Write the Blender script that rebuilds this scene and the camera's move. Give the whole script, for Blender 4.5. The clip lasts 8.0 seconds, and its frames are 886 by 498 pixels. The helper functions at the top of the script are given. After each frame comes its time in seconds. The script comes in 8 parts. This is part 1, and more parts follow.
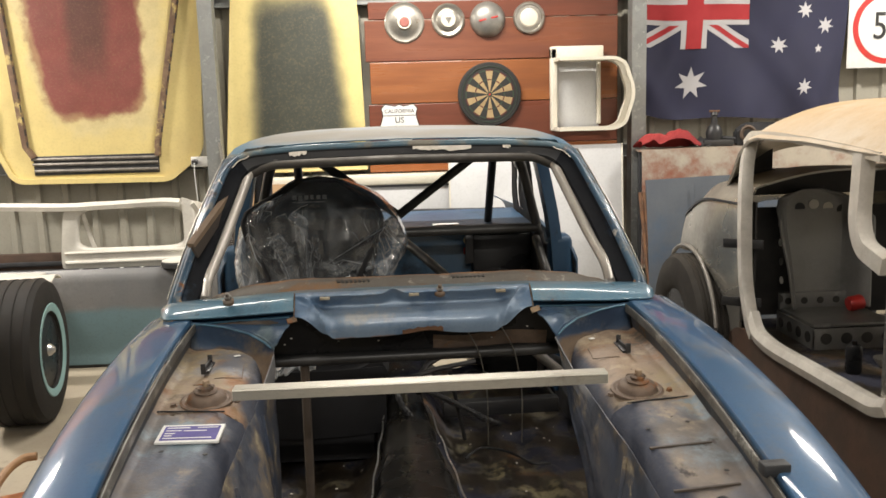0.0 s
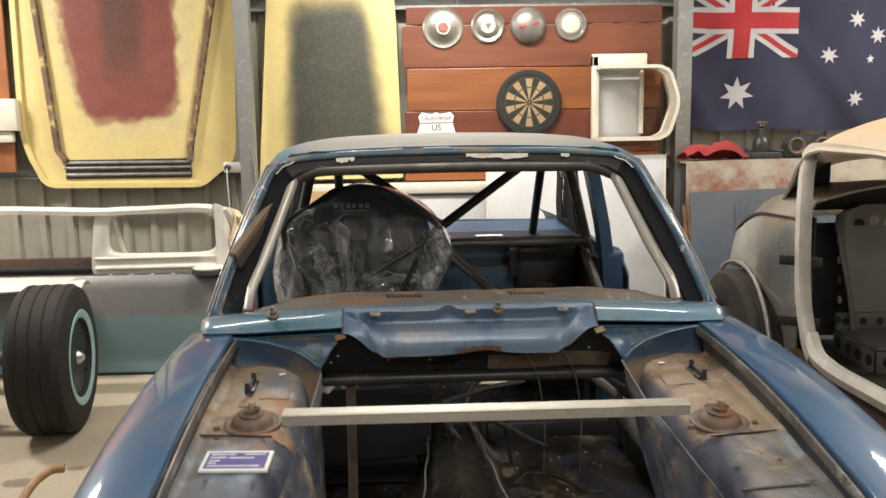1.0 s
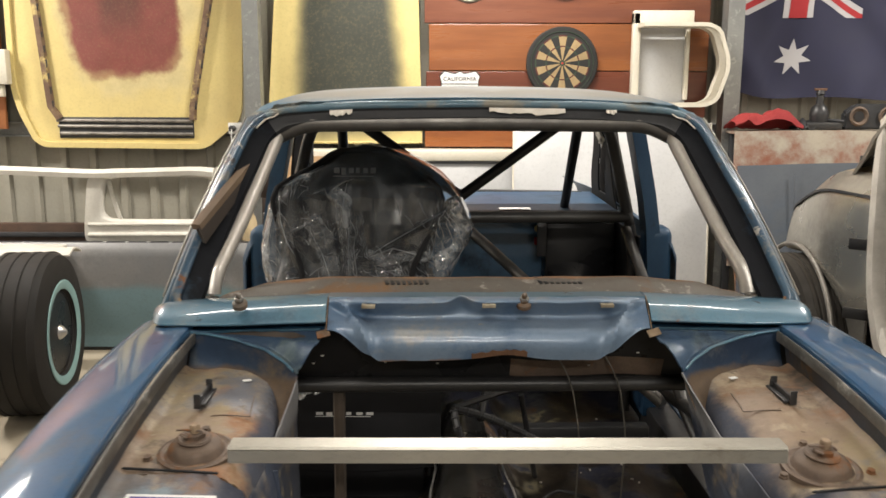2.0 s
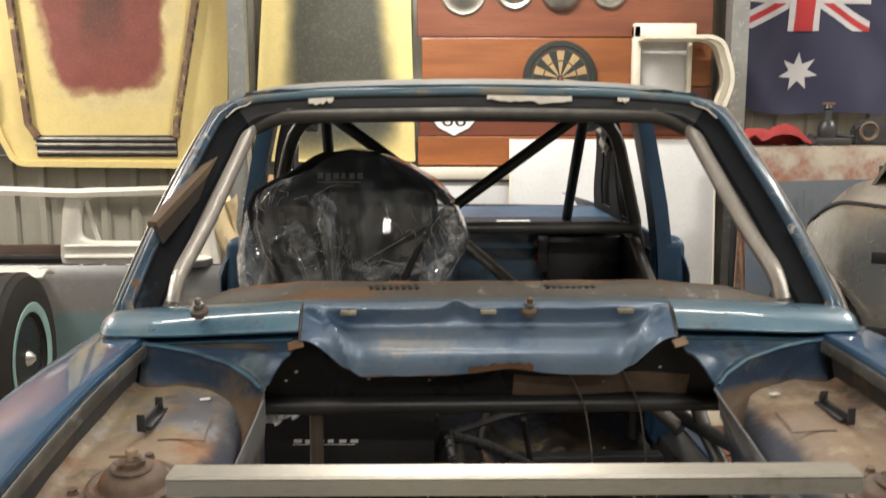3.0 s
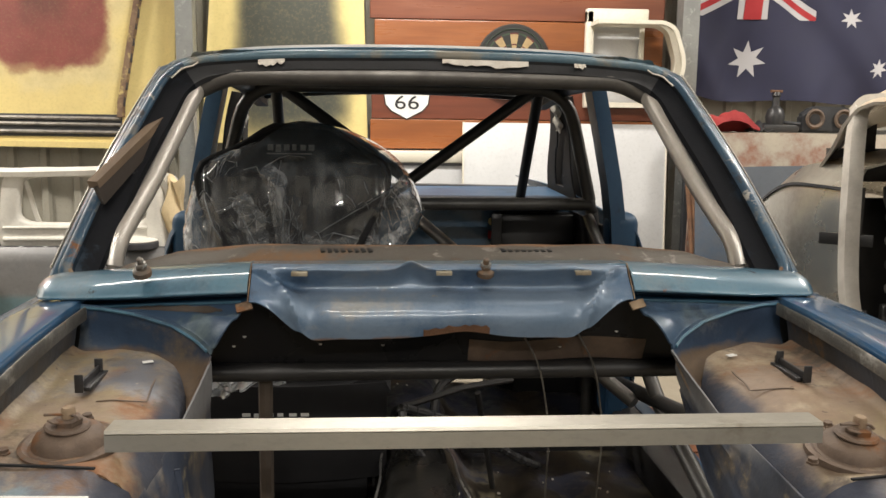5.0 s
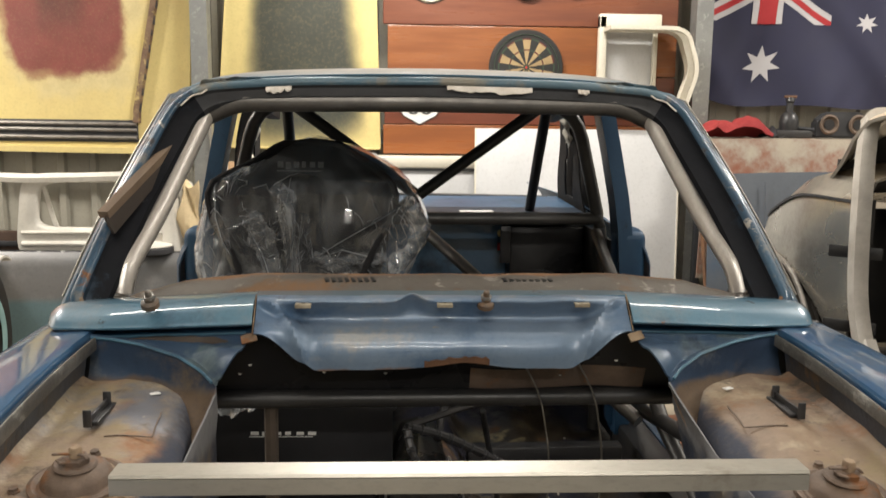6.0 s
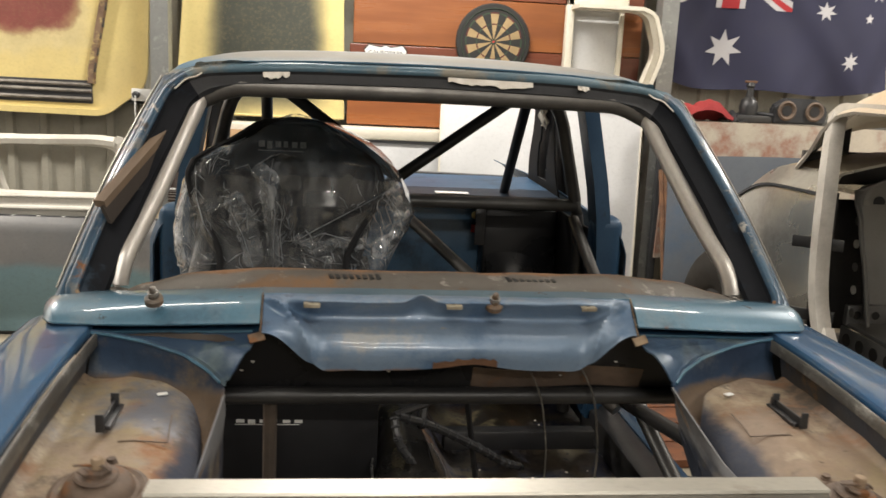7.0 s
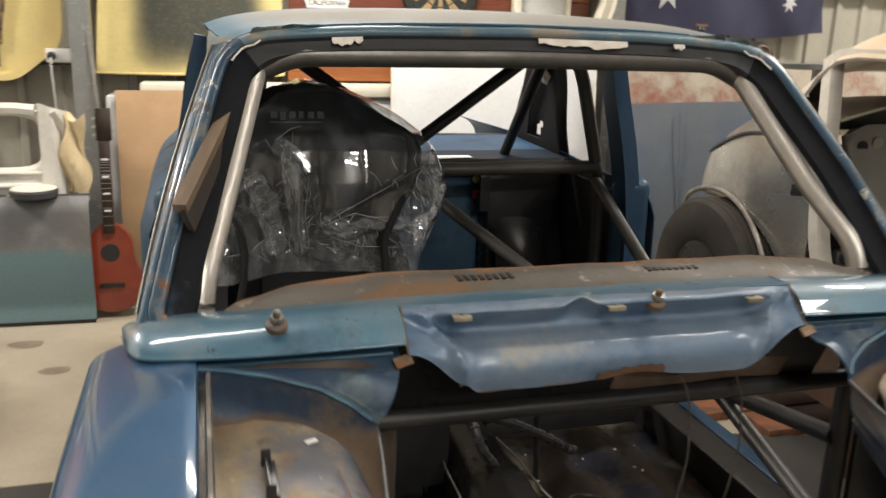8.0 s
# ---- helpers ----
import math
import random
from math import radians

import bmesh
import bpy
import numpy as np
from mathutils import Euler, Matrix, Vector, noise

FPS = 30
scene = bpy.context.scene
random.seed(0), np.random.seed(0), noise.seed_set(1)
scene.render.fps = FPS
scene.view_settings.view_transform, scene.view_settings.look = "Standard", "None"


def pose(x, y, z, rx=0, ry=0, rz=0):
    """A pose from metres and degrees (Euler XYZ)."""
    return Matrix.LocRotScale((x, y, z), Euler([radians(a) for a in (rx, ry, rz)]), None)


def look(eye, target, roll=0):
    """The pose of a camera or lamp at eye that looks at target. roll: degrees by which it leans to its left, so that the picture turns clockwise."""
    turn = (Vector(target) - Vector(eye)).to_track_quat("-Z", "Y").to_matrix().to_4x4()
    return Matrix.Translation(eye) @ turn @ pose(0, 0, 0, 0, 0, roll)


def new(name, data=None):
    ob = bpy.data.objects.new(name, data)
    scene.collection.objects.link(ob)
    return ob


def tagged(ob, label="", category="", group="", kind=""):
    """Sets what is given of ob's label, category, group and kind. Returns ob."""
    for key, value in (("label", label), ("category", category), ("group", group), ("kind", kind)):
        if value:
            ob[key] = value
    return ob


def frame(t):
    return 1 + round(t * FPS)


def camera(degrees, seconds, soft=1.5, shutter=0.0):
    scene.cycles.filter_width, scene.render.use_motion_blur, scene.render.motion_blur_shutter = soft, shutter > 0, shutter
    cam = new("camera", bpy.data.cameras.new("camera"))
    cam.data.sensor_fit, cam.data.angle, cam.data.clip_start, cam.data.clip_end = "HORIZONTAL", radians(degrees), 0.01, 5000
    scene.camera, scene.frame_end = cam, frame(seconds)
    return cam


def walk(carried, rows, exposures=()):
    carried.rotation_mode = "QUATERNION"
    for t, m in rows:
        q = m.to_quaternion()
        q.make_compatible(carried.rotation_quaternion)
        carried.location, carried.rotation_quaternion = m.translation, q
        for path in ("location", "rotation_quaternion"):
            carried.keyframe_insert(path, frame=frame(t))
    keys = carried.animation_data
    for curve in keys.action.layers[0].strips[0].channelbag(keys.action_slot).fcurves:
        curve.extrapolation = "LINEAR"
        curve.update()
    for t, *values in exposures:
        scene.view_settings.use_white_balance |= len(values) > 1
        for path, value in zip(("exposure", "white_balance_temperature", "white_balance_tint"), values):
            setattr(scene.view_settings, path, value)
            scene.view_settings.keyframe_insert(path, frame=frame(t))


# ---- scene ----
cam = camera(54.4, 8.0, soft=1.5, shutter=0.5)
PATH = [
    (0, (-0.033, -2.281, 1.598), (0.067, -0.309, 1.278), -1.6),
    (0.3, (-0.048, -2.263, 1.597), (0.065, -0.29, 1.289), -0.5),
    (0.5, (-0.052, -2.244, 1.593), (0.03, -0.271, 1.271), -0.5),
    (0.8, (-0.096, -2.184, 1.585), (-0.06, -0.208, 1.282), -0.2),
    (1, (-0.119, -2.13, 1.589), (-0.069, -0.153, 1.291), -0.9),
    (1.2, (-0.145, -2.057, 1.603), (-0.114, -0.089, 1.249), -2.4),
    (2.3, (-0.057, -1.571, 1.501), (-0.072, 0.395, 1.137), 0.7),
    (2.5, (-0.048, -1.534, 1.488), (-0.102, 0.434, 1.137), -0.5),
    (2.8, (-0.058, -1.468, 1.446), (-0.023, 0.513, 1.178), 1.0),
    (3, (-0.081, -1.451, 1.427), (-0.076, 0.528, 1.138), -0.0),
    (3.2, (-0.097, -1.434, 1.407), (-0.072, 0.541, 1.088), -0.5),
    (3.5, (-0.095, -1.438, 1.383), (-0.006, 0.535, 1.071), -0.5),
    (4, (-0.089, -1.433, 1.36), (0.045, 0.543, 1.077), 0.6),
    (4.2, (-0.091, -1.424, 1.364), (0.044, 0.55, 1.069), 0.8),
    (5.3, (-0.078, -1.421, 1.368), (0.019, 0.554, 1.064), 0.4),
    (5.5, (-0.071, -1.428, 1.387), (0.0, 0.549, 1.089), 0.0),
    (5.8, (-0.068, -1.427, 1.422), (0.008, 0.551, 1.135), 0.7),
    (6, (-0.061, -1.437, 1.435), (0.018, 0.536, 1.117), 0.7),
    (6.3, (-0.062, -1.44, 1.448), (-0.008, 0.529, 1.102), 1.3),
    (6.5, (-0.071, -1.447, 1.461), (-0.029, 0.521, 1.11), 1.9),
    (6.8, (-0.114, -1.432, 1.486), (0.023, 0.524, 1.091), 1.9),
    (7, (-0.178, -1.411, 1.495), (0.037, 0.537, 1.096), 2.9),
    (7.2, (-0.268, -1.382, 1.508), (-0.005, 0.559, 1.108), 2.6),
    (7.5, (-0.372, -1.346, 1.526), (-0.052, 0.569, 1.05), 1.8),
    (7.8, (-0.495, -1.235, 1.508), (-0.075, 0.657, 1.016), 3.4),
    (8, (-0.549, -1.126, 1.511), (-0.074, 0.749, 1.002), 1.7),
]
walk(cam, [(t, look(eye, target, roll)) for t, eye, target, roll in PATH])

# ---- light: lamps out of view, assumed fluorescent battens under the shed roof ----
world = bpy.data.worlds.new("world")
scene.world = world
world.use_nodes = True
world.node_tree.nodes["Background"].inputs[0].default_value = (0.9, 0.95, 1.0, 1)
world.node_tree.nodes["Background"].inputs[1].default_value = 0.05


def batten(x, y, z, watts, sx, sy, colour=(1.0, 0.94, 0.86)):
    lamp = bpy.data.lights.new("batten_light", "AREA")
    lamp.shape, lamp.size, lamp.size_y = "RECTANGLE", sx, sy
    lamp.energy, lamp.color = watts, colour
    ob = new("batten_light", lamp)
    ob.location = (x, y, z)
    return ob


# added to brighten the left of the back wall; no lamp known there
batten(-3.9, 2.7, 3.25, 98, 0.7, 0.2)
batten(0.0, 2.6, 3.25, 76, 1.3, 0.16)
batten(3.7, 2.3, 3.25, 72, 0.6, 0.3)
# unseen lamp added in front of the car to light seat and dash
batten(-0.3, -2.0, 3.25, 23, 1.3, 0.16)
batten(-1.5, 0.62, 3.25, 13, 1.2, 0.12)
batten(1.5, 0.62, 3.25, 13, 1.2, 0.12)
batten(2.9, -0.9, 3.25, 26, 0.3, 1.2)
# unseen lamp added far in front, low enough to reach the cabin
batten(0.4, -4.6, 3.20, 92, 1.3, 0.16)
scene.view_settings.exposure = 0.65

# ---- mesh helpers ----
V = Vector


def root_of(ob):
    while ob.parent:
        ob = ob.parent
    return ob


def part(name, bm, material, parent, label="", smooth=35):
    """Links a bmesh, given in world metres, as one mesh under a thing or part."""
    bm.transform(Matrix.Translation(-root_of(parent).location))
    bmesh.ops.recalc_face_normals(bm, faces=bm.faces)
    me = bpy.data.meshes.new(name)
    bm.to_mesh(me)
    bm.free()
    if smooth:
        me.shade_smooth()
        me.set_sharp_from_angle(angle=radians(smooth))
    me.materials.append(material)
    ob = new(name, me)
    ob.parent = parent
    if label:
        ob["label"] = label
    return ob


def solid(name, bm, material, label="", category="", group="", kind="", smooth=35):
    """A thing or piece of the setting that is one mesh, given in world metres."""
    bmesh.ops.recalc_face_normals(bm, faces=bm.faces)
    lo = [min(v.co[i] for v in bm.verts) for i in range(3)]
    hi = [max(v.co[i] for v in bm.verts) for i in range(3)]
    base = V(((lo[0] + hi[0]) / 2, (lo[1] + hi[1]) / 2, lo[2]))
    bm.transform(Matrix.Translation(-base))
    me = bpy.data.meshes.new(name)
    bm.to_mesh(me)
    bm.free()
    if smooth:
        me.shade_smooth()
        me.set_sharp_from_angle(angle=radians(smooth))
    me.materials.append(material)
    ob = new(name, me)
    ob.location = base
    return tagged(ob, label, category, group, kind)


def thing(name, place, label, category, group="", kind=""):
    ob = new(name)
    ob.empty_display_size = 0.1
    ob.location = place
    return tagged(ob, label, category, group, kind)


def box(x0, x1, y0, y1, z0, z1, bevel=0.0, segments=2):
    bm = bmesh.new()
    bmesh.ops.create_cube(bm, size=1)
    for v in bm.verts:
        v.co = V(((x0 + x1) / 2 + v.co.x * (x1 - x0), (y0 + y1) / 2 + v.co.y * (y1 - y0), (z0 + z1) / 2 + v.co.z * (z1 - z0)))
    if bevel:
        bmesh.ops.bevel(bm, geom=bm.edges[:], offset=bevel, segments=segments, affect="EDGES", profile=0.5)
    return bm


def turned(bm, m):
    bm.transform(m)
    return bm


def joined(*bms):
    out = bmesh.new()
    for b in bms:
        me = bpy.data.meshes.new("tmp")
        b.to_mesh(me)
        b.free()
        out.from_mesh(me)
        bpy.data.meshes.remove(me)
    return out


def rounded(points, radius=0.05, steps=5):
    """A polyline with its inner corners rounded."""
    pts = [V(p) for p in points]
    out = [pts[0]]
    for a, b, c in zip(pts, pts[1:], pts[2:]):
        r = min(radius, (a - b).length * 0.45, (c - b).length * 0.45)
        p, q = b + (a - b).normalized() * r, b + (c - b).normalized() * r
        for i in range(steps + 1):
            t = i / steps
            out.append(p * (1 - t) ** 2 + b * 2 * t * (1 - t) + q * t ** 2)
    return out + [pts[-1]]


def sweep(points, profile, up=(0, 0, 1), closed=False, caps=True):
    """A profile of (across, up) pairs carried along a polyline."""
    pts = [V(p) for p in points]
    bm = bmesh.new()
    rings = []
    n = len(pts)
    for i, p in enumerate(pts):
        a, b = (pts[i - 1], pts[(i + 1) % n]) if closed else (pts[max(i - 1, 0)], pts[min(i + 1, n - 1)])
        d = (b - a).normalized()
        u = V(up)
        if abs(d.dot(u)) > 0.98:
            u = V((0, 1, 0))
        s = d.cross(u).normalized()
        w = s.cross(d).normalized()
        rings.append([bm.verts.new(p + s * x + w * y) for x, y in profile])
    m = len(profile)
    pairs = list(zip(rings, rings[1:])) + ([(rings[-1], rings[0])] if closed else [])
    for r0, r1 in pairs:
        for k in range(m):
            bm.faces.new((r0[k], r0[(k + 1) % m], r1[(k + 1) % m], r1[k]))
    if caps and not closed:
        bm.faces.new(rings[0][::-1])
        bm.faces.new(rings[-1])
    return bm


def circle(r, seg=10):
    return [(r * math.cos(2 * math.pi * k / seg), r * math.sin(2 * math.pi * k / seg)) for k in range(seg)]


def rect(w, h):
    return [(-w / 2, -h / 2), (w / 2, -h / 2), (w / 2, h / 2), (-w / 2, h / 2)]


def tube(points, r, seg=12, bend=0.06, closed=False):
    return sweep(rounded(points, bend) if bend else points, circle(r, seg), closed=closed)


def lathe(profile, seg=24, m=None, caps=True):
    """(radius, height) pairs turned round z, then moved by m."""
    bm = bmesh.new()
    rings = [[bm.verts.new((r * math.cos(2 * math.pi * k / seg), r * math.sin(2 * math.pi * k / seg), h)) for k in range(seg)] for r, h in profile]
    for a, b in zip(rings, rings[1:]):
        for k in range(seg):
            bm.faces.new((a[k], a[(k + 1) % seg], b[(k + 1) % seg], b[k]))
    if caps and profile[0][0] > 1e-6:
        bm.faces.new(rings[0][::-1])
    if caps and profile[-1][0] > 1e-6:
        bm.faces.new(rings[-1])
    bmesh.ops.remove_doubles(bm, verts=bm.verts[:], dist=1e-6)
    if m is not None:
        bm.transform(m)
    return bm


def sheet(place, nu, nv, thick=0.0):
    """The surface place(u, v), u and v from 0 to 1, as a grid with a thickness."""
    bm = bmesh.new()
    grid = [[bm.verts.new(place(i / nu, j / nv)) for j in range(nv + 1)] for i in range(nu + 1)]
    for i in range(nu):
        for j in range(nv):
            bm.faces.new((grid[i][j], grid[i + 1][j], grid[i + 1][j + 1], grid[i][j + 1]))
    if thick:
        bmesh.ops.recalc_face_normals(bm, faces=bm.faces)
        bmesh.ops.solidify(bm, geom=bm.faces[:], thickness=thick)
    return bm


def slab(place, nu, nv, offset):
    """The surface place(u, v) and the same moved by offset, closed round the rim."""
    bm = bmesh.new()
    off = V(offset)
    a = [[bm.verts.new(place(i / nu, j / nv)) for j in range(nv + 1)] for i in range(nu + 1)]
    b = [[bm.verts.new(v.co + off) for v in row] for row in a]
    for i in range(nu):
        for j in range(nv):
            bm.faces.new((a[i][j], a[i + 1][j], a[i + 1][j + 1], a[i][j + 1]))
            bm.faces.new((b[i][j], b[i][j + 1], b[i + 1][j + 1], b[i + 1][j]))
    for i in range(nu):
        for j in (0, nv):
            bm.faces.new((a[i][j], b[i][j], b[i + 1][j], a[i + 1][j]))
    for j in range(nv):
        for i in (0, nu):
            bm.faces.new((a[i][j], a[i][j + 1], b[i][j + 1], b[i][j]))
    return bm


def prism(poly, depth, m=None, bevel=0.0):
    """A flat outline (x, y) made depth thick along z, then moved by m."""
    bm = bmesh.new()
    f = bm.faces.new([bm.verts.new((x, y, 0)) for x, y in poly])
    ext = bmesh.ops.extrude_face_region(bm, geom=[f])
    bmesh.ops.translate(bm, vec=(0, 0, depth), verts=[v for v in ext["geom"] if isinstance(v, bmesh.types.BMVert)])
    bmesh.ops.recalc_face_normals(bm, faces=bm.faces)
    if bevel:
        bmesh.ops.bevel(bm, geom=[e for e in bm.edges if e.calc_face_angle(0) > 0.6], offset=bevel, segments=2, affect="EDGES")
    if m is not None:
        bm.transform(m)
    return bm


def facing(x, y, z):
    """Turns an outline drawn in x, z into one that stands on a wall and looks towards -y."""
    return Matrix.Translation((x, y, z)) @ Matrix.Rotation(radians(90), 4, "X")


def lerp(table, x):
    """Straight lines between (x, value) pairs."""
    if x <= table[0][0]:
        return table[0][1]
    for (a, p), (b, q) in zip(table, table[1:]):
        if x <= b:
            return p + (q - p) * (x - a) / (b - a)
    return table[-1][1]


def curve(points, t):
    """A smooth curve through points, t from 0 to 1."""
    n = len(points) - 1
    k = min(int(t * n), n - 1)
    f = t * n - k
    p = [V(points[min(max(k + d, 0), n)]) for d in (-1, 0, 1, 2)]
    return 0.5 * ((2 * p[1]) + (p[2] - p[0]) * f + (2 * p[0] - 5 * p[1] + 4 * p[2] - p[3]) * f * f + (3 * p[1] - p[0] - 3 * p[2] + p[3]) * f ** 3)


def smooth(a, b, x):
    t = min(max((x - a) / (b - a), 0), 1)
    return t * t * (3 - 2 * t)


def wob(x, y, z, size=1.0, amount=1.0):
    return noise.noise(V((x, y, z)) / size) * amount


def words(text, size, m, depth=0.003):
    """Letters in the built-in font as a bmesh, centred, standing towards -y after facing()."""
    cu = bpy.data.curves.new("letters", "FONT")
    cu.body, cu.size, cu.extrude, cu.align_x, cu.align_y = text, size, depth, "CENTER", "CENTER"
    cu.resolution_u = 3
    ob = new("letters", cu)
    me = bpy.data.meshes.new_from_object(ob)
    bm = bmesh.new()
    bm.from_mesh(me)
    bpy.data.objects.remove(ob)
    bpy.data.curves.remove(cu)
    bpy.data.meshes.remove(me)
    bm.transform(m)
    return bm


# ---- materials ----
def link(nt, a, b):
    nt.links.new(a, b)


def node(nt, kind, **values):
    n = nt.nodes.new(kind)
    for key, value in values.items():
        n.inputs[key.replace("_", " ")].default_value = value
    return n


def rgb(c):
    return (*c, 1)


def blend(nt, fac, a, b):
    """Mixes two colours; each may be a colour or a socket."""
    n = nt.nodes.new("ShaderNodeMix")
    n.data_type = "RGBA"
    for socket, value in ((n.inputs[0], fac), (n.inputs[6], a), (n.inputs[7], b)):
        if isinstance(value, (int, float)):
            socket.default_value = value
        elif isinstance(value, tuple):
            socket.default_value = rgb(value)
        else:
            link(nt, value, socket)
    return n.outputs[2]


def mathn(nt, op, a, b=0.0):
    n = nt.nodes.new("ShaderNodeMath")
    n.operation = op
    for socket, value in zip(n.inputs, (a, b)):
        if isinstance(value, (int, float)):
            socket.default_value = value
        else:
            link(nt, value, socket)
    return n.outputs[0]


def ramp(nt, value, lo, hi):
    n = nt.nodes.new("ShaderNodeMapRange")
    n.interpolation_type = "SMOOTHSTEP"
    link(nt, value, n.inputs[0])
    n.inputs[1].default_value, n.inputs[2].default_value = lo, hi
    return n.outputs[0]


def grain(nt, co, scale, detail=6.0, rough=0.6, stretch=None):
    if stretch:
        mp = nt.nodes.new("ShaderNodeMapping")
        mp.inputs["Scale"].default_value = stretch
        link(nt, co, mp.inputs[0])
        co = mp.outputs[0]
    n = node(nt, "ShaderNodeTexNoise", Scale=scale, Detail=detail, Roughness=rough)
    link(nt, co, n.inputs["Vector"])
    return n.outputs[0]


def patch(nt, co, cx, cz, hx, hz, soft, ragged, scale, widen=0.0, slant=0.0):
    """A worn patch: 1 inside a ragged box in x and z, 0 outside. widen, slant: how its width and middle change with height."""
    s = nt.nodes.new("ShaderNodeSeparateXYZ")
    link(nt, co, s.inputs[0])
    up = mathn(nt, "SUBTRACT", s.outputs[2], cz)
    mid = mathn(nt, "ADD", cx, mathn(nt, "MULTIPLY", up, slant))
    wide = mathn(nt, "MULTIPLY", hx, mathn(nt, "ADD", 1.0, mathn(nt, "MULTIPLY", up, widen)))
    dx = mathn(nt, "DIVIDE", mathn(nt, "ABSOLUTE", mathn(nt, "SUBTRACT", s.outputs[0], mid)), wide)
    dz = mathn(nt, "DIVIDE", mathn(nt, "ABSOLUTE", up), hz)
    d = mathn(nt, "POWER", mathn(nt, "ADD", mathn(nt, "POWER", dx, 6.0), mathn(nt, "POWER", dz, 6.0)), 1 / 6)
    g = mathn(nt, "MULTIPLY", mathn(nt, "SUBTRACT", grain(nt, co, scale, 8.0), 0.5), ragged)
    return mathn(nt, "SUBTRACT", 1.0, ramp(nt, mathn(nt, "ADD", d, g), 1 - soft, 1 + soft))


def surf(name, c1, c2, scale=6.0, rough=0.5, metal=0.0, bump=0.1, fine=90.0, spots=(), dust=None, coat=0.0, stretch=None,
         patches=(), vary=0.12, specular=0.5, random_tone=0.0, bands=(), coat_rough=0.07):
    """A painted or bare surface. spots: (colour, scale, threshold, softness, roughness); dust: (colour, amount) on what looks up."""
    m = bpy.data.materials.new(name)
    m.use_nodes = True
    nt = m.node_tree
    b = nt.nodes["Principled BSDF"]
    co = nt.nodes.new("ShaderNodeTexCoord").outputs["Object"]
    big = ramp(nt, grain(nt, co, scale, 6.0, 0.6, stretch), 0.33, 0.67)
    colour = blend(nt, big, c1, c2)
    small = grain(nt, co, fine, 5.0, 0.7, stretch)
    r = mathn(nt, "ADD", rough - vary / 2, mathn(nt, "MULTIPLY", big, vary))
    for c, sc, th, soft, ro in spots:
        f = ramp(nt, grain(nt, co, sc, 9.0, 0.68), th - soft, th + soft)
        colour = blend(nt, f, colour, c)
        r = mathn(nt, "ADD", mathn(nt, "MULTIPLY", r, mathn(nt, "SUBTRACT", 1.0, f)), mathn(nt, "MULTIPLY", f, ro))
    for c, *shape in patches:
        f = patch(nt, co, *shape)
        c_old = blend(nt, ramp(nt, grain(nt, co, 9.0), 0.3, 0.7), c, tuple(0.85 * k for k in c))
        colour = blend(nt, f, colour, c_old)
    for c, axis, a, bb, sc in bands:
        # a second colour with a ragged border that spreads from an edge
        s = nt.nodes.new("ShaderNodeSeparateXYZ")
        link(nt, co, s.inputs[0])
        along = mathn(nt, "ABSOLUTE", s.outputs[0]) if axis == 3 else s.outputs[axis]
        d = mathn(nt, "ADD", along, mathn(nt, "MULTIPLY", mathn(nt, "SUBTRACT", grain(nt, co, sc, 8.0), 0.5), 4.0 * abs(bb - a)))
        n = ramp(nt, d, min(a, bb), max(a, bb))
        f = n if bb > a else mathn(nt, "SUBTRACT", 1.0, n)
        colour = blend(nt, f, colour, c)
        r = mathn(nt, "ADD", r, mathn(nt, "MULTIPLY", f, 0.25))
    if dust:
        g = nt.nodes.new("ShaderNodeNewGeometry")
        s = nt.nodes.new("ShaderNodeSeparateXYZ")
        link(nt, g.outputs["Normal"], s.inputs[0])
        f = mathn(nt, "MULTIPLY", ramp(nt, s.outputs[2], dust[2] if len(dust) > 2 else 0.55, 1.0), ramp(nt, grain(nt, co, 3.0, 8.0), -0.1, 0.6))
        f = mathn(nt, "MULTIPLY", f, dust[1])
        colour = blend(nt, f, colour, dust[0])
        r = mathn(nt, "ADD", r, mathn(nt, "MULTIPLY", f, 0.35))
    colour = blend(nt, mathn(nt, "MULTIPLY", ramp(nt, small, 0.45, 0.75), 0.22), colour, tuple(0.45 * k for k in c1))
    if random_tone:
        oi = nt.nodes.new("ShaderNodeObjectInfo")
        colour = blend(nt, mathn(nt, "MULTIPLY", oi.outputs["Random"], random_tone), colour, tuple(0.4 * k for k in c1))
    link(nt, colour, b.inputs["Base Color"])
    link(nt, r, b.inputs["Roughness"])
    b.inputs["Metallic"].default_value = metal
    b.inputs["Specular IOR Level"].default_value = specular
    b.inputs["Coat Weight"].default_value = coat
    b.inputs["Coat Roughness"].default_value = coat_rough
    if bump:
        bp = nt.nodes.new("ShaderNodeBump")
        bp.inputs["Strength"].default_value = bump
        bp.inputs["Distance"].default_value = 0.004
        link(nt, mathn(nt, "ADD", small, mathn(nt, "MULTIPLY", big, 0.6)), bp.inputs["Height"])
        link(nt, bp.outputs[0], b.inputs["Normal"])
    return m


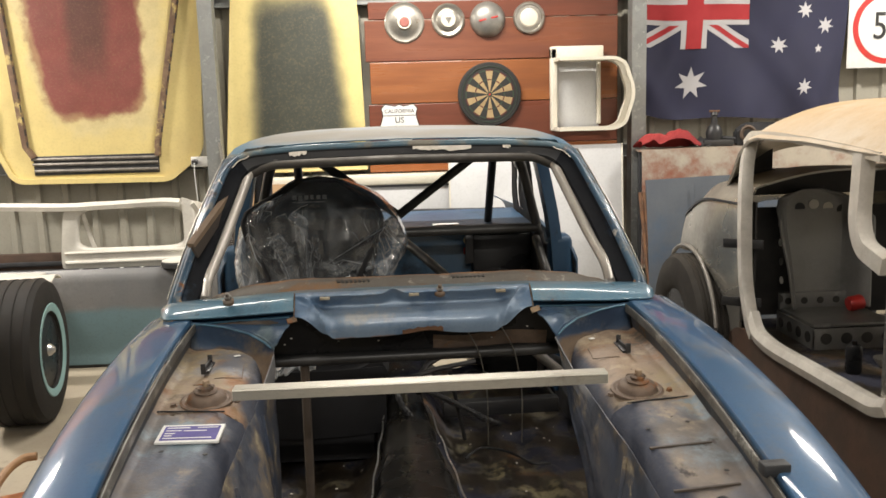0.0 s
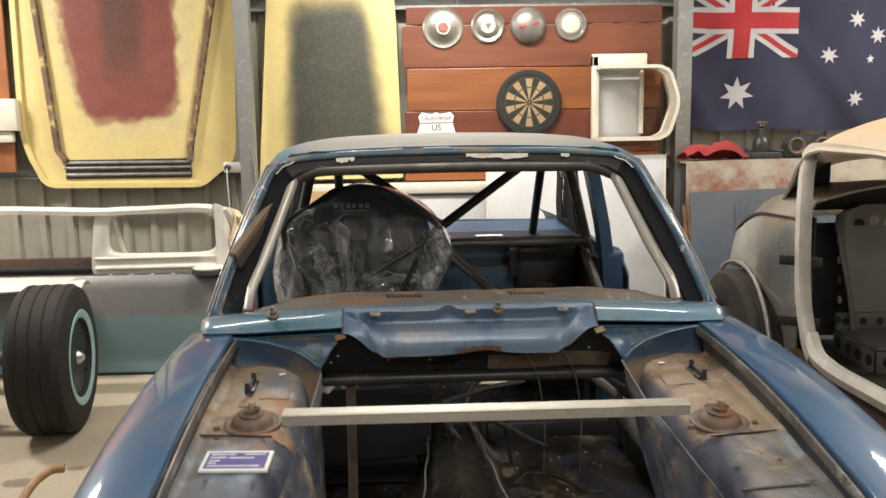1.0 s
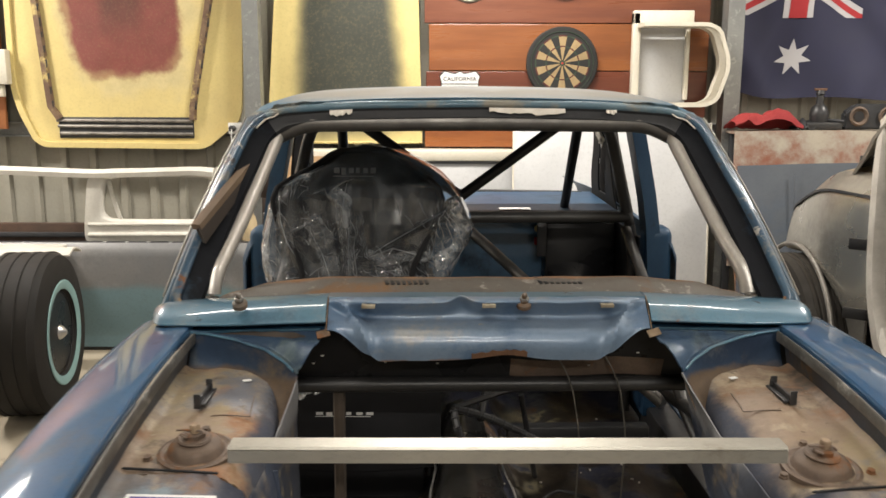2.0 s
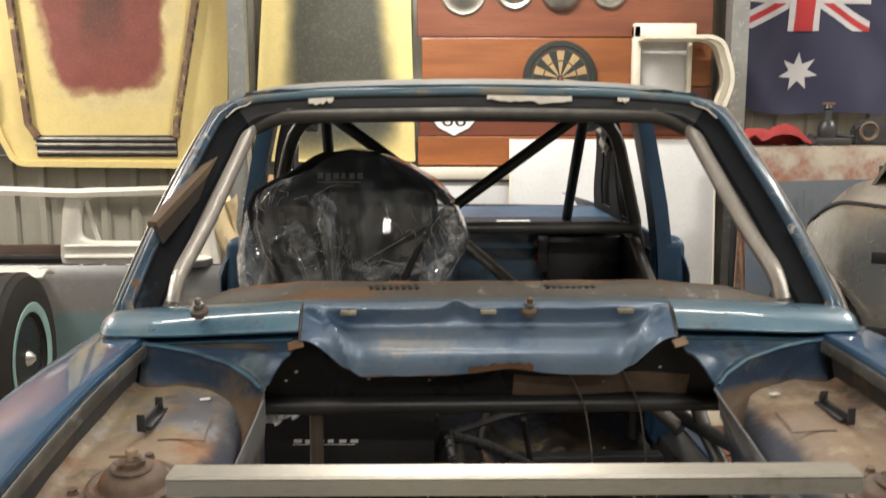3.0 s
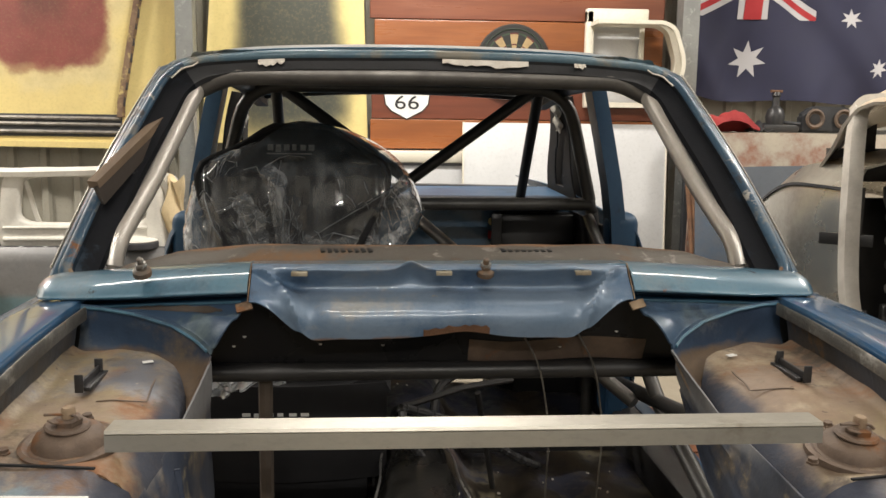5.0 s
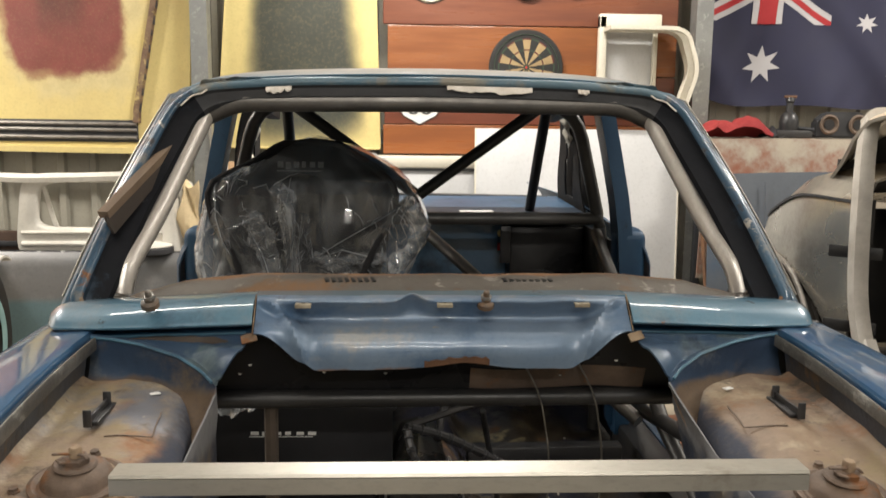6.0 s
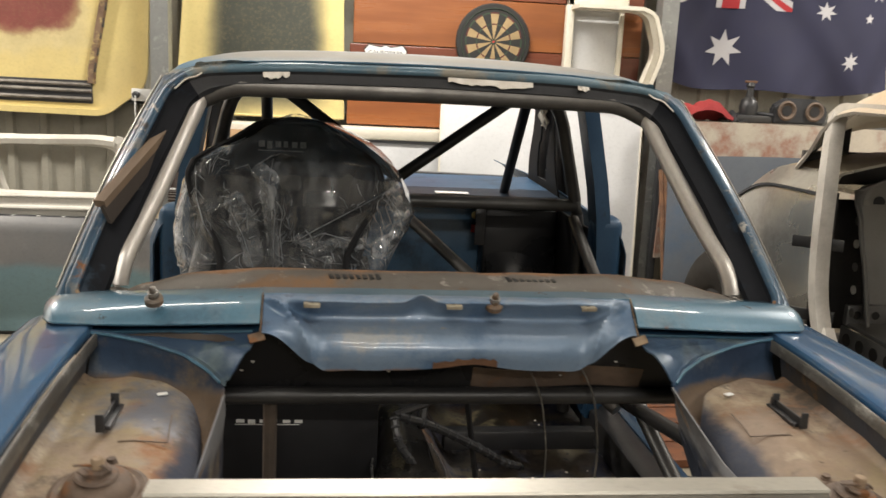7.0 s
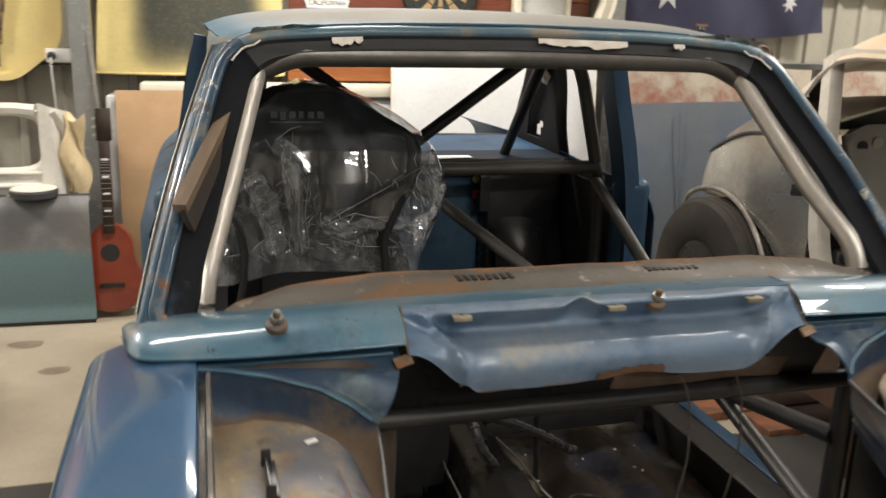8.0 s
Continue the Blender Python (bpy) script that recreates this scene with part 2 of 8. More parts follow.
RUST = (0.20, 0.085, 0.03)
M_BLUE = surf("blue_car_paint", (0.066, 0.170, 0.255), (0.096, 0.21, 0.29), 3.0, 0.36, 0.1, 0.012, 140, coat=1.0, coat_rough=0.03, dust=((0.16, 0.18, 0.19), 0.15),
              spots=[((0.14, 0.21, 0.26), 6.0, 0.58, 0.08, 0.5), ((0.035, 0.09, 0.15), 3.5, 0.60, 0.07, 0.4), (RUST, 14.0, 0.665, 0.025, 0.8), ((0.03, 0.035, 0.045), 22.0, 0.67, 0.03, 0.6), ((0.30, 0.32, 0.33), 36.0, 0.70, 0.02, 0.5)])
M_PILLAR = surf("chipped_blue_pillar", (0.018, 0.056, 0.105), (0.028, 0.080, 0.135), 7.0, 0.36, 0.1, 0.2, 90, coat=0.5,
                spots=[((0.14, 0.15, 0.15), 9.0, 0.56, 0.05, 0.6), ((0.03, 0.03, 0.032), 13.0, 0.60, 0.04, 0.6), ((0.42, 0.40, 0.36), 20.0, 0.63, 0.03, 0.5), (RUST, 12.0, 0.65, 0.03, 0.8)])
M_PLENUM = surf("chalky_blue_plenum", (0.15, 0.22, 0.315), (0.195, 0.265, 0.355), 4.0, 0.42, 0.1, 0.05, 120, coat=0.35, dust=((0.20, 0.21, 0.22), 0.25),
                spots=[((0.075, 0.14, 0.24), 4.0, 0.54, 0.08, 0.4), ((0.30, 0.31, 0.31), 7.0, 0.60, 0.08, 0.6), ((0.05, 0.085, 0.15), 9.0, 0.66, 0.05, 0.5), ((0.30, 0.29, 0.27), 34.0, 0.70, 0.02, 0.6), (RUST, 15.0, 0.71, 0.02, 0.8)],
                bands=[((0.20, 0.11, 0.06), 2, 1.006, 0.999, 14.0)])
M_BLUE_FENDER = surf("glossy_blue_fender_paint", (0.026, 0.080, 0.170), (0.040, 0.104, 0.200), 2.6, 0.42, 0.1, 0.02, 140, coat=0.8, specular=0.1,
                     spots=[((0.075, 0.105, 0.15), 5.0, 0.58, 0.09, 0.5), ((0.16, 0.15, 0.14), 30.0, 0.73, 0.015, 0.6), ((0.02, 0.035, 0.06), 9.0, 0.68, 0.06, 0.5)])
M_ROOF = surf("dusty_blue_roof", (0.05, 0.14, 0.23), (0.08, 0.17, 0.25), 3.0, 0.45, 0.1, 0.05, 120, dust=((0.23, 0.185, 0.125), 0.8, 0.94))
M_ROOF_EDGE = surf("worn_blue_roof_edge", (0.07, 0.14, 0.19), (0.10, 0.165, 0.205), 4.0, 0.45, 0.1, 0.1, 100, coat=0.2, spots=[((0.22, 0.205, 0.165), 6.0, 0.56, 0.08, 0.6), ((0.05, 0.06, 0.07), 16.0, 0.66, 0.04, 0.6)])
# darker blue; holds the shade under the cowl lip and on door pillars
M_BLUE_DARK = surf("dark_blue_paint", (0.016, 0.055, 0.115), (0.026, 0.075, 0.14), 4.0, 0.45, 0.1, 0.08, 100,
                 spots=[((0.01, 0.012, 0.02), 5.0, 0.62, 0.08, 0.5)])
M_BULK = surf("scuffed_blue_bulkhead", (0.050, 0.122, 0.215), (0.064, 0.142, 0.235), 4.0, 0.42, 0.1, 0.08, 100, coat=0.4, spots=[((0.02, 0.04, 0.07), 5.0, 0.62, 0.08, 0.5), ((0.10, 0.12, 0.14), 12.0, 0.66, 0.04, 0.5)])
M_BLACK_MATT = surf("matt_black_inner_panel", (0.016, 0.016, 0.018), (0.024, 0.024, 0.025), 6.0, 0.75, 0.0, 0.1, 80, specular=0.15)
M_SCREEN_FLANGE = surf("black_glass_rebate", (0.009, 0.010, 0.013), (0.014, 0.015, 0.018), 8.0, 0.7, 0.0, 0.2, 90, specular=0.1, spots=[((0.10, 0.10, 0.10), 12.0, 0.66, 0.04, 0.5), ((0.02, 0.035, 0.055), 6.0, 0.62, 0.06, 0.4)])
# deck and tower turn navy towards their rolled inner edge
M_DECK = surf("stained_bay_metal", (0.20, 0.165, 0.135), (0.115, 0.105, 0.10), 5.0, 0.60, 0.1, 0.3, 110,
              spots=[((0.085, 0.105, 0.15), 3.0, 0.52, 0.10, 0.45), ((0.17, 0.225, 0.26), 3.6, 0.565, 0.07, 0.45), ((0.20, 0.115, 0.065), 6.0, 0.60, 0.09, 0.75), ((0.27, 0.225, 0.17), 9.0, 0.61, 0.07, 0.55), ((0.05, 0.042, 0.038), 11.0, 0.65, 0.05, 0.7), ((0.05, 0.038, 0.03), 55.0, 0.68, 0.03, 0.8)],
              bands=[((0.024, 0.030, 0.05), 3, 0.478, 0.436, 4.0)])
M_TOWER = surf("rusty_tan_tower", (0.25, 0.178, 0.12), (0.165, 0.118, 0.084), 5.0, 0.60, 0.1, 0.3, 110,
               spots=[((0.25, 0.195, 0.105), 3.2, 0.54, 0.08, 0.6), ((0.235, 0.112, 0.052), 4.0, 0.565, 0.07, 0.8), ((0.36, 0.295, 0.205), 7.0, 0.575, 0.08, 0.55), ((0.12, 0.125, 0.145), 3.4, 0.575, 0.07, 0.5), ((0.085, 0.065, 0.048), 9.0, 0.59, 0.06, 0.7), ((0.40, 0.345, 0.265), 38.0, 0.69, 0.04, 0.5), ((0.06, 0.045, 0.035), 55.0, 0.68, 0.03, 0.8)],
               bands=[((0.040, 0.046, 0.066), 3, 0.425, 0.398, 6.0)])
M_WALL = surf("worn_blue_wall", (0.034, 0.062, 0.11), (0.020, 0.036, 0.070), 5.0, 0.5, 0.1, 0.2, 80, spots=[((0.11, 0.13, 0.15), 6.0, 0.60, 0.06, 0.5), ((0.15, 0.115, 0.075), 4.5, 0.58, 0.07, 0.7)], bands=[((0.13, 0.09, 0.058), 2, 0.992, 0.976, 9.0)])
# darker than the cowl blue: shade below the lip is in the colour
M_LEDGE = surf("shaded_blue_ledge", (0.062, 0.110, 0.180), (0.036, 0.066, 0.118), 4.0, 0.42, 0.1, 0.1, 100, spots=[((0.12, 0.165, 0.185), 5.0, 0.58, 0.06, 0.5), ((0.03, 0.045, 0.065), 6.0, 0.60, 0.07, 0.6), (RUST, 15.0, 0.68, 0.03, 0.7)])
# paler at the top: light on the side wall put into the colour
M_APRON = surf("dark_blue_apron", (0.042, 0.056, 0.09), (0.072, 0.078, 0.095), 6.0, 0.5, 0.1, 0.2, 70, stretch=(1, 1, 0.5),
               spots=[((0.17, 0.135, 0.095), 7.0, 0.55, 0.08, 0.7), ((0.3, 0.26, 0.18), 14.0, 0.62, 0.06, 0.7), ((0.025, 0.03, 0.05), 6.0, 0.60, 0.07, 0.6)], bands=[((0.19, 0.19, 0.195), 2, 0.905, 0.940, 7.0)])
M_GUTTER = surf("dark_blue_gutter", (0.030, 0.042, 0.062), (0.055, 0.052, 0.05), 9.0, 0.55, 0.1, 0.2, 110, spots=[((0.15, 0.10, 0.06), 11.0, 0.60, 0.05, 0.8), ((0.012, 0.013, 0.018), 7.0, 0.58, 0.06, 0.6)])
M_RAIL = surf("bare_gutter_steel", (0.19, 0.18, 0.158), (0.10, 0.093, 0.082), 10.0, 0.40, 0.55, 0.2, 120, spots=[((0.30, 0.29, 0.26), 14.0, 0.60, 0.05, 0.45), (RUST, 16.0, 0.68, 0.05, 0.8)])
M_DASH = surf("rusty_dash_steel", (0.145, 0.132, 0.116), (0.105, 0.092, 0.078), 4.0, 0.5, 0.3, 0.3, 90,
              spots=[((0.21, 0.12, 0.062), 4.0, 0.565, 0.07, 0.85), ((0.30, 0.28, 0.25), 18.0, 0.605, 0.04, 0.5), ((0.05, 0.045, 0.04), 9.0, 0.64, 0.04, 0.7), ((0.42, 0.40, 0.37), 45.0, 0.69, 0.02, 0.5)], bands=[((0.25, 0.14, 0.075), 1, 0.128, 0.142, 9.0)])
M_RUST = surf("surface_rust", (0.20, 0.10, 0.05), (0.12, 0.065, 0.04), 14.0, 0.8, 0.1, 0.5, 120)
M_STRUT = surf("brown_strut_metal", (0.15, 0.105, 0.075), (0.10, 0.072, 0.055), 16.0, 0.65, 0.2, 0.4, 120, spots=[(RUST, 12.0, 0.62, 0.06, 0.8)])
M_GRIME = surf("grimy_brown_metal", (0.085, 0.064, 0.047), (0.05, 0.038, 0.03), 8.0, 0.6, 0.0, 0.2, 80)
M_BLACK = surf("black_paint", (0.021, 0.021, 0.023), (0.031, 0.030, 0.029), 6.0, 0.42, 0.0, 0.1, 80)
M_BLACK_GLOSS = surf("gloss_black_panel", (0.012, 0.012, 0.0135), (0.019, 0.0185, 0.018), 5.0, 0.3, 0.0, 0.05, 80, specular=0.2)
M_TUNNEL = surf("glossy_black_tunnel", (0.010, 0.0095, 0.009), (0.018, 0.017, 0.015), 5.0, 0.28, 0.0, 0.15, 70, specular=0.35, spots=[((0.045, 0.037, 0.03), 7.0, 0.66, 0.05, 0.6)])
M_SHELF = surf("dull_black_shelf", (0.012, 0.019, 0.030), (0.019, 0.028, 0.042), 5.0, 0.45, 0.0, 0.1, 80, specular=0.12)
M_FLANGE = surf("dark_sealed_flange", (0.02, 0.021, 0.023), (0.035, 0.036, 0.04), 9.0, 0.6, 0.0, 0.3, 60)
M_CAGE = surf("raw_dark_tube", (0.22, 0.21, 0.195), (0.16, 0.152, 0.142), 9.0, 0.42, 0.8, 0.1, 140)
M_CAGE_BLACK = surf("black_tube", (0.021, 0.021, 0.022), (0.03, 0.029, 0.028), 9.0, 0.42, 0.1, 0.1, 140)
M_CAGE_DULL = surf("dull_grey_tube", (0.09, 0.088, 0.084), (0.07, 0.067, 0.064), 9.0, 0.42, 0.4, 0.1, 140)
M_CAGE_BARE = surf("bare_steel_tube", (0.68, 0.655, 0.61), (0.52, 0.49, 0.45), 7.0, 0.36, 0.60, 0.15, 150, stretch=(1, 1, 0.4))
M_ALU = surf("aged_aluminium_bar", (0.46, 0.44, 0.385), (0.39, 0.37, 0.32), 5.0, 0.38, 0.65, 0.12, 160, stretch=(0.5, 1, 1.0), spots=[((0.25, 0.17, 0.10), 18.0, 0.73, 0.03, 0.7), ((0.55, 0.53, 0.47), 25.0, 0.70, 0.03, 0.4), ((0.25, 0.225, 0.18), 5.0, 0.66, 0.08, 0.5)],
             bands=[((0.16, 0.09, 0.045), 0, 0.40, 0.425, 12.0)])
M_BRIGHT = surf("bright_trim", (0.75, 0.74, 0.72), (0.6, 0.59, 0.57), 20.0, 0.33, 0.9, 0.02, 100)
M_FLOORPAN = surf("dirty_floor_pan", (0.026, 0.021, 0.017), (0.062, 0.047, 0.030), 4.5, 0.34, 0.2, 0.4, 60, stretch=(1.6, 0.6, 1),
                  spots=[((0.27, 0.23, 0.13), 8.0, 0.56, 0.06, 0.6), ((0.16, 0.085, 0.04), 5.0, 0.62, 0.06, 0.6), ((0.026, 0.028, 0.048), 4.0, 0.52, 0.06, 0.75), ((0.3, 0.27, 0.19), 30.0, 0.68, 0.03, 0.5)])
M_TAN = surf("tan_zinc_clip", (0.42, 0.375, 0.285), (0.26, 0.22, 0.155), 40.0, 0.45, 0.4, 0.1, 200)
M_TANRUST = surf("tan_rust", (0.30, 0.22, 0.14), (0.15, 0.095, 0.06), 25.0, 0.75, 0.1, 0.4, 120, spots=[(RUST, 20.0, 0.6, 0.05, 0.8)])
M_PRIMER = surf("torn_lining", (0.68, 0.62, 0.54), (0.78, 0.74, 0.67), 20.0, 0.8, 0.0, 0.3, 120)
M_LINING = surf("dirty_pale_lining", (0.42, 0.40, 0.35), (0.28, 0.265, 0.23), 14.0, 0.8, 0.0, 0.3, 120, spots=[((0.08, 0.075, 0.07), 16.0, 0.60, 0.05, 0.8)])
M_SEAT = surf("black_seat_cloth", (0.019, 0.019, 0.021), (0.025, 0.025, 0.027), 10.0, 0.75, 0.0, 0.3, 400, specular=0.2)
M_SEAT_SHELL = surf("glossy_seat_shell", (0.006, 0.006, 0.007), (0.01, 0.01, 0.01), 10.0, 0.12, 0.0, 0.0, 90)
M_THREAD = surf("grey_thread", (0.30, 0.30, 0.31), (0.22, 0.22, 0.23), 40.0, 0.5, 0.2, 0.1, 200)
M_WHITE = surf("white_print", (0.75, 0.75, 0.73), (0.68, 0.68, 0.66), 15.0, 0.5, 0.0, 0.05, 120)
M_WOOD = surf("weathered_timber", (0.24, 0.17, 0.11), (0.15, 0.105, 0.07), 12.0, 0.75, 0.0, 0.4, 60, stretch=(1, 0.25, 0.25))
# darker copy of M_WOOD for the timber face turned from the light
M_WOOD_DARK = surf("shaded_timber", (0.045, 0.032, 0.024), (0.03, 0.022, 0.017), 12.0, 0.7, 0.0, 0.4, 60, stretch=(1, 0.25, 0.25))
M_YELLOW = surf("old_yellow_paint", (0.68, 0.555, 0.235), (0.61, 0.49, 0.21), 3.0, 0.5, 0.0, 0.05, 60, spots=[((0.30, 0.18, 0.07), 9.0, 0.755, 0.03, 0.8)])
M_YELLOW_RED = surf("yellow_bonnet_red_worn", (0.68, 0.555, 0.235), (0.60, 0.48, 0.21), 3.0, 0.5, 0.0, 0.05, 60,
                    spots=[((0.36, 0.24, 0.09), 5.0, 0.74, 0.05, 0.7)],
                    patches=[((0.62, 0.52, 0.27), 0.0, 0.98, 0.46, 0.64, 0.16, 0.9, 4.0, 0.45, -0.06), ((0.34, 0.20, 0.11), -0.02, 0.98, 0.375, 0.56, 0.07, 0.5, 6.0, 0.24, -0.06), ((0.22, 0.064, 0.054), -0.015, 0.98, 0.345, 0.54, 0.055, 0.34, 5.0, 0.22, -0.06), ((0.12, 0.048, 0.040), -0.01, 1.15, 0.13, 0.40, 0.4, 0.8, 4.0, 0.2, 0.0)])
M_YELLOW_GREY = surf("yellow_bonnet_primer_worn", (0.66, 0.545, 0.235), (0.60, 0.49, 0.21), 3.0, 0.5, 0.0, 0.05, 60,
                     patches=[((0.30, 0.26, 0.13), 0.03, 0.62, 0.315, 0.57, 0.20, 0.5, 5.0, -0.25, -0.03), ((0.052, 0.056, 0.045), 0.03, 0.62, 0.285, 0.54, 0.20, 0.32, 3.5, -0.25, -0.03)])
M_BRACE = surf("rusted_bonnet_brace", (0.12, 0.07, 0.045), (0.20, 0.13, 0.08), 12.0, 0.7, 0.1, 0.3, 80, spots=[((0.6, 0.47, 0.18), 9.0, 0.6, 0.08, 0.6)])
M_SLOT = surf("grey_hinge_channel", (0.30, 0.28, 0.25), (0.17, 0.155, 0.14), 12.0, 0.40, 0.5, 0.1, 80)
M_SHEET = surf("dull_cream_wall_sheet", (0.36, 0.34, 0.28), (0.31, 0.295, 0.245), 2.0, 0.5, 0.0, 0.08, 60, spots=[((0.22, 0.19, 0.14), 4.0, 0.7, 0.08, 0.7)])
M_GALV = surf("galvanised_steel", (0.34, 0.35, 0.34), (0.27, 0.28, 0.275), 6.0, 0.42, 0.6, 0.08, 90, spots=[((0.42, 0.43, 0.42), 22.0, 0.6, 0.03, 0.35)])
M_CONCRETE = surf("stained_concrete", (0.34, 0.295, 0.22), (0.29, 0.25, 0.19), 2.0, 0.6, 0.0, 0.1, 60,
                  spots=[((0.13, 0.10, 0.075), 3.0, 0.70, 0.06, 0.5), ((0.2, 0.15, 0.1), 9.0, 0.74, 0.02, 0.5)])
M_STAIN = surf("oil_stain", (0.20, 0.165, 0.12), (0.15, 0.12, 0.09), 8.0, 0.5, 0.0, 0.1, 60)
M_PLAIN = surf("pale_lining", (0.60, 0.585, 0.55), (0.52, 0.505, 0.475), 1.2, 0.7, 0.0, 0.05, 40)
# grey kept low so the unseen south wall bounces less light
M_DIM = surf("dim_grey_lining", (0.20, 0.20, 0.195), (0.16, 0.16, 0.155), 1.2, 0.7, 0.0, 0.05, 40)
M_BOARD = surf("varnished_plank", (0.20, 0.070, 0.036), (0.15, 0.048, 0.026), 5.0, 0.33, 0.0, 0.08, 50, stretch=(0.25, 1, 3.0), random_tone=0.0)
M_BOARD_DARK = surf("dark_varnished_plank", (0.165, 0.050, 0.027), (0.12, 0.035, 0.019), 5.0, 0.33, 0.0, 0.08, 50, stretch=(0.25, 1, 3.0))
M_BOARD_ORANGE = surf("orange_varnished_plank", (0.29, 0.105, 0.036), (0.21, 0.07, 0.024), 5.0, 0.3, 0.0, 0.08, 50, stretch=(0.25, 1, 3.0))
M_CHROME = surf("dull_chrome", (0.42, 0.40, 0.355), (0.32, 0.30, 0.265), 12.0, 0.36, 0.85, 0.05, 90, spots=[((0.20, 0.15, 0.10), 16.0, 0.66, 0.05, 0.6)])
M_HUB_GREY = surf("grey_hubcap_centre", (0.30, 0.29, 0.27), (0.24, 0.23, 0.21), 12.0, 0.4, 0.6, 0.05, 90)
M_RED = surf("red_paint", (0.50, 0.03, 0.025), (0.42, 0.025, 0.02), 12.0, 0.45, 0.0, 0.05, 90)
M_CREAM = surf("cream_enamel", (0.70, 0.66, 0.56), (0.64, 0.60, 0.50), 5.0, 0.4, 0.0, 0.06, 70, spots=[((0.4, 0.3, 0.2), 12.0, 0.73, 0.03, 0.7)])
M_WHITE_SHEET = surf("white_panel", (0.60, 0.605, 0.61), (0.53, 0.535, 0.54), 2.0, 0.35, 0.0, 0.03, 60)
M_SISAL = surf("sisal_tan", (0.36, 0.26, 0.13), (0.30, 0.215, 0.11), 20.0, 0.8, 0.0, 0.2, 200)
M_SISAL_BLACK = surf("sisal_black", (0.018, 0.018, 0.017), (0.025, 0.024, 0.022), 20.0, 0.8, 0.0, 0.2, 200)
M_GREEN_RING = surf("dull_green_ring", (0.03, 0.055, 0.03), (0.022, 0.04, 0.024), 20.0, 0.7, 0.0, 0.1, 200)
M_DART_RED = surf("dull_red_ring", (0.10, 0.022, 0.016), (0.07, 0.016, 0.013), 20.0, 0.7, 0.0, 0.1, 200)
M_FADED_RED = surf("faded_red_badge", (0.34, 0.12, 0.10), (0.26, 0.10, 0.085), 30.0, 0.5, 0.0, 0.1, 120)
M_FLAG = surf("navy_flag_cloth", (0.021, 0.022, 0.050), (0.028, 0.029, 0.060), 4.0, 0.85, 0.0, 0.1, 500)
M_FLAG_WHITE = surf("white_flag_cloth", (0.50, 0.49, 0.50), (0.44, 0.43, 0.45), 4.0, 0.85, 0.0, 0.1, 500)
M_FLAG_RED = surf("red_flag_cloth", (0.40, 0.03, 0.035), (0.34, 0.025, 0.03), 4.0, 0.85, 0.0, 0.1, 500)
M_REDCLOTH = surf("red_shop_cloth", (0.30, 0.032, 0.03), (0.22, 0.022, 0.024), 6.0, 0.9, 0.0, 0.3, 300)
M_TANK = surf("rusty_cream_panel", (0.46, 0.41, 0.33), (0.34, 0.30, 0.25), 3.0, 0.55, 0.1, 0.15, 60,
              spots=[((0.26, 0.10, 0.06), 3.0, 0.57, 0.1, 0.75), ((0.17, 0.06, 0.04), 7.0, 0.66, 0.05, 0.8)])
M_SLATE = surf("slate_blue_primer", (0.098, 0.112, 0.13), (0.08, 0.092, 0.112), 2.0, 0.5, 0.0, 0.05, 60, spots=[((0.03, 0.08, 0.16), 1.3, 0.62, 0.15, 0.4)])
M_GREY_PANEL = surf("blended_grey_panel", (0.15, 0.155, 0.16), (0.19, 0.185, 0.18), 1.4, 0.42, 0.1, 0.05, 60,
                    spots=[((0.27, 0.265, 0.26), 1.8, 0.60, 0.10, 0.45)], bands=[((0.13, 0.205, 0.225), 2, 0.41, 0.36, 1.3)])
M_UTE_WHITE = surf("sanded_white_cab", (0.62, 0.60, 0.54), (0.52, 0.495, 0.445), 4.0, 0.5, 0.0, 0.06, 60, spots=[((0.3, 0.24, 0.18), 9.0, 0.72, 0.04, 0.7)])
M_TYRE = surf("tyre_rubber", (0.013, 0.012, 0.011), (0.02, 0.018, 0.016), 7.0, 0.75, 0.0, 0.2, 100, specular=0.3)
M_TYRE_OLD = surf("dusty_tyre_rubber", (0.03, 0.026, 0.021), (0.021, 0.018, 0.015), 6.0, 0.8, 0.0, 0.2, 100, dust=((0.07, 0.058, 0.042), 0.3), specular=0.3)
M_AQUA = surf("aqua_wall_band", (0.24, 0.38, 0.37), (0.20, 0.33, 0.33), 8.0, 0.6, 0.0, 0.05, 90)
M_ROD = surf("sanded_rod_steel", (0.44, 0.42, 0.37), (0.36, 0.34, 0.30), 2.5, 0.28, 0.75, 0.05, 70, dust=((0.34, 0.27, 0.17), 0.9, 0.75), spots=[((0.24, 0.225, 0.20), 3.0, 0.60, 0.12, 0.4)])
M_ROD_PALE = surf("pale_primer", (0.56, 0.52, 0.45), (0.46, 0.42, 0.36), 3.0, 0.5, 0.0, 0.08, 60, spots=[((0.36, 0.27, 0.17), 4.0, 0.62, 0.1, 0.6)], dust=((0.46, 0.32, 0.175), 1.0))
M_ROD_EDGE = surf("pale_grey_door_edge", (0.56, 0.53, 0.475), (0.43, 0.40, 0.355), 8.0, 0.5, 0.1, 0.1, 90, spots=[((0.1, 0.09, 0.08), 12.0, 0.7, 0.04, 0.6)])
M_BOMBER = surf("brushed_seat_aluminium", (0.30, 0.295, 0.28), (0.24, 0.235, 0.225), 3.0, 0.42, 0.55, 0.08, 200, spots=[((0.18, 0.175, 0.165), 3.0, 0.62, 0.1, 0.45), ((0.40, 0.39, 0.37), 9.0, 0.66, 0.05, 0.35)])
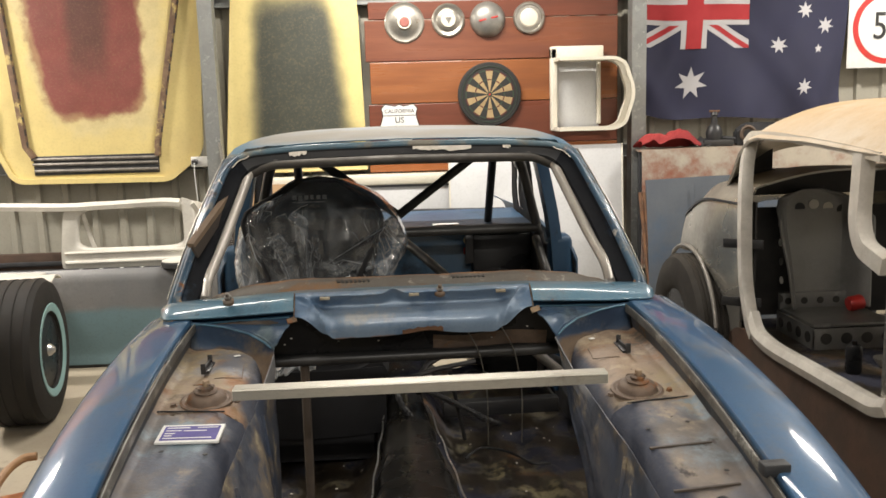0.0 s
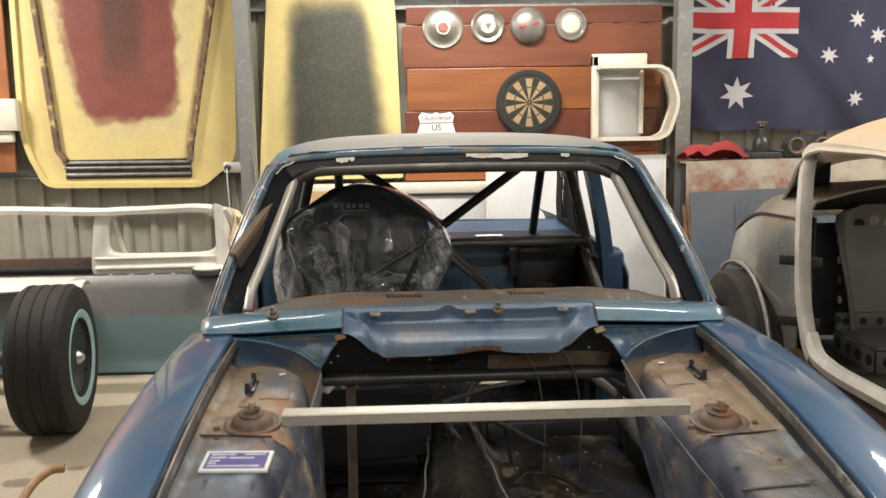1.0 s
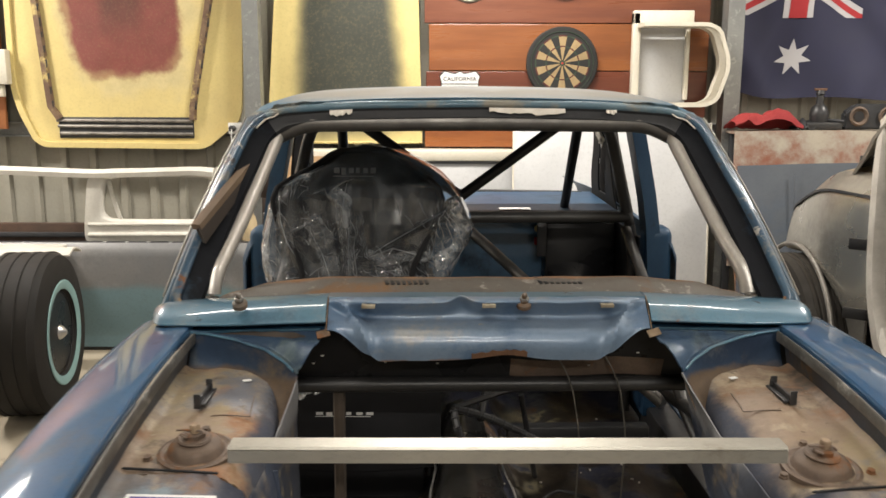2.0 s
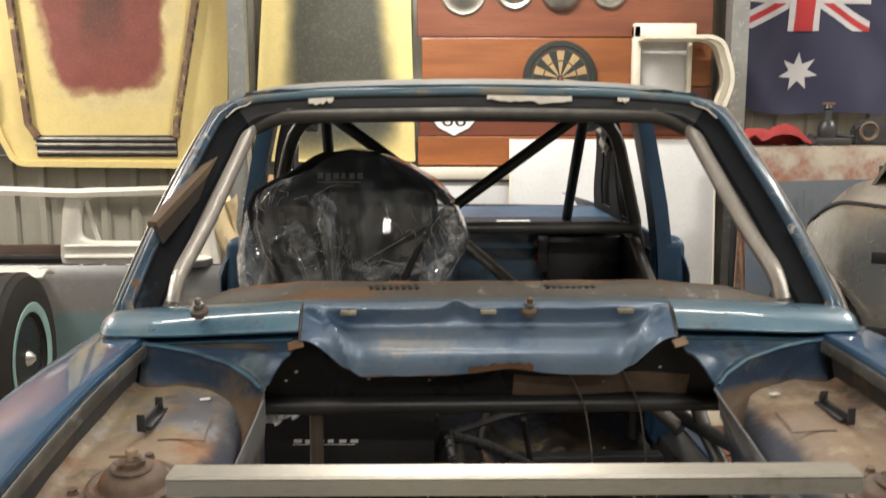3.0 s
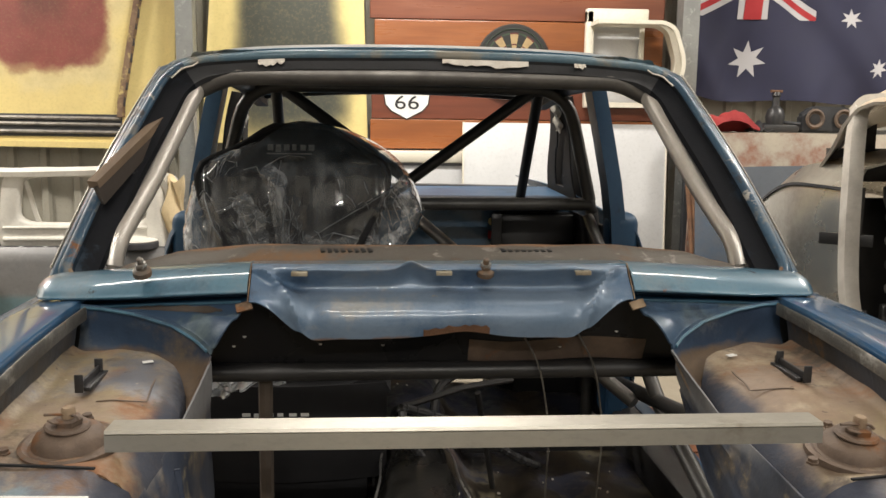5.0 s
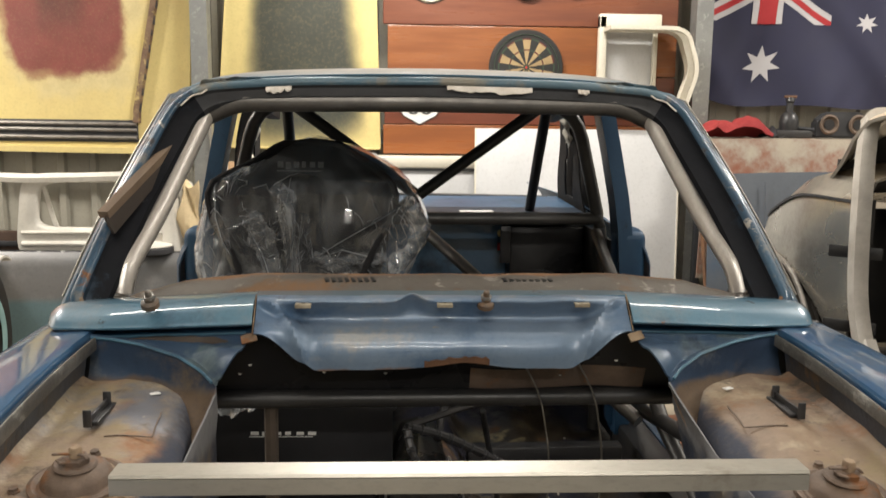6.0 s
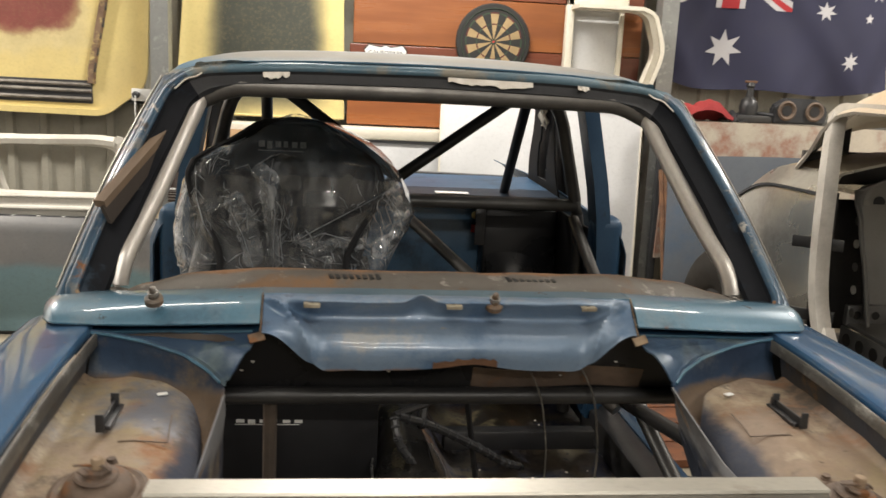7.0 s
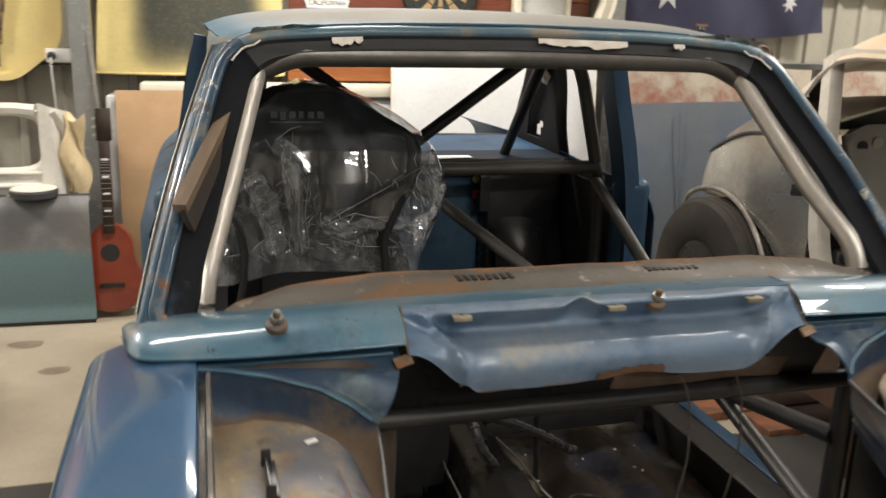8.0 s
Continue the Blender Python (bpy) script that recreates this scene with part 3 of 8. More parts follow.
M_BROWN = surf("brown_rusty_sill", (0.075, 0.04, 0.025), (0.05, 0.03, 0.02), 5.0, 0.65, 0.1, 0.25, 70)
M_DARKBOX = surf("dark_rod_interior", (0.03, 0.028, 0.026), (0.05, 0.045, 0.04), 6.0, 0.6, 0.0, 0.1, 80)
M_CARD = surf("cardboard", (0.42, 0.27, 0.15), (0.37, 0.24, 0.13), 5.0, 0.85, 0.0, 0.08, 100)
M_GUITAR = surf("red_guitar_lacquer", (0.25, 0.045, 0.022), (0.17, 0.026, 0.015), 4.0, 0.2, 0.0, 0.02, 90, coat=0.6)
M_FRET = surf("dark_fretboard", (0.02, 0.012, 0.009), (0.03, 0.018, 0.012), 12.0, 0.4, 0.0, 0.05, 90)
M_PURPLE = surf("purple_plate_print", (0.075, 0.06, 0.26), (0.06, 0.05, 0.22), 20.0, 0.5, 0.0, 0.02, 90)
M_PLANK = surf("brown_orange_plank", (0.27, 0.10, 0.04), (0.13, 0.05, 0.025), 5.0, 0.6, 0.0, 0.3, 60, stretch=(0.35, 1, 1), random_tone=0.5, spots=[((0.05, 0.035, 0.03), 6.0, 0.60, 0.08, 0.6)])
M_ORANGE = surf("orange_timber", (0.36, 0.14, 0.05), (0.28, 0.10, 0.04), 6.0, 0.6, 0.0, 0.1, 60)
M_TANSTRAP = surf("tan_hooked_strap", (0.30, 0.17, 0.075), (0.24, 0.13, 0.06), 9.0, 0.6, 0.0, 0.1, 90)
M_MAT = surf("dark_grey_floor_sheet", (0.028, 0.025, 0.022), (0.042, 0.038, 0.033), 9.0, 0.8, 0.0, 0.2, 90)
M_FOAM = surf("cream_foam", (0.60, 0.48, 0.29), (0.52, 0.41, 0.25), 6.0, 0.9, 0.0, 0.3, 90)



def plastic_film(base=0.06, fold=0.2, gloss_amount=1.0):
    """Thin clear bag film: mostly see-through, a wrinkled gloss and a little milkiness."""
    m = bpy.data.materials.new("clear_plastic_film")
    m.use_nodes = True
    nt = m.node_tree
    nt.nodes.remove(nt.nodes["Principled BSDF"])
    out = nt.nodes["Material Output"]
    co = nt.nodes.new("ShaderNodeTexCoord").outputs["Object"]
    clear = nt.nodes.new("ShaderNodeBsdfTransparent")
    clear.inputs[0].default_value = (0.93, 0.94, 0.95, 1)
    gloss = nt.nodes.new("ShaderNodeBsdfGlossy")
    gloss.inputs["Roughness"].default_value = 0.035
    milk = nt.nodes.new("ShaderNodeBsdfDiffuse")
    milk.inputs[0].default_value = (0.72, 0.76, 0.80, 1)
    bp = nt.nodes.new("ShaderNodeBump")
    bp.inputs["Strength"].default_value, bp.inputs["Distance"].default_value = 0.025, 0.003
    link(nt, grain(nt, co, 55.0, 2.0, 0.5), bp.inputs["Height"])
    link(nt, bp.outputs[0], gloss.inputs["Normal"])
    lw = node(nt, "ShaderNodeLayerWeight", Blend=0.5)
    link(nt, bp.outputs[0], lw.inputs["Normal"])
    mirror = mathn(nt, "ADD", 0.08, mathn(nt, "MULTIPLY", mathn(nt, "POWER", lw.outputs["Facing"], 5.0), 0.85))
    a = nt.nodes.new("ShaderNodeMixShader")
    link(nt, mathn(nt, "ADD", base, mathn(nt, "MULTIPLY", mathn(nt, "MULTIPLY", ramp(nt, grain(nt, co, 20.0, 8.0, 0.7, (1.0, 1.0, 0.35)), 0.42, 0.64), ramp(nt, grain(nt, co, 4.5, 3.0, 0.5), 0.40, 0.62)), fold)), a.inputs[0])
    link(nt, clear.outputs[0], a.inputs[1])
    link(nt, milk.outputs[0], a.inputs[2])
    b = nt.nodes.new("ShaderNodeMixShader")
    link(nt, mathn(nt, "MULTIPLY", gloss_amount, mirror), b.inputs[0])
    link(nt, a.outputs[0], b.inputs[1])
    link(nt, gloss.outputs[0], b.inputs[2])
    link(nt, b.outputs[0], out.inputs[0])
    return m


M_FILM = plastic_film(0.075, 0.20, 1.1)
M_FILM_FOLD = plastic_film(0.17, 0.42, 1.8)
M_FILM_CREASE = plastic_film(0.60, 0.30, 2.2)

# ---- the shed ----
FLOOR_MARKS = [(-1.49, 3.00, 0.055), (-1.31, 2.65, 0.045), (-1.75, 1.75, 0.03), (-1.95, 1.6, 0.05), (-1.45, 1.9, 0.02)]
floor = solid("floor", box(-5, 5, -5, 4.0, -0.12, 0.0), M_CONCRETE, "stained beige concrete shed floor", "floor", kind="structure")

def stain(x, y, r, k):
    bm = bmesh.new()
    bm.faces.new([bm.verts.new((x + r * (1 + 0.35 * noise.noise(V((math.cos(a) * 1.5, math.sin(a) * 1.5, k)))) * math.cos(a) * 1.5, y + r * (1 + 0.35 * noise.noise(V((math.sin(a) * 1.5, math.cos(a) * 1.5, k)))) * math.sin(a), 0.0006)) for a in np.linspace(0, 2 * math.pi, 24)[:-1]])
    return bm


for k, (x, y, r) in enumerate(FLOOR_MARKS):
    part("oil_stain", stain(x, y, r, k), M_STAIN, floor, "dark oil stain soaked into the concrete", 0)


def ribbed_wall(x0, x1, y, z0, z1, pitch=0.19):
    """Trapezoid-ribbed sheet, seen from inside."""
    bm = bmesh.new()
    xs = []
    x = x0
    while x < x1:
        for dx, dy in ((0.0, 0.0), (0.135, 0.0), (0.147, -0.024), (0.178, -0.024)):
            xs.append((x + dx, y + dy))
        x += pitch
    xs = [(min(a, x1), b) for a, b in xs]
    rows = [[bm.verts.new((a, b, z)) for a, b in xs] for z in (z0, z1)]
    for k in range(len(xs) - 1):
        bm.faces.new((rows[0][k], rows[0][k + 1], rows[1][k + 1], rows[1][k]))
    bmesh.ops.recalc_face_normals(bm, faces=bm.faces)
    bmesh.ops.solidify(bm, geom=bm.faces[:], thickness=0.004)
    return bm


solid("wall_north", ribbed_wall(-5, 5, 3.93, 0, 3.4), M_SHEET, "ribbed cream steel shed wall sheeting", "wall", kind="structure", smooth=0)
# out of view and assumed plain; these close the room for bounced light
solid("wall_west", box(-5.1, -5, -5, 4.0, 0, 3.4), M_PLAIN, "plain pale shed wall", "wall", kind="structure")
solid("wall_east", box(5, 5.1, -5, 4.0, 0, 3.4), M_PLAIN, "plain pale shed wall", "wall", kind="structure")
solid("wall_south", box(-5.1, 5.1, -5.1, -5, 0, 3.4), M_DIM, "plain grey wall closing the shed out of view", "wall", kind="structure")
solid("ceiling", box(-5.1, 5.1, -5.1, 4.1, 3.4, 3.5), M_PLAIN, "plain pale shed ceiling", "ceiling", kind="structure")


def channel(points, w, h):
    """An open C section."""
    t = 0.004
    prof = [(-w, -h), (w, -h), (w, -h + t), (-w + t, -h + t), (-w + t, h - t), (w, h - t), (w, h), (-w, h)]
    return sweep(points, prof)


for z in (1.275, 2.365):
    solid("wall_girt", channel([(-5, 3.86, z), (5, 3.86, z)], 0.04, 0.045), M_GALV, "galvanised steel wall girt", "girt", "wall girts", "structure", smooth=0)


def steel_post(x0, x1, y0, y1):
    p = thing("steel_post", ((x0 + x1) / 2, (y0 + y1) / 2, 0), "galvanised steel shed post standing by the wall", "post", "shed posts", "structure")
    t = 0.006
    w, d = (x1 - x0) / 2, (y1 - y0) / 2
    prof = [(-w, d), (-w, -d), (w, -d), (w, d), (w - 0.02, d), (w - 0.02, d - t), (w - t, d - t), (w - t, -d + t), (-w + t, -d + t), (-w + t, d - t), (-w + 0.02, d - t), (-w + 0.02, d)]
    cx, cy = (x0 + x1) / 2, (y0 + y1) / 2
    bm = bmesh.new()
    rows = [[bm.verts.new((cx + a, cy + b, z)) for a, b in prof] for z in (0, 3.4)]
    n = len(prof)
    for k in range(n):
        bm.faces.new((rows[0][k], rows[0][(k + 1) % n], rows[1][(k + 1) % n], rows[1][k]))
    part("channel", bm, M_GALV, p, smooth=0)
    part("base_plate", box(x0 - 0.03, x1 + 0.03, y0 - 0.03, y1 + 0.03, 0, 0.01, 0.002), M_GALV, p)
    return p


steel_post(-1.30, -1.205, 3.60, 3.70)
steel_post(1.575, 1.672, 3.575, 3.69)

# ---- the blue car shell ----
car = thing("car_shell", (0, 0, 0), "stripped blue two-door car shell without bonnet, doors or engine", "car")
CX = 0.0
car.rotation_euler.z = radians(1.5)


def rail_z(y):
    return 1.055 + 0.005 * y - 0.139 * y * y if y < 0 else 1.055


def deck_z(y):
    return rail_z(y) - 0.068 + 0.012 * smooth(-0.4, -1.0, y)


def cowl_y(x):
    """How far the cowl sweeps back towards its ends."""
    return 0.028 + 0.085 * (abs(x) / 0.70) ** 3


COWL = [(-0.046, 1.0775), (-0.058, 1.0772), (-0.0625, 1.0785), (-0.0635, 1.0815), (-0.0595, 1.0850), (-0.051, 1.0940), (-0.042, 1.1025), (-0.031, 1.1095), (-0.017, 1.1145), (0.000, 1.1172), (0.020, 1.1172), (0.045, 1.114)]


def cowl_half(side):
    def f(u, v):
        x = 0.322 + (0.706 - 0.322) * u
        y, z = curve(COWL, v)
        z -= 0.070 * (x - 0.34) + 0.006 * smooth(0.44, 0.70, x) * smooth(1.085, 1.11, z)
        e = max(0.0, (x - 0.656) / 0.050)
        y = 0.045 + (y - 0.045) * max(0.05, math.sqrt(max(0.0, 1 - e * e)))
        z -= 0.010 * e ** 3 * smooth(1.05, 1.09, z)
        x -= 0.022 * e * smooth(0.5, 1.0, v)
        y += cowl_y(x)
        return V((CX + side * x, y, z + wob(x * side, y, 0, 0.12, 0.0012)))
    return sheet(f, 60, 44, 0.003)


for side in (-1, 1):
    part("cowl_panel", cowl_half(side), M_BLUE, car)

# strip of cowl behind the plenum, under the glass line
part("cowl_strip", sheet(lambda u, v: V((CX - 0.322 + 0.644 * u, 0.020 + 0.062 * v, 1.119 - 0.004 * v)), 20, 3, 0.003), M_BLUE, car)


def plenum_place(u, v):
    x = -0.318 + 0.636 * u
    a = abs(x)
    side = smooth(0.215, 0.315, a)
    prof = [(0.0, 0.022, 1.119), (0.08, 0.000, 1.119), (0.12, -0.008, 1.113), (0.16, 0.008, 1.100), (0.24, 0.024, 1.083), (0.32, 0.019, 1.073), (0.40, -0.002, 1.070), (0.56, -0.030, 1.060), (0.8, -0.042, 1.036), (1.0, -0.034, 1.004)]
    _, y, z = curve(prof, v)
    zs = 1.119 - 0.052 * v
    ys = 0.022 - 0.055 * v
    y, z = y + (ys - y) * side, z + (zs - z) * side
    dent = 0.014 * math.exp(-((x + 0.055) / 0.02) ** 2) * smooth(0.05, 0.2, v) * (1 - smooth(0.35, 0.6, v))
    z += dent + 0.010 * smooth(0.8, 1.0, v) * (math.exp(-((x - 0.03) / 0.06) ** 2))
    ridge = 0.008 * math.exp(-((a - (0.318 - 0.085 * v)) / 0.010) ** 2) * smooth(0.06, 0.25, v) - 0.003 * math.exp(-((a - (0.290 - 0.085 * v)) / 0.02) ** 2) * smooth(0.15, 0.4, v)
    return V((CX + x, y - ridge, z + ridge + wob(x, y, 3, 0.06, 0.0016)))


plenum = part("plenum_panel", sheet(plenum_place, 96, 44, 0.003), M_PLENUM, car, "scooped blue plenum panel with cut rusty lower edge")
for x, w, v0 in ((0.02, 0.055, 0.958),):
    def rust_place(u, v, x=x, w=w, v0=v0):
        uu = (x + w * (2 * u - 1) + 0.318) / 0.636
        vv = v0 + (1.0 - v0) * v - 0.04 * (1 - v) * abs(noise.noise(V((u * 9, x * 9, 2))))
        p = plenum_place(min(max(uu, 0), 1), min(vv, 1.0))
        return p + V((0, -0.0025, 0.001))
    part("rust_patch", sheet(rust_place, 16, 5, 0.001), M_RUST, plenum, "orange rust on the cut edge")
for x in (-0.238, 0.0, 0.235):
    p = plenum_place((x + 0.318) / 0.636, 0.33) + V((0, -0.014, 0.009))
    c = part("trim_clip", joined(box(x - 0.0135, x + 0.0135, p.y - 0.010, p.y + 0.016, p.z, p.z + 0.003, 0.0012), box(x - 0.0135, x + 0.0135, p.y - 0.012, p.y - 0.009, p.z - 0.004, p.z + 0.003, 0.0008)), M_TAN, plenum, "pale zinc clip plate")
    part("clip_hole", lathe([(0.0035, 0), (0.0035, 0.0006)], 10, Matrix.Translation((x, p.y, p.z + 0.003))), M_BLACK, c)
for s in (0.0, 1.0):
    part("seam_bead", sweep([plenum_place(s, v) + V(((s - 0.5) * 0.004, -0.001, 0.001 + 0.001 * math.sin(v * 30))) for v in np.linspace(0, 1, 16)], circle(0.0011, 6)), M_TANRUST, plenum, "rusty seam along the plenum")
    tabx = -0.338 if s == 0 else 0.338
    part("side_tab", turned(box(-0.013, 0.013, -0.008, 0.008, -0.002, 0.002, 0.001), Matrix.Translation((tabx * 0.965, -0.031, 1.058)) @ Matrix.Rotation(radians(48), 4, "X") @ Matrix.Rotation(0.3, 4, "Z")), M_TANRUST, plenum, "tan rusty folded side tab")

for x, y in ((-0.494, 0.004), (0.071, -0.002)):
    w = part("wiper_spindle", lathe([(0.021, -0.012), (0.021, 0.0), (0.017, 0.004), (0.012, 0.005), (0.012, 0.013), (0.0075, 0.014), (0.0075, 0.03), (0.005, 0.033), (0.0, 0.033)], 14, Matrix.Translation((x, y, 1.112)) @ Matrix.Rotation(radians(25), 4, "X") @ Matrix.Scale(0.72, 4)), M_DASH, car, "grubby wiper spindle with nut")
    part("spindle_nut", lathe([(0.0095, 0), (0.0095, 0.006)], 6, Matrix.Translation((x, y - 0.003, 1.119)) @ Matrix.Rotation(radians(25), 4, "X")), M_HUB_GREY, w)

# dash top
def dash_place(u, v):
    x = -1 + 2 * u
    half = 0.565 - 0.04 * smooth(0.2, 1.0, v)
    end = smooth(0.86, 1.0, abs(x))
    y = 0.068 + 0.089 * v + 0.022 * abs(x) ** 3 * (1 - v)
    z = 1.114 + 0.020 * smooth(0, 0.8, v) - 0.012 * smooth(0.85, 1.0, v) - 0.016 * end * v
    z -= 0.070 * max(0.0, abs(x) * half - 0.34) + 0.004 * smooth(0.3, 0.5, abs(x) * half)
    return V((CX + x * half, y, z + wob(x * half, y, 7, 0.09, 0.002)))


dash = part("dash_top", sheet(dash_place, 50, 18, 0.004), M_DASH, car, "bare rusty steel dash top")
for x0 in (-0.217, 0.108):
    for k in range(8):
        x = x0 + 0.012 * k + 0.008
        part("vent_slot", turned(box(-0.0036, 0.0036, -0.016, 0.016, -0.004, 0.0012), Matrix.Translation((x, 0.122, 1.1295)) @ Matrix.Rotation(radians(12), 4, "X") @ Matrix.Rotation(radians(14), 4, "Z")), M_BLACK, dash)
part("dash_back", sheet(lambda u, v: V((CX - 0.51 + 1.02 * u, 0.152 + 0.03 * math.sin(v * 3), 1.108 - 0.07 * max(0.0, abs(1.02 * u - 0.51) - 0.34) - 0.02 * smooth(0.40, 0.51, abs(1.02 * u - 0.51)) - 0.19 * v)), 24, 6, 0.004), M_BLACK_GLOSS, car, "gloss black back of the dash")
def fire_strip(u, v):
    x = -0.45 + 0.90 * u
    y, z = curve([(0.035, 1.075), (0.045, 1.04), (0.06, 1.0), (0.075, 0.965), (0.09, 0.935), (0.095, 0.918)], v)
    return V((CX + x, y, z + wob(x, v, 2, 0.1, 0.002)))


strip = part("firewall_strip", sheet(fire_strip, 40, 10, 0.002), M_BLACK_GLOSS, car, "gloss black upper firewall strip")
part("firewall_tube", tube([(CX - 0.52, 0.088, 0.912), (CX + 0.52, 0.088, 0.912)], 0.0165, 14, 0), M_CAGE_BLACK, car, "black tube along the cut firewall")
part("brown_band", sheet(lambda u, v: fire_strip(0.56 + 0.36 * u, 0.56 + 0.30 * v + 0.03 * math.sin(u * 7)) + V((0, -0.003, 0.002)), 24, 4, 0.001), M_STRUT, strip, "grimy brown band on the strip")
# holes as white discs: the light behind them is in the colour
for x, v in ((-0.36, 0.62), (-0.34, 0.50), (-0.21, 0.60), (0.32, 0.48), (-0.1, 0.62), (0.22, 0.66)):
    part("strip_hole", lathe([(0.0035, 0), (0.0035, 0.001)], 8, Matrix.Translation(fire_strip((x + 0.45) / 0.90, v) + V((0, -0.003, 0.003))) @ Matrix.Rotation(radians(50), 4, "X")), M_UTE_WHITE, strip)

# bay decks, walls, rails and fenders, left and right
ARC_UP = [(0.372, -0.085, 0.992), (0.40, -0.052, 1.006), (0.442, -0.030, 1.025), (0.508, -0.009, 1.040), (0.56, 0.008, 1.045), (0.60, 0.022, 1.045)]
ARC_DECK = [(0.385, -0.26), (0.395, -0.15), (0.43, -0.082), (0.48, -0.045), (0.53, -0.028), (0.57, -0.032), (0.60, -0.04)]


def arc_up(side, t):
    x = 0.60 + (0.372 - 0.60) * t
    return V((CX + side * x, lerp([(p[0], p[1]) for p in ARC_UP], x), lerp([(p[0], p[2]) for p in ARC_UP], x)))


def deck_back(x):
    return lerp(ARC_DECK, x)


def deck_inner(y):
    return lerp([(-1.25, 0.425), (-0.62, 0.41), (-0.50, 0.40), (-0.26, 0.385)], y)


def ledge_top(x):
    """Height of the ledge's upper edge, below the cowl lip."""
    return lerp([(0.32, 1.060), (0.35, 1.058), (0.47, 1.052), (0.58, 1.043), (0.64, 1.041)], x)


for side in (-1, 1):
    seam_y = 0.438 if side < 0 else 0.500

    def deck_place(u, v, side=side):
        y0 = -1.25
        x = 0.60 + (0.385 - 0.60) * u
        y1 = deck_back(x)
        y = y1 + (y0 - y1) * v
        x = 0.60 + (deck_inner(y) - 0.60) * u
        z = deck_z(y) + 0.012 * (1 - smooth(0, 0.10, u)) + wob(x * side, y, 1, 0.05, 0.0035) + wob(x, y * side, 4, 0.16, 0.004)
        start = lerp([(-0.62, 0.80), (-0.48, 0.58)], y)
        edge = max(0.0, (u - start) / (1 - start))
        z -= 0.050 * (1 - math.sqrt(max(0.0, 1 - edge * edge)))
        z -= 0.030 * math.exp(-v / 0.03) * (1 - smooth(0, 0.14, 1 - u))
        z -= 0.003 * (y < -seam_y)
        return V((CX + side * x, y, z))
    def split(u):
        """Where the tower ends and the front deck begins."""
        back = deck_back(0.60 + (0.385 - 0.60) * u)
        return (back + seam_y) / (back + 1.25)
    part("inner_wing_wall", sheet(lambda u, v, side=side: V((CX + side * (0.601 - 0.010 * v), -0.03 - 1.19 * u, lerp([(0, deck_z(-0.03 - 1.19 * u) - 0.006), (1, rail_z(-0.03 - 1.19 * u) - 0.016)], v))), 50, 5, 0.003), M_GUTTER, car, "dark blue-brown wall under the gutter rail")
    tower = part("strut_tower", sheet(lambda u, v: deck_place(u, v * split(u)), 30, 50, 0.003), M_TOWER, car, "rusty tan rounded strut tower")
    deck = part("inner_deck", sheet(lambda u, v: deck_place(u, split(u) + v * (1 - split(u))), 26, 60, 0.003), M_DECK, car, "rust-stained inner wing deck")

    def apron_place(u, v, side=side):
        y = -0.088 - 1.16 * v
        top = lerp([(-0.26, deck_z(-0.26) - 0.046), (-0.088, 0.985)], y) if y > -0.26 else deck_z(y) - 0.046
        x0 = lerp([(-0.26, 0.386), (-0.088, 0.371)], y) if y > -0.26 else deck_inner(y) + 0.001
        low = lerp([(-1.2, 0.30), (-0.5, 0.335), (-0.27, 0.374), (-0.088, 0.372)], y)
        x = x0 + (low - x0) * u ** 0.7
        foot = 0.42
        if side > 0:
            top += 0.010
            x0 -= 0.003
            foot = lerp([(-0.80, 0.42), (-0.50, 0.60), (-0.40, top - 0.16), (-0.30, top - 0.10), (-0.088, top - 0.085)], y)
            x = x0 + (lerp([(-0.80, 0.32), (-0.55, 0.375), (-0.30, 0.364), (-0.088, 0.390)], y) - x0) * u
        z = top + (foot - top) * u
        bow = (0.025 if side < 0 else 0.0) * math.sin(math.pi * u) * math.exp(-((y + 0.44) / 0.16) ** 2)
        return V((CX + side * (x - bow + wob(u * 2, y, 5, 0.15, 0.004)), y, z))
    part("apron", sheet(apron_place, 16, 40, 0.003), M_APRON, car, "dark blue and brown inner apron")
    for yy in ((-0.30, -0.62) if side < 0 else (-0.62,)):
        part("apron_seam", sweep([apron_place(t, (-0.088 - yy) / 1.16) + V((-side * 0.002, 0, 0)) for t in (0.06, 0.3, 0.6, 1.0)], rect(0.012, 0.004), up=(0, 1, 0)), M_APRON, car)

    # wall round the back of the deck, and the ledge up to the cowl lip
    def wall_place(u, v, side=side):
        a = arc_up(side, u)
        x = 0.60 + (0.385 - 0.60) * u
        b = V((CX + side * x, deck_back(x), deck_z(deck_back(x)) - 0.028 - 0.022 * smooth(0.6, 1, u)))
        p = a.lerp(b, v)
        p.y += 0.012 * math.sin(math.pi * v)
        p.z -= 0.014 * math.sin(math.pi * v)
        return p
    part("deck_wall", sheet(wall_place, 26, 8, 0.003), M_WALL, car)
    part("arc_lip", sweep([arc_up(side, t) + V((0, -0.001, 0.002)) for t in np.linspace(0, 0.97, 26)], circle(0.0032, 6)), M_BLUE, car)

    def ledge_place(u, v, side=side):
        a = arc_up(side, u)
        x = 0.635 - 0.31 * u
        b = V((CX + side * x, -0.040 + cowl_y(x), ledge_top(x)))
        p = a.lerp(b, v)
        p.y -= 0.036 * math.sin(math.pi * v) * smooth(0.72, 1.0, u)
        p.z += 0.007 * math.exp(-((v - 0.06) / 0.05) ** 2) + 0.008 * math.sin(math.pi * v) * smooth(0.72, 1.0, u) + wob(p.x, p.y, 4, 0.06, 0.0012)
        p.z -= 0.006 * math.exp(-((v - 0.8) / 0.08) ** 2)
        return p
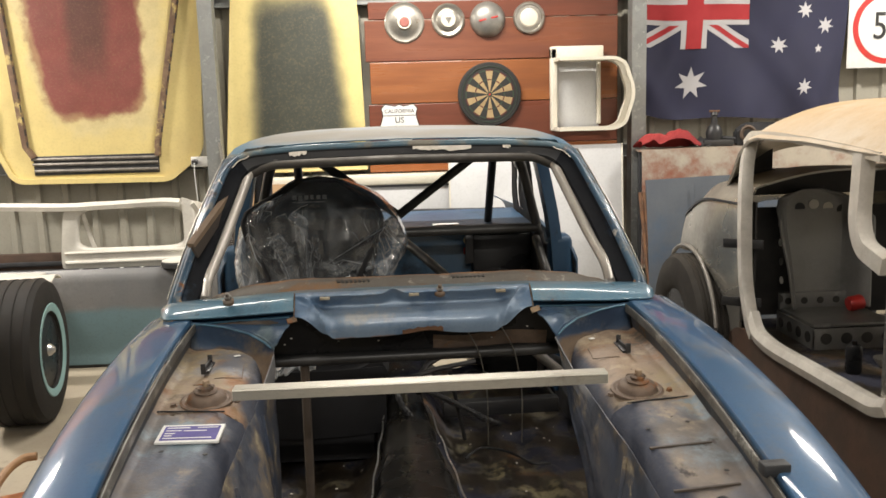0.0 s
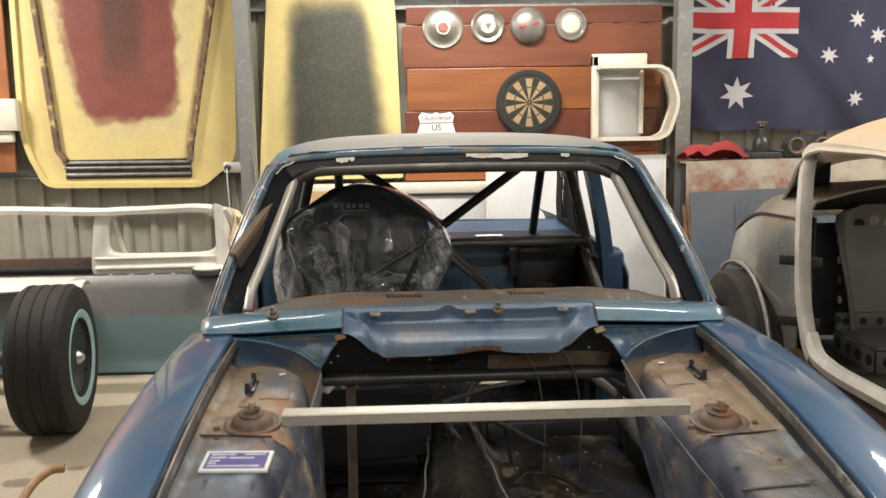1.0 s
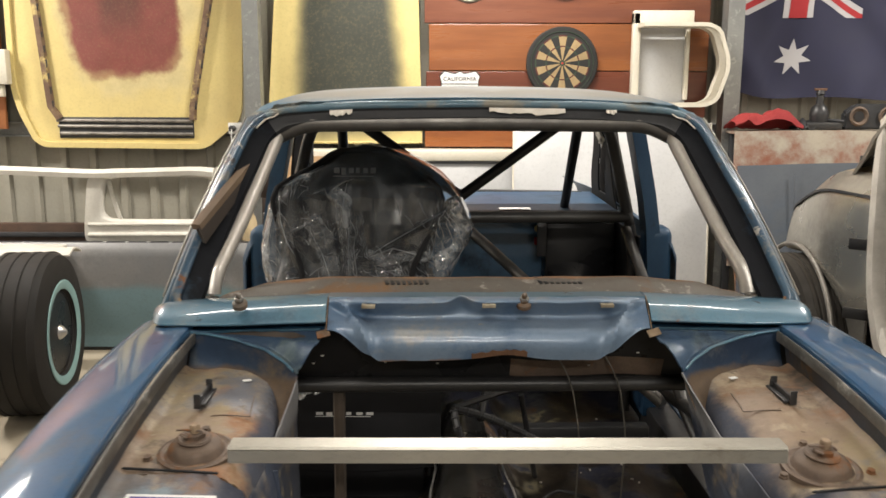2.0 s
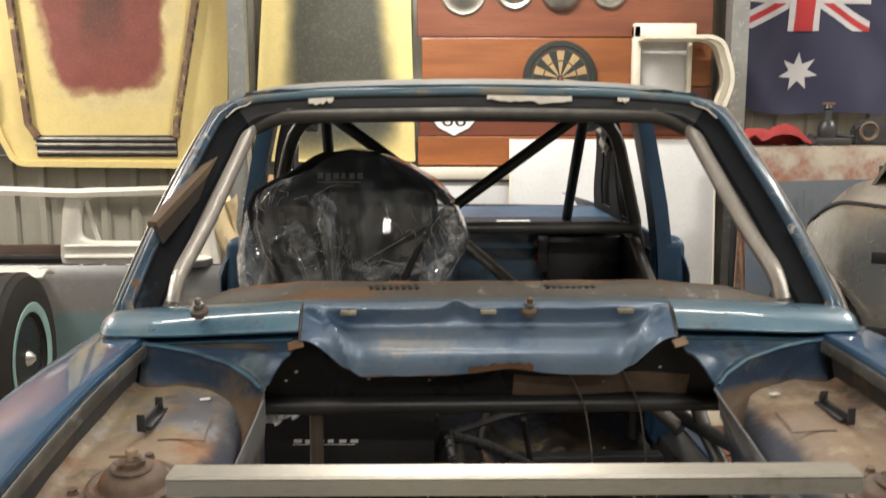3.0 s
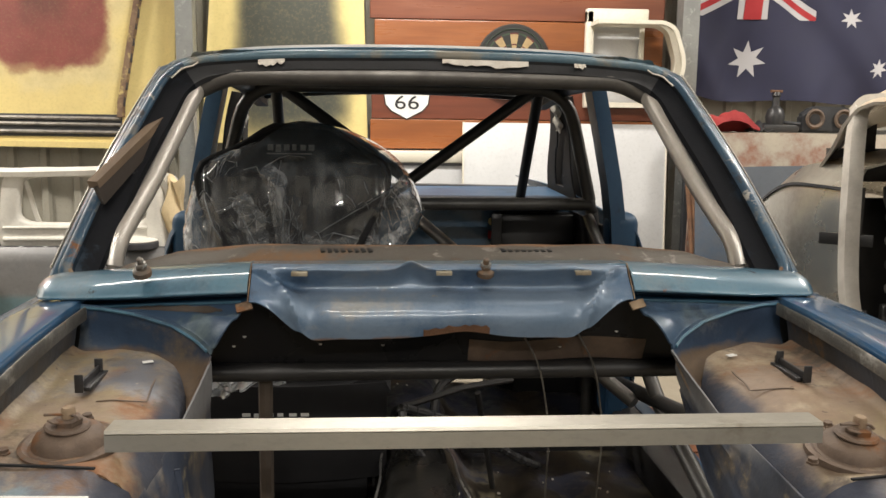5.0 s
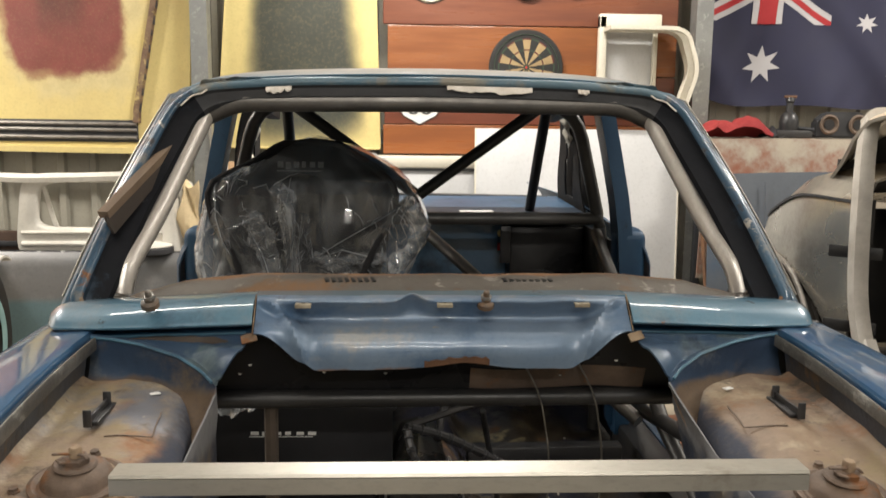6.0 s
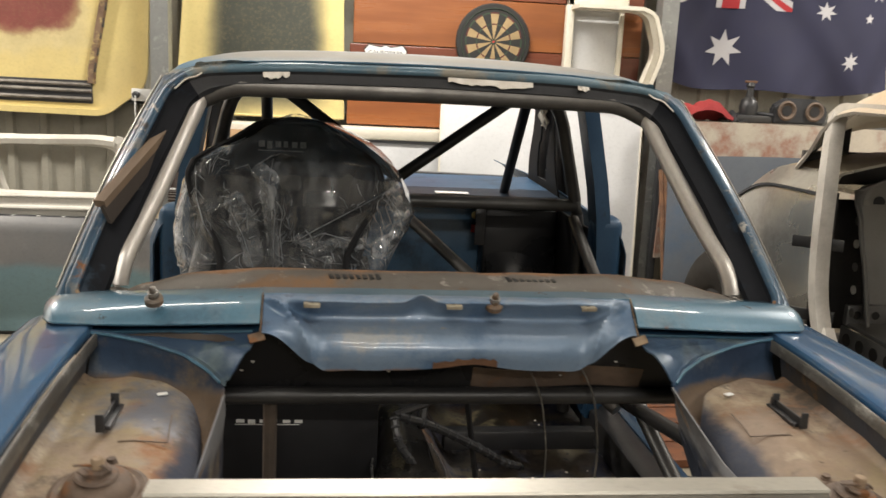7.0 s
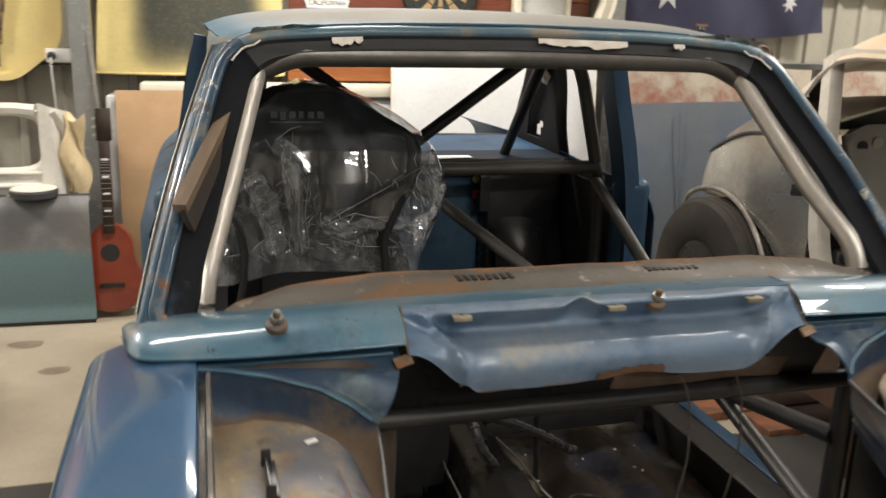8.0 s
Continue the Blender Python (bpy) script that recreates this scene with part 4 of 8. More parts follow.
    part("bulkhead_ledge", sheet(ledge_place, 28, 18, 0.003), M_LEDGE, car)

    edge_way = [V((CX + side * x, -0.041 + cowl_y(x), ledge_top(x) + 0.001)) for x in np.linspace(0.335, 0.625, 18)]
    part("ledge_ridge", sweep(edge_way, circle(0.0026, 6)), M_BLUE, car)
    # dark sheet that paints the shadow in the gap below the lip
    part("cowl_riser", sheet(lambda u, v, side=side: V((CX + side * (0.325 + 0.36 * u), -0.038 + 0.022 * smooth(0, 0.4, v) + cowl_y(0.325 + 0.36 * u), ledge_top(0.325 + 0.36 * u) - 0.002 + (1.082 - 0.07 * (0.36 * u - 0.015) - ledge_top(0.325 + 0.36 * u)) * v)), 24, 6, 0.002), M_BLUE_DARK, car, "riser under the cowl lip, coloured dark blue for its shade")
    if side < 0:
        part("rust_stripe", sheet(lambda u, v: ledge_place(0.30 + 0.60 * u, 0.86 + (0.07 + 0.06 * noise.noise(V((u * 9, side, 2)))) * (2 * v - 1) * math.sin(math.pi * u) ** 0.4) + V((0, -0.0012, 0.001)), 40, 3, 0.0004), M_GRIME, car, "brown stain along the ledge")
    else:
        part("ledge_strip", sweep([V((CX + x, -0.053 + cowl_y(x), ledge_top(x) - 0.006)) for x in np.linspace(0.345, 0.478, 8)], [(-0.003, -0.006), (0.003, -0.006), (0.003, 0.004), (0.0, 0.006), (-0.003, 0.004)]), M_LEDGE, car, "folded strip along the ledge")

    # gutter rail with a raised lip
    pts = [(CX + side * 0.590, y, rail_z(y) - 0.006) for y in np.linspace(-0.005, -0.98 if side > 0 else -1.2, 30)]
    rp = [(-0.008, -0.016), (0.010, -0.016), (0.010, -0.012), (0.000, -0.010), (-0.001, 0.002), (-0.006, 0.005), (-0.008, 0.002)]
    part("gutter_rail", sweep(pts, rp if side < 0 else [(-a, b) for a, b in rp[::-1]]), M_RAIL, car)

    def fender_place(u, v, side=side):
        y = 0.15 - 1.60 * v
        sec = curve([(0.599, -0.014), (0.602, 0.002), (0.635, 0.001), (0.675, -0.004), (0.715, -0.012), (0.752, -0.024), (0.772, -0.040), (0.782, -0.065), (0.786, -0.11), (0.787, -0.20), (0.782, -0.36), (0.77, -0.55)], u)
        x = sec[0] if side > 0 else 0.599 + (sec[0] - 0.599) * 0.88
        z = rail_z(y) + sec[1]
        r = 0.33
        d2 = r * r - (y + 0.52) ** 2
        if d2 > 0 and u > 0.75:
            z = max(z, 0.36 + math.sqrt(d2))
        x -= 0.03 * smooth(-0.6, -1.4, y) * smooth(0.2, 0.6, u)
        back = smooth(0.02, 0.15, y)
        x += 0.02 * back * (1 - smooth(0.0, 0.3, u))
        return V((CX + side * x, y, z))
    part("fender", sheet(fender_place, 34, 50, 0.003), M_BLUE_FENDER, car, "faded blue front fender")
    if side < 0:
        part("jamb", box(CX + side * 0.66, CX + side * 0.62, 0.14, 0.155, 0.5, 1.04, 0.004), M_BLACK, car)
    else:
        part("jamb", box(CX + 0.62, CX + 0.74, 0.14, 0.155, 0.5, 1.04, 0.004), M_BLACK, car)

    # strut top
    tx, ty = CX + (0.484 if side > 0 else -0.490), (-0.433 if side > 0 else -0.372)
    tz = deck_z(ty) - 0.002
    strut = part("strut_top", lathe([(0.068, -0.008), (0.068, 0.003), (0.062, 0.006), (0.055, 0.001), (0.051, 0.003), (0.048, 0.015), (0.044, 0.023), (0.030, 0.031), (0.018, 0.033), (0.0, 0.033)], 32, Matrix.Translation((tx, ty, tz))), M_STRUT, car, "rusty domed strut top mount")
    part("strut_washer", lathe([(0.030, 0), (0.031, 0.003), (0.028, 0.007), (0.012, 0.008)], 22, Matrix.Translation((tx - 0.002, ty, tz + 0.033)) @ Matrix.Rotation(radians(5), 4, "Y")), M_STRUT, strut)
    part("strut_nut", lathe([(0.019, 0), (0.0195, 0.010), (0.016, 0.013), (0.010, 0.013)], 6, Matrix.Translation((tx, ty, tz + 0.040))), M_STRUT, strut)
    part("strut_stud", lathe([(0.0095, 0), (0.0095, 0.019), (0.007, 0.023), (0.0, 0.023)], 14, Matrix.Translation((tx + 0.001, ty, tz + 0.050))), M_TANRUST, strut, "threaded stud end")
    part("split_pin", tube([(tx - 0.030, ty - 0.004, tz + 0.060), (tx - 0.012, ty - 0.006, tz + 0.062), (tx + 0.012, ty - 0.006, tz + 0.060), (tx + 0.018, ty - 0.008, tz + 0.052)], 0.0026, 6, 0.01), M_STRUT, strut)
    part("bent_tab", turned(box(-0.008, 0.008, 0.012, 0.030, 0.0, 0.004, 0.0012), Matrix.Translation((tx, ty, tz + 0.040)) @ Matrix.Rotation(2.4, 4, "Z") @ Matrix.Rotation(0.45, 4, "X")), M_STRUT, strut)
    for dx, dy in ((-0.078, -0.03), (0.078, -0.02), (0.0, 0.076)):
        part("mount_bolt", lathe([(0.009, 0), (0.009, 0.004), (0.007, 0.005), (0.007, 0.011)], 6, Matrix.Translation((tx + dx, ty + dy, tz))), M_STRUT, strut)
    for q in [strut] + list(strut.children):
        q.data.transform(Matrix.Translation((tx, ty, tz)) @ Matrix.Rotation(math.atan(0.278 * -ty), 4, "X") @ Matrix.Diagonal((0.88, 0.88, 0.66, 1)) @ Matrix.Translation((-tx, -ty, -tz)))
    # cracked seam and bracket behind the strut
    bx0, by0 = CX + side * 0.475, -0.18
    bz = deck_z(by0) + 0.002
    def plate_place(u, v, side=side):
        x = bx0 - side * 0.01 + side * (0.036 - 0.072 * u + 0.012 * v)
        y = by0 - 0.07 + 0.13 * v
        ax = abs(x)
        return V((x, y, deck_z(y) + wob(ax * side, y, 1, 0.05, 0.0035) + wob(ax, y * side, 4, 0.16, 0.004) + 0.0010 - 0.0008 * smooth(0.8, 1.0, v)))
    part("weld_seam", sweep([plate_place(0.08 + 0.92 * k / 8, 0.0) for k in range(9)] + [plate_place(1.0, 0.62 * k / 8) for k in range(1, 9)], rect(0.0022, 0.0012)), M_STRUT, tower, "dark cracked seam")
    part("bracket", joined(box(CX + side * 0.522 - 0.002, CX + side * 0.522 + 0.002, -0.235, -0.135, bz, bz + 0.014, 0.001), box(CX + side * 0.522 - 0.006, CX + side * 0.522 + 0.006, -0.238, -0.235, bz, bz + 0.026, 0.001), box(CX + side * 0.522 - 0.006, CX + side * 0.522 + 0.006, -0.15, -0.147, bz, bz + 0.024, 0.001), box(CX + side * 0.517 - 0.006, CX + side * 0.517 + 0.006, -0.225, -0.14, bz - 0.002, bz + 0.004, 0.001)), M_BLACK, deck, "black bent steel bracket")
    part("paint_fleck", turned(box(-0.008, 0.008, -0.005, 0.005, 0, 0.002, 0.0008), Matrix.Translation((CX + side * 0.462, -0.105, deck_z(-0.1) + 0.003)) @ Matrix.Rotation(0.4, 4, "Z")), M_WHITE, deck)
    for k, (a, b) in enumerate(((0.45, -0.62), (0.55, -0.78), (0.45, -0.86), (0.54, -0.60))):
        part("deck_hole", lathe([(0.005, 0), (0.005, 0.0008)], 10, Matrix.Translation((CX + side * a, b, deck_z(b) + 0.001))), M_BLACK, deck)
    part("deck_seam", sweep([(CX + side * 0.588, 0.012 - seam_y, deck_z(-seam_y) + 0.003), (CX + side * 0.50, 0.003 - seam_y, deck_z(-seam_y) + 0.002), (CX + side * 0.44, -0.004 - seam_y, deck_z(-seam_y) + 0.001)], rect(0.004, 0.0025)), M_BLACK_MATT, deck)
    if side > 0:
        for b in (-0.68, -0.82):
            part("deck_seam", sweep([(CX + 0.56, b, deck_z(b) - 0.001), (CX + 0.43, b - 0.012, deck_z(b) - 0.002)], rect(0.006, 0.004)), M_GRIME, deck)
        part("rail_stop", box(CX + 0.575, CX + 0.625, -0.885, -0.855, rail_z(-0.87) - 0.01, rail_z(-0.87) + 0.014, 0.004), M_FLANGE, car)
        part("loom_clip", tube([(CX + 0.48, -0.90, deck_z(-0.9)), (CX + 0.485, -0.90, deck_z(-0.9) + 0.03), (CX + 0.50, -0.90, deck_z(-0.9) + 0.03), (CX + 0.51, -0.90, deck_z(-0.9))], 0.005, 8, 0.015), M_BLACK, deck)

# maker's plate on the left deck
tilt = math.atan((deck_z(-0.5) - deck_z(-0.65)) / 0.15)
pm = Matrix.Translation((-0.494, -0.538, deck_z(-0.538) + 0.003)) @ Matrix.Rotation(tilt, 4, "X") @ Matrix.Rotation(radians(-3), 4, "Z") @ Matrix.Diagonal((1.05, 0.80, 1, 1))
plate = part("maker_plate", turned(box(-0.062, 0.062, -0.045, 0.045, -0.004, 0.0015, 0.0006), pm), M_WHITE, deck.parent, "bright metal maker's plate with purple print")
part("print_field", turned(box(-0.055, 0.055, -0.036, 0.036, 0.0015, 0.0021), pm), M_PURPLE, plate)
for k, (x0, x1, y) in enumerate(((-0.05, -0.005, 0.032), (0.01, 0.05, 0.032), (-0.05, -0.02, 0.015), (-0.015, 0.03, 0.013), (-0.05, -0.03, -0.002), (-0.05, -0.035, -0.016), (-0.05, 0.045, -0.031))):
    part("print_bar", turned(box(x0, x1, 0.84 * y - 0.002, 0.84 * y + 0.002, 0.0021, 0.0025), pm), M_WHITE, plate)

# front panel under the nose
part("radiator_support", joined(box(-0.60, 0.62, -1.30, -1.26, 0.45, 0.52, 0.006), box(-0.60, 0.62, -1.30, -1.26, 0.72, 0.78, 0.006), box(-0.60, -0.50, -1.30, -1.26, 0.5, 0.75, 0.006), box(0.52, 0.62, -1.30, -1.26, 0.5, 0.75, 0.006)), M_BLUE_DARK, car)

# windscreen surround: one loop from the cowl up the pillars and along the roof edge
SCREEN_OUT = V((0, -0.735, 0.678))


def screen_half():
    """The edge between paint and glass rebate, from the cowl to the middle of the roof, on the positive side."""
    way = rounded([(0.585, 0.118, 1.076), (0.648, 0.106, 1.084), (0.6035, 0.234, 1.245), (0.524, 0.452, 1.470), (0.30, 0.442, 1.486), (0.0, 0.437, 1.490)], 0.075, 9)
    out = [way[0]]
    for a, b in zip(way, way[1:]):
        n = max(1, round((b - a).length / 0.03))
        out += [a.lerp(b, k / n) for k in range(1, n + 1)]
    return out


SCREEN = screen_half()


def screen_ring(k, side, profile, narrow=0.5):
    """Points of a profile, (outwards, proud) pairs, at one place of the loop."""
    t = (SCREEN[min(k + 1, len(SCREEN) - 1)] - SCREEN[max(k - 1, 0)]).normalized()
    o = t.cross(SCREEN_OUT).normalized()
    p = SCREEN[k]
    w = (narrow + (1 - narrow) * smooth(0.40, 0.53, p.x)) * (0.12 + 0.88 * smooth(0, 6, k))
    pts = [p + o * a * (w if a < 0 else 1.0) + SCREEN_OUT * b for a, b in profile]
    return [V((CX + side * q.x, q.y, q.z)) for q in pts]


def screen_strip(name, lo, hi, side, profile, material, label="", parent=None, closed=True):
    bm = bmesh.new()
    rings = [[bm.verts.new(q) for q in screen_ring(k, side, profile)] for k in range(lo, hi + 1)]
    n = len(profile)
    for r0, r1 in zip(rings, rings[1:]):
        for k in range(n if closed else n - 1):
            bm.faces.new((r0[k], r0[(k + 1) % n], r1[(k + 1) % n], r1[k]))
    if closed:
        bm.faces.new(rings[0][::-1])
        bm.faces.new(rings[-1])
    return part(name, bm, material, parent or car, label, 50)


PAINT_EDGE = [(0.026, -0.026), (0.026, -0.008), (0.022, 0.000), (0.015, 0.004), (0.008, 0.005), (0.003, 0.003), (0.0, -0.002), (0.0, -0.024)]
REBATE = [(0.0, -0.003), (-0.003, -0.010), (-0.020, -0.0135), (-0.040, -0.016), (-0.043, -0.028), (-0.030, -0.030), (0.0, -0.024)]
CORNER = next(k for k, p in enumerate(SCREEN) if p.z > 1.46)
for side in (-1, 1):
    screen_strip("a_pillar", 0, CORNER, side, PAINT_EDGE, M_PILLAR, "chipped blue windscreen pillar")
    screen_strip("pillar_flange", 0, CORNER, side, REBATE, M_SCREEN_FLANGE, "black worn glass rebate")
    rail = [(CX + side * p.x, p.y, p.z) for p in [V((0.690, 0.108, 1.066)).lerp(V((0.560, 0.462, 1.462)), k / 14) + V((0.010, -0.006, 0)) * math.sin(math.pi * k / 14) for k in range(1, 15)]]
    part("drip_rail", sweep(rail, circle(0.0022, 8)), M_CHROME, car, "dull bright drip rail")
    def pillar_side(u, v, side=side):
        k = v * CORNER
        k0 = min(int(k), CORNER - 1)
        a = screen_ring(k0, side, [(0.024, -0.002)])[0].lerp(screen_ring(k0 + 1, side, [(0.024, -0.002)])[0], k - k0)
        t = min(1.0, max(0.0, (a.z - 1.080) / 0.382))
        b = V((0.690, 0.108, 1.066)).lerp(V((0.560, 0.462, 1.462)), t) + V((0.010, -0.006, 0)) * math.sin(math.pi * t)
        b.x = (b.x - 0.002) * side + CX
        p = a.lerp(b, u)
        p.y -= 0.004 * math.sin(math.pi * u)
        return p
    part("pillar_side", sheet(pillar_side, 8, 40, 0.003), M_PILLAR, car, "blue outer face of the pillar")
    bead = [V((CX + side * q.x, q.y, q.z)) for q in [SCREEN[k] + SCREEN_OUT * 0.002 - V((0.002 + 0.002 * (k % 2), 0, 0.002 * (k % 3))) for k in range(CORNER - 3, CORNER + 3)]]
    part("sealant_bead", sweep(bead, rect(0.003, 0.002), up=SCREEN_OUT), M_PRIMER, car, "ragged pale sealant in the screen corner")
    part("foot_rust", sweep([q for k in range(3, 8) for q in screen_ring(k, side, [(0.002, 0.0045)])], rect(0.006, 0.002), up=SCREEN_OUT), M_TANRUST, car, "rusty seam at the pillar foot")

# roof
def roof_half(y):
    return lerp([(0.455, 0.500), (0.47, 0.520), (0.50, 0.538), (0.56, 0.550), (0.7, 0.562), (1.1, 0.570), (1.6, 0.555), (1.8, 0.535)], y)


def roof_top(y):
    return lerp([(0.44, 1.508), (0.50, 1.520), (0.65, 1.532), (0.9, 1.540), (1.2, 1.538), (1.5, 1.52), (1.8, 1.47)], y)


def roof_place(u, v):
    s = -1 + 2 * u
    y = 0.455 + 1.345 * v + 0.02 * s * s * (1 - v)
    x = s * roof_half(y)
    edge = abs(s) ** 2.6
    z = roof_top(y) - 0.020 * s * s - 0.028 * edge ** 3
    return V((CX + x, y, z))


roof = part("roof", sheet(roof_place, 44, 40, 0.004), M_ROOF, car, "dusty faded blue roof skin")


for side in (-1, 1):
    screen_strip("header_lip", CORNER, len(SCREEN) - 1, side, PAINT_EDGE, M_ROOF_EDGE, "worn blue roof edge", roof)
    screen_strip("header_flange", CORNER, len(SCREEN) - 1, side, REBATE, M_FLANGE, "dark bare screen flange", roof)


for side in (-1, 1):
    def corner_place(u, v, side=side):
        """The rounded metal between the pillar's top and the roof skin's front corner."""
        k = CORNER - 5 + 12 * v
        k0 = int(k)
        a = screen_ring(k0, side, [(0.024, -0.002)])[0].lerp(screen_ring(k0 + 1, side, [(0.024, -0.002)])[0], k - k0)
        if v < 0.5:
            b = roof_place((side + 1) / 2, 0.16 * (0.5 - v) / 0.5)
        else:
            b = roof_place((side * (1 - 0.16 * (v - 0.5) / 0.5) + 1) / 2, 0.0)
        p = a.lerp(b + V((0, 0, -0.002)), u)
        return p + V((side * 0.004, -0.006, 0.004)) * math.sin(math.pi * u)
    part("roof_corner", sheet(corner_place, 8, 24, 0.003), M_ROOF_EDGE, roof, "worn blue rounded roof corner")


def header_at(x):
    """The roof edge's rebate at a place across the car."""
    way = sorted((p.x, p.y, p.z) for p in SCREEN[CORNER:])
    a = abs(x)
    return V((CX + x, lerp([(p[0], p[1]) for p in way], a), lerp([(p[0], p[2]) for p in way], a)))


for x0, x1, w in ((-0.355, -0.300, 0.017), (0.03, 0.215, 0.019), (0.315, 0.340, 0.014)):
    def chip(u, v, x0=x0, x1=x1, w=w):
        p = header_at(x0 + (x1 - x0) * u)
        torn = 0.45 * noise.noise(V((u * 5, x0 * 9, 1))) + 0.2 * noise.noise(V((u * 16, x0 * 9, 4)))
        down = 0.002 + w * v * (0.8 + torn - 0.3 * (2 * u - 1) ** 6)
        return p + V((0, -0.678, -0.735)) * down + SCREEN_OUT * (-0.001 - 0.25 * down + 0.0015 * math.sin(u * 17) * v)
    part("torn_lining", sheet(chip, 18, 4, 0.0015), M_PRIMER, roof, "torn pale lining on the flange")
for side in (-1, 1):
    rail = [(CX + side * (roof_half(y) - 0.030), y, roof_top(y) - 0.064) for y in np.linspace(0.62, 1.78, 14)]
    part("roof_rail", sweep(rail, rect(0.04, 0.03)), M_FLANGE, roof)
part("roof_bow", joined(*[sweep([(CX + x, y, roof_top(y) - 0.03 - 0.030 * (x / 0.58) ** 2) for x in np.linspace(-0.55, 0.55, 9)], rect(0.05, 0.012)) for y in (0.85, 1.3, 1.74)]), M_FLANGE, roof)

# body behind the door openings
for side in (-1, 1):
    def b_place(pts, w, d):
        return sweep([(CX + side * a, b, c) for a, b, c in pts], rect(w, d), up=(0, 1, 0))
    part("b_pillar", b_place([(0.570, 1.24, 1.46), (0.605, 1.24, 1.30), (0.628, 1.225, 1.17), (0.640, 1.215, 1.07), (0.645, 1.20, 0.95), (0.65, 1.19, 0.42)], 0.045, 0.09), M_BLUE_DARK, car, "dark blue door pillar")
    part("pillar_shoulder", box(min(side * 0.615, side * 0.712), max(side * 0.615, side * 0.712), 1.165, 1.27, 0.42, 1.078, 0.035, 4), M_BLUE_DARK, car, "rounded shoulder at the pillar base")

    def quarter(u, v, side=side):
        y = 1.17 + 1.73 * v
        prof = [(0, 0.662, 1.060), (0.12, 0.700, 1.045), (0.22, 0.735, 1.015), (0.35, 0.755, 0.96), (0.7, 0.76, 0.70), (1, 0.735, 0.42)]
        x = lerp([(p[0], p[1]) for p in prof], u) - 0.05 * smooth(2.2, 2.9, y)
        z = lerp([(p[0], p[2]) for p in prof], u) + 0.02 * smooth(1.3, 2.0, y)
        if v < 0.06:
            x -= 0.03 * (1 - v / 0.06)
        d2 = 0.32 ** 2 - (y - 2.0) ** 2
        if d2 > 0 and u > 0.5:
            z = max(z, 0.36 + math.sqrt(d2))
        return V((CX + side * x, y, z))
    part("rear_quarter", sheet(quarter, 20, 40, 0.004), M_BLUE_DARK, car, "dark blue rear quarter panel")
    def c_panel(u, v, side=side):
        z = 1.445 - 0.385 * v
        y0, y1 = 1.64 + 0.08 * v, 1.86 + 0.36 * v
        return V((CX + side * (0.565 + 0.085 * v), y0 + (y1 - y0) * u, z))
    def open_panel(shift, z0, z1, half, side=side):
        """The rear pillar's pressing with its access hole."""
        bm = sheet(lambda u, v: c_panel(u, v, side) + V((side * (shift + 0.006 * math.sin(6 * v)), 0, 0)), 20, 26)
        gone = []
        for f in bm.faces:
            c = f.calc_center_median()
            if z0 < c.z < z1 and abs(c.y - (1.875 - 0.75 * (c.z - 1.2))) < half:
                gone.append(f)
        bmesh.ops.delete(bm, geom=gone, context="FACES")
        bmesh.ops.recalc_face_normals(bm, faces=bm.faces)
        bmesh.ops.solidify(bm, geom=bm.faces[:], thickness=0.006)
        return bm
    part("c_pillar", open_panel(0.030, 1.10, 1.165, 0.06), M_BLACK_MATT, car)
    part("c_pillar_lining", open_panel(-0.004, 1.10, 1.32, 0.07), M_BLACK_MATT, car, "black inner pillar with torn pale lining")
    part("torn_lining", sheet(lambda u, v, side=side: c_panel(0.12 + (0.55 - 0.2 * v) * u + 0.03 * noise.noise(V((u * 2, v * 7, 1))), 0.06 + 0.27 * v + 0.04 * noise.noise(V((u * 4, 1, 0))) * v) - V((side * (0.016 + 0.006 * math.sin(v * 14 + u * 5)), 0, 0)), 8, 20, 0.0015), M_LINING, car, "torn pale lining hanging on the pillar")
    sill = part("sill", box(CX + side * 0.686 - 0.046, CX + side * 0.686 + 0.046, 0.12, 1.25, 0.33, 0.452, 0.012), M_BLACK, car, "black inner sill with a dull blue lip")
    part("sill_lip", box(CX + side * 0.757 - 0.024, CX + side * 0.757 + 0.024, 0.12, 1.25, 0.32, 0.45, 0.008), M_BLUE_DARK, sill)
    part("inner_side", sheet(lambda u, v, side=side: V((CX + side * (0.62 + 0.02 * v), 1.22 + 0.52 * u, 1.03 - 0.65 * v)), 6, 6, 0.003), M_BLACK, car)
    part("rear_arch", lathe([(0.0, 0), (0.40, 0.0), (0.40, 0.22), (0.37, 0.29), (0.28, 0.335), (0.0, 0.35)], 32, Matrix.Translation((CX + side * 0.70, 2.0, 0.46)) @ Matrix.Rotation(radians(-90 * side), 4, "Y")), M_BLACK_GLOSS, car)

part("parcel_shelf", sheet(lambda u, v: V((CX - 0.62 + 1.24 * u, 1.60 + 0.20 * v, 1.070 + 0.004 * v)), 10, 4, 0.004), M_SHELF, car, "gloss black front of the parcel shelf")
part("parcel_shelf", sheet(lambda u, v: V((CX - 0.62 + 1.24 * u, 1.802 + 0.37 * v, 1.074 + 0.006 * v)), 10, 6, 0.004), M_BLUE_DARK, car, "blue rear of the parcel shelf")
part("shelf_lip", tube([(CX - 0.6, 1.60, 1.060), (CX + 0.6, 1.60, 1.060)], 0.014, 8, 0), M_BLACK, car)
bulk = part("rear_bulkhead", sheet(lambda u, v: V((CX - 0.62 + 1.24 * u, 1.73 + 0.03 * v, 1.066 - 0.666 * v + wob(u * 3, v * 3, 2, 1, 0.004))), 16, 10, 0.004), M_BULK, car, "blue rear seat bulkhead")
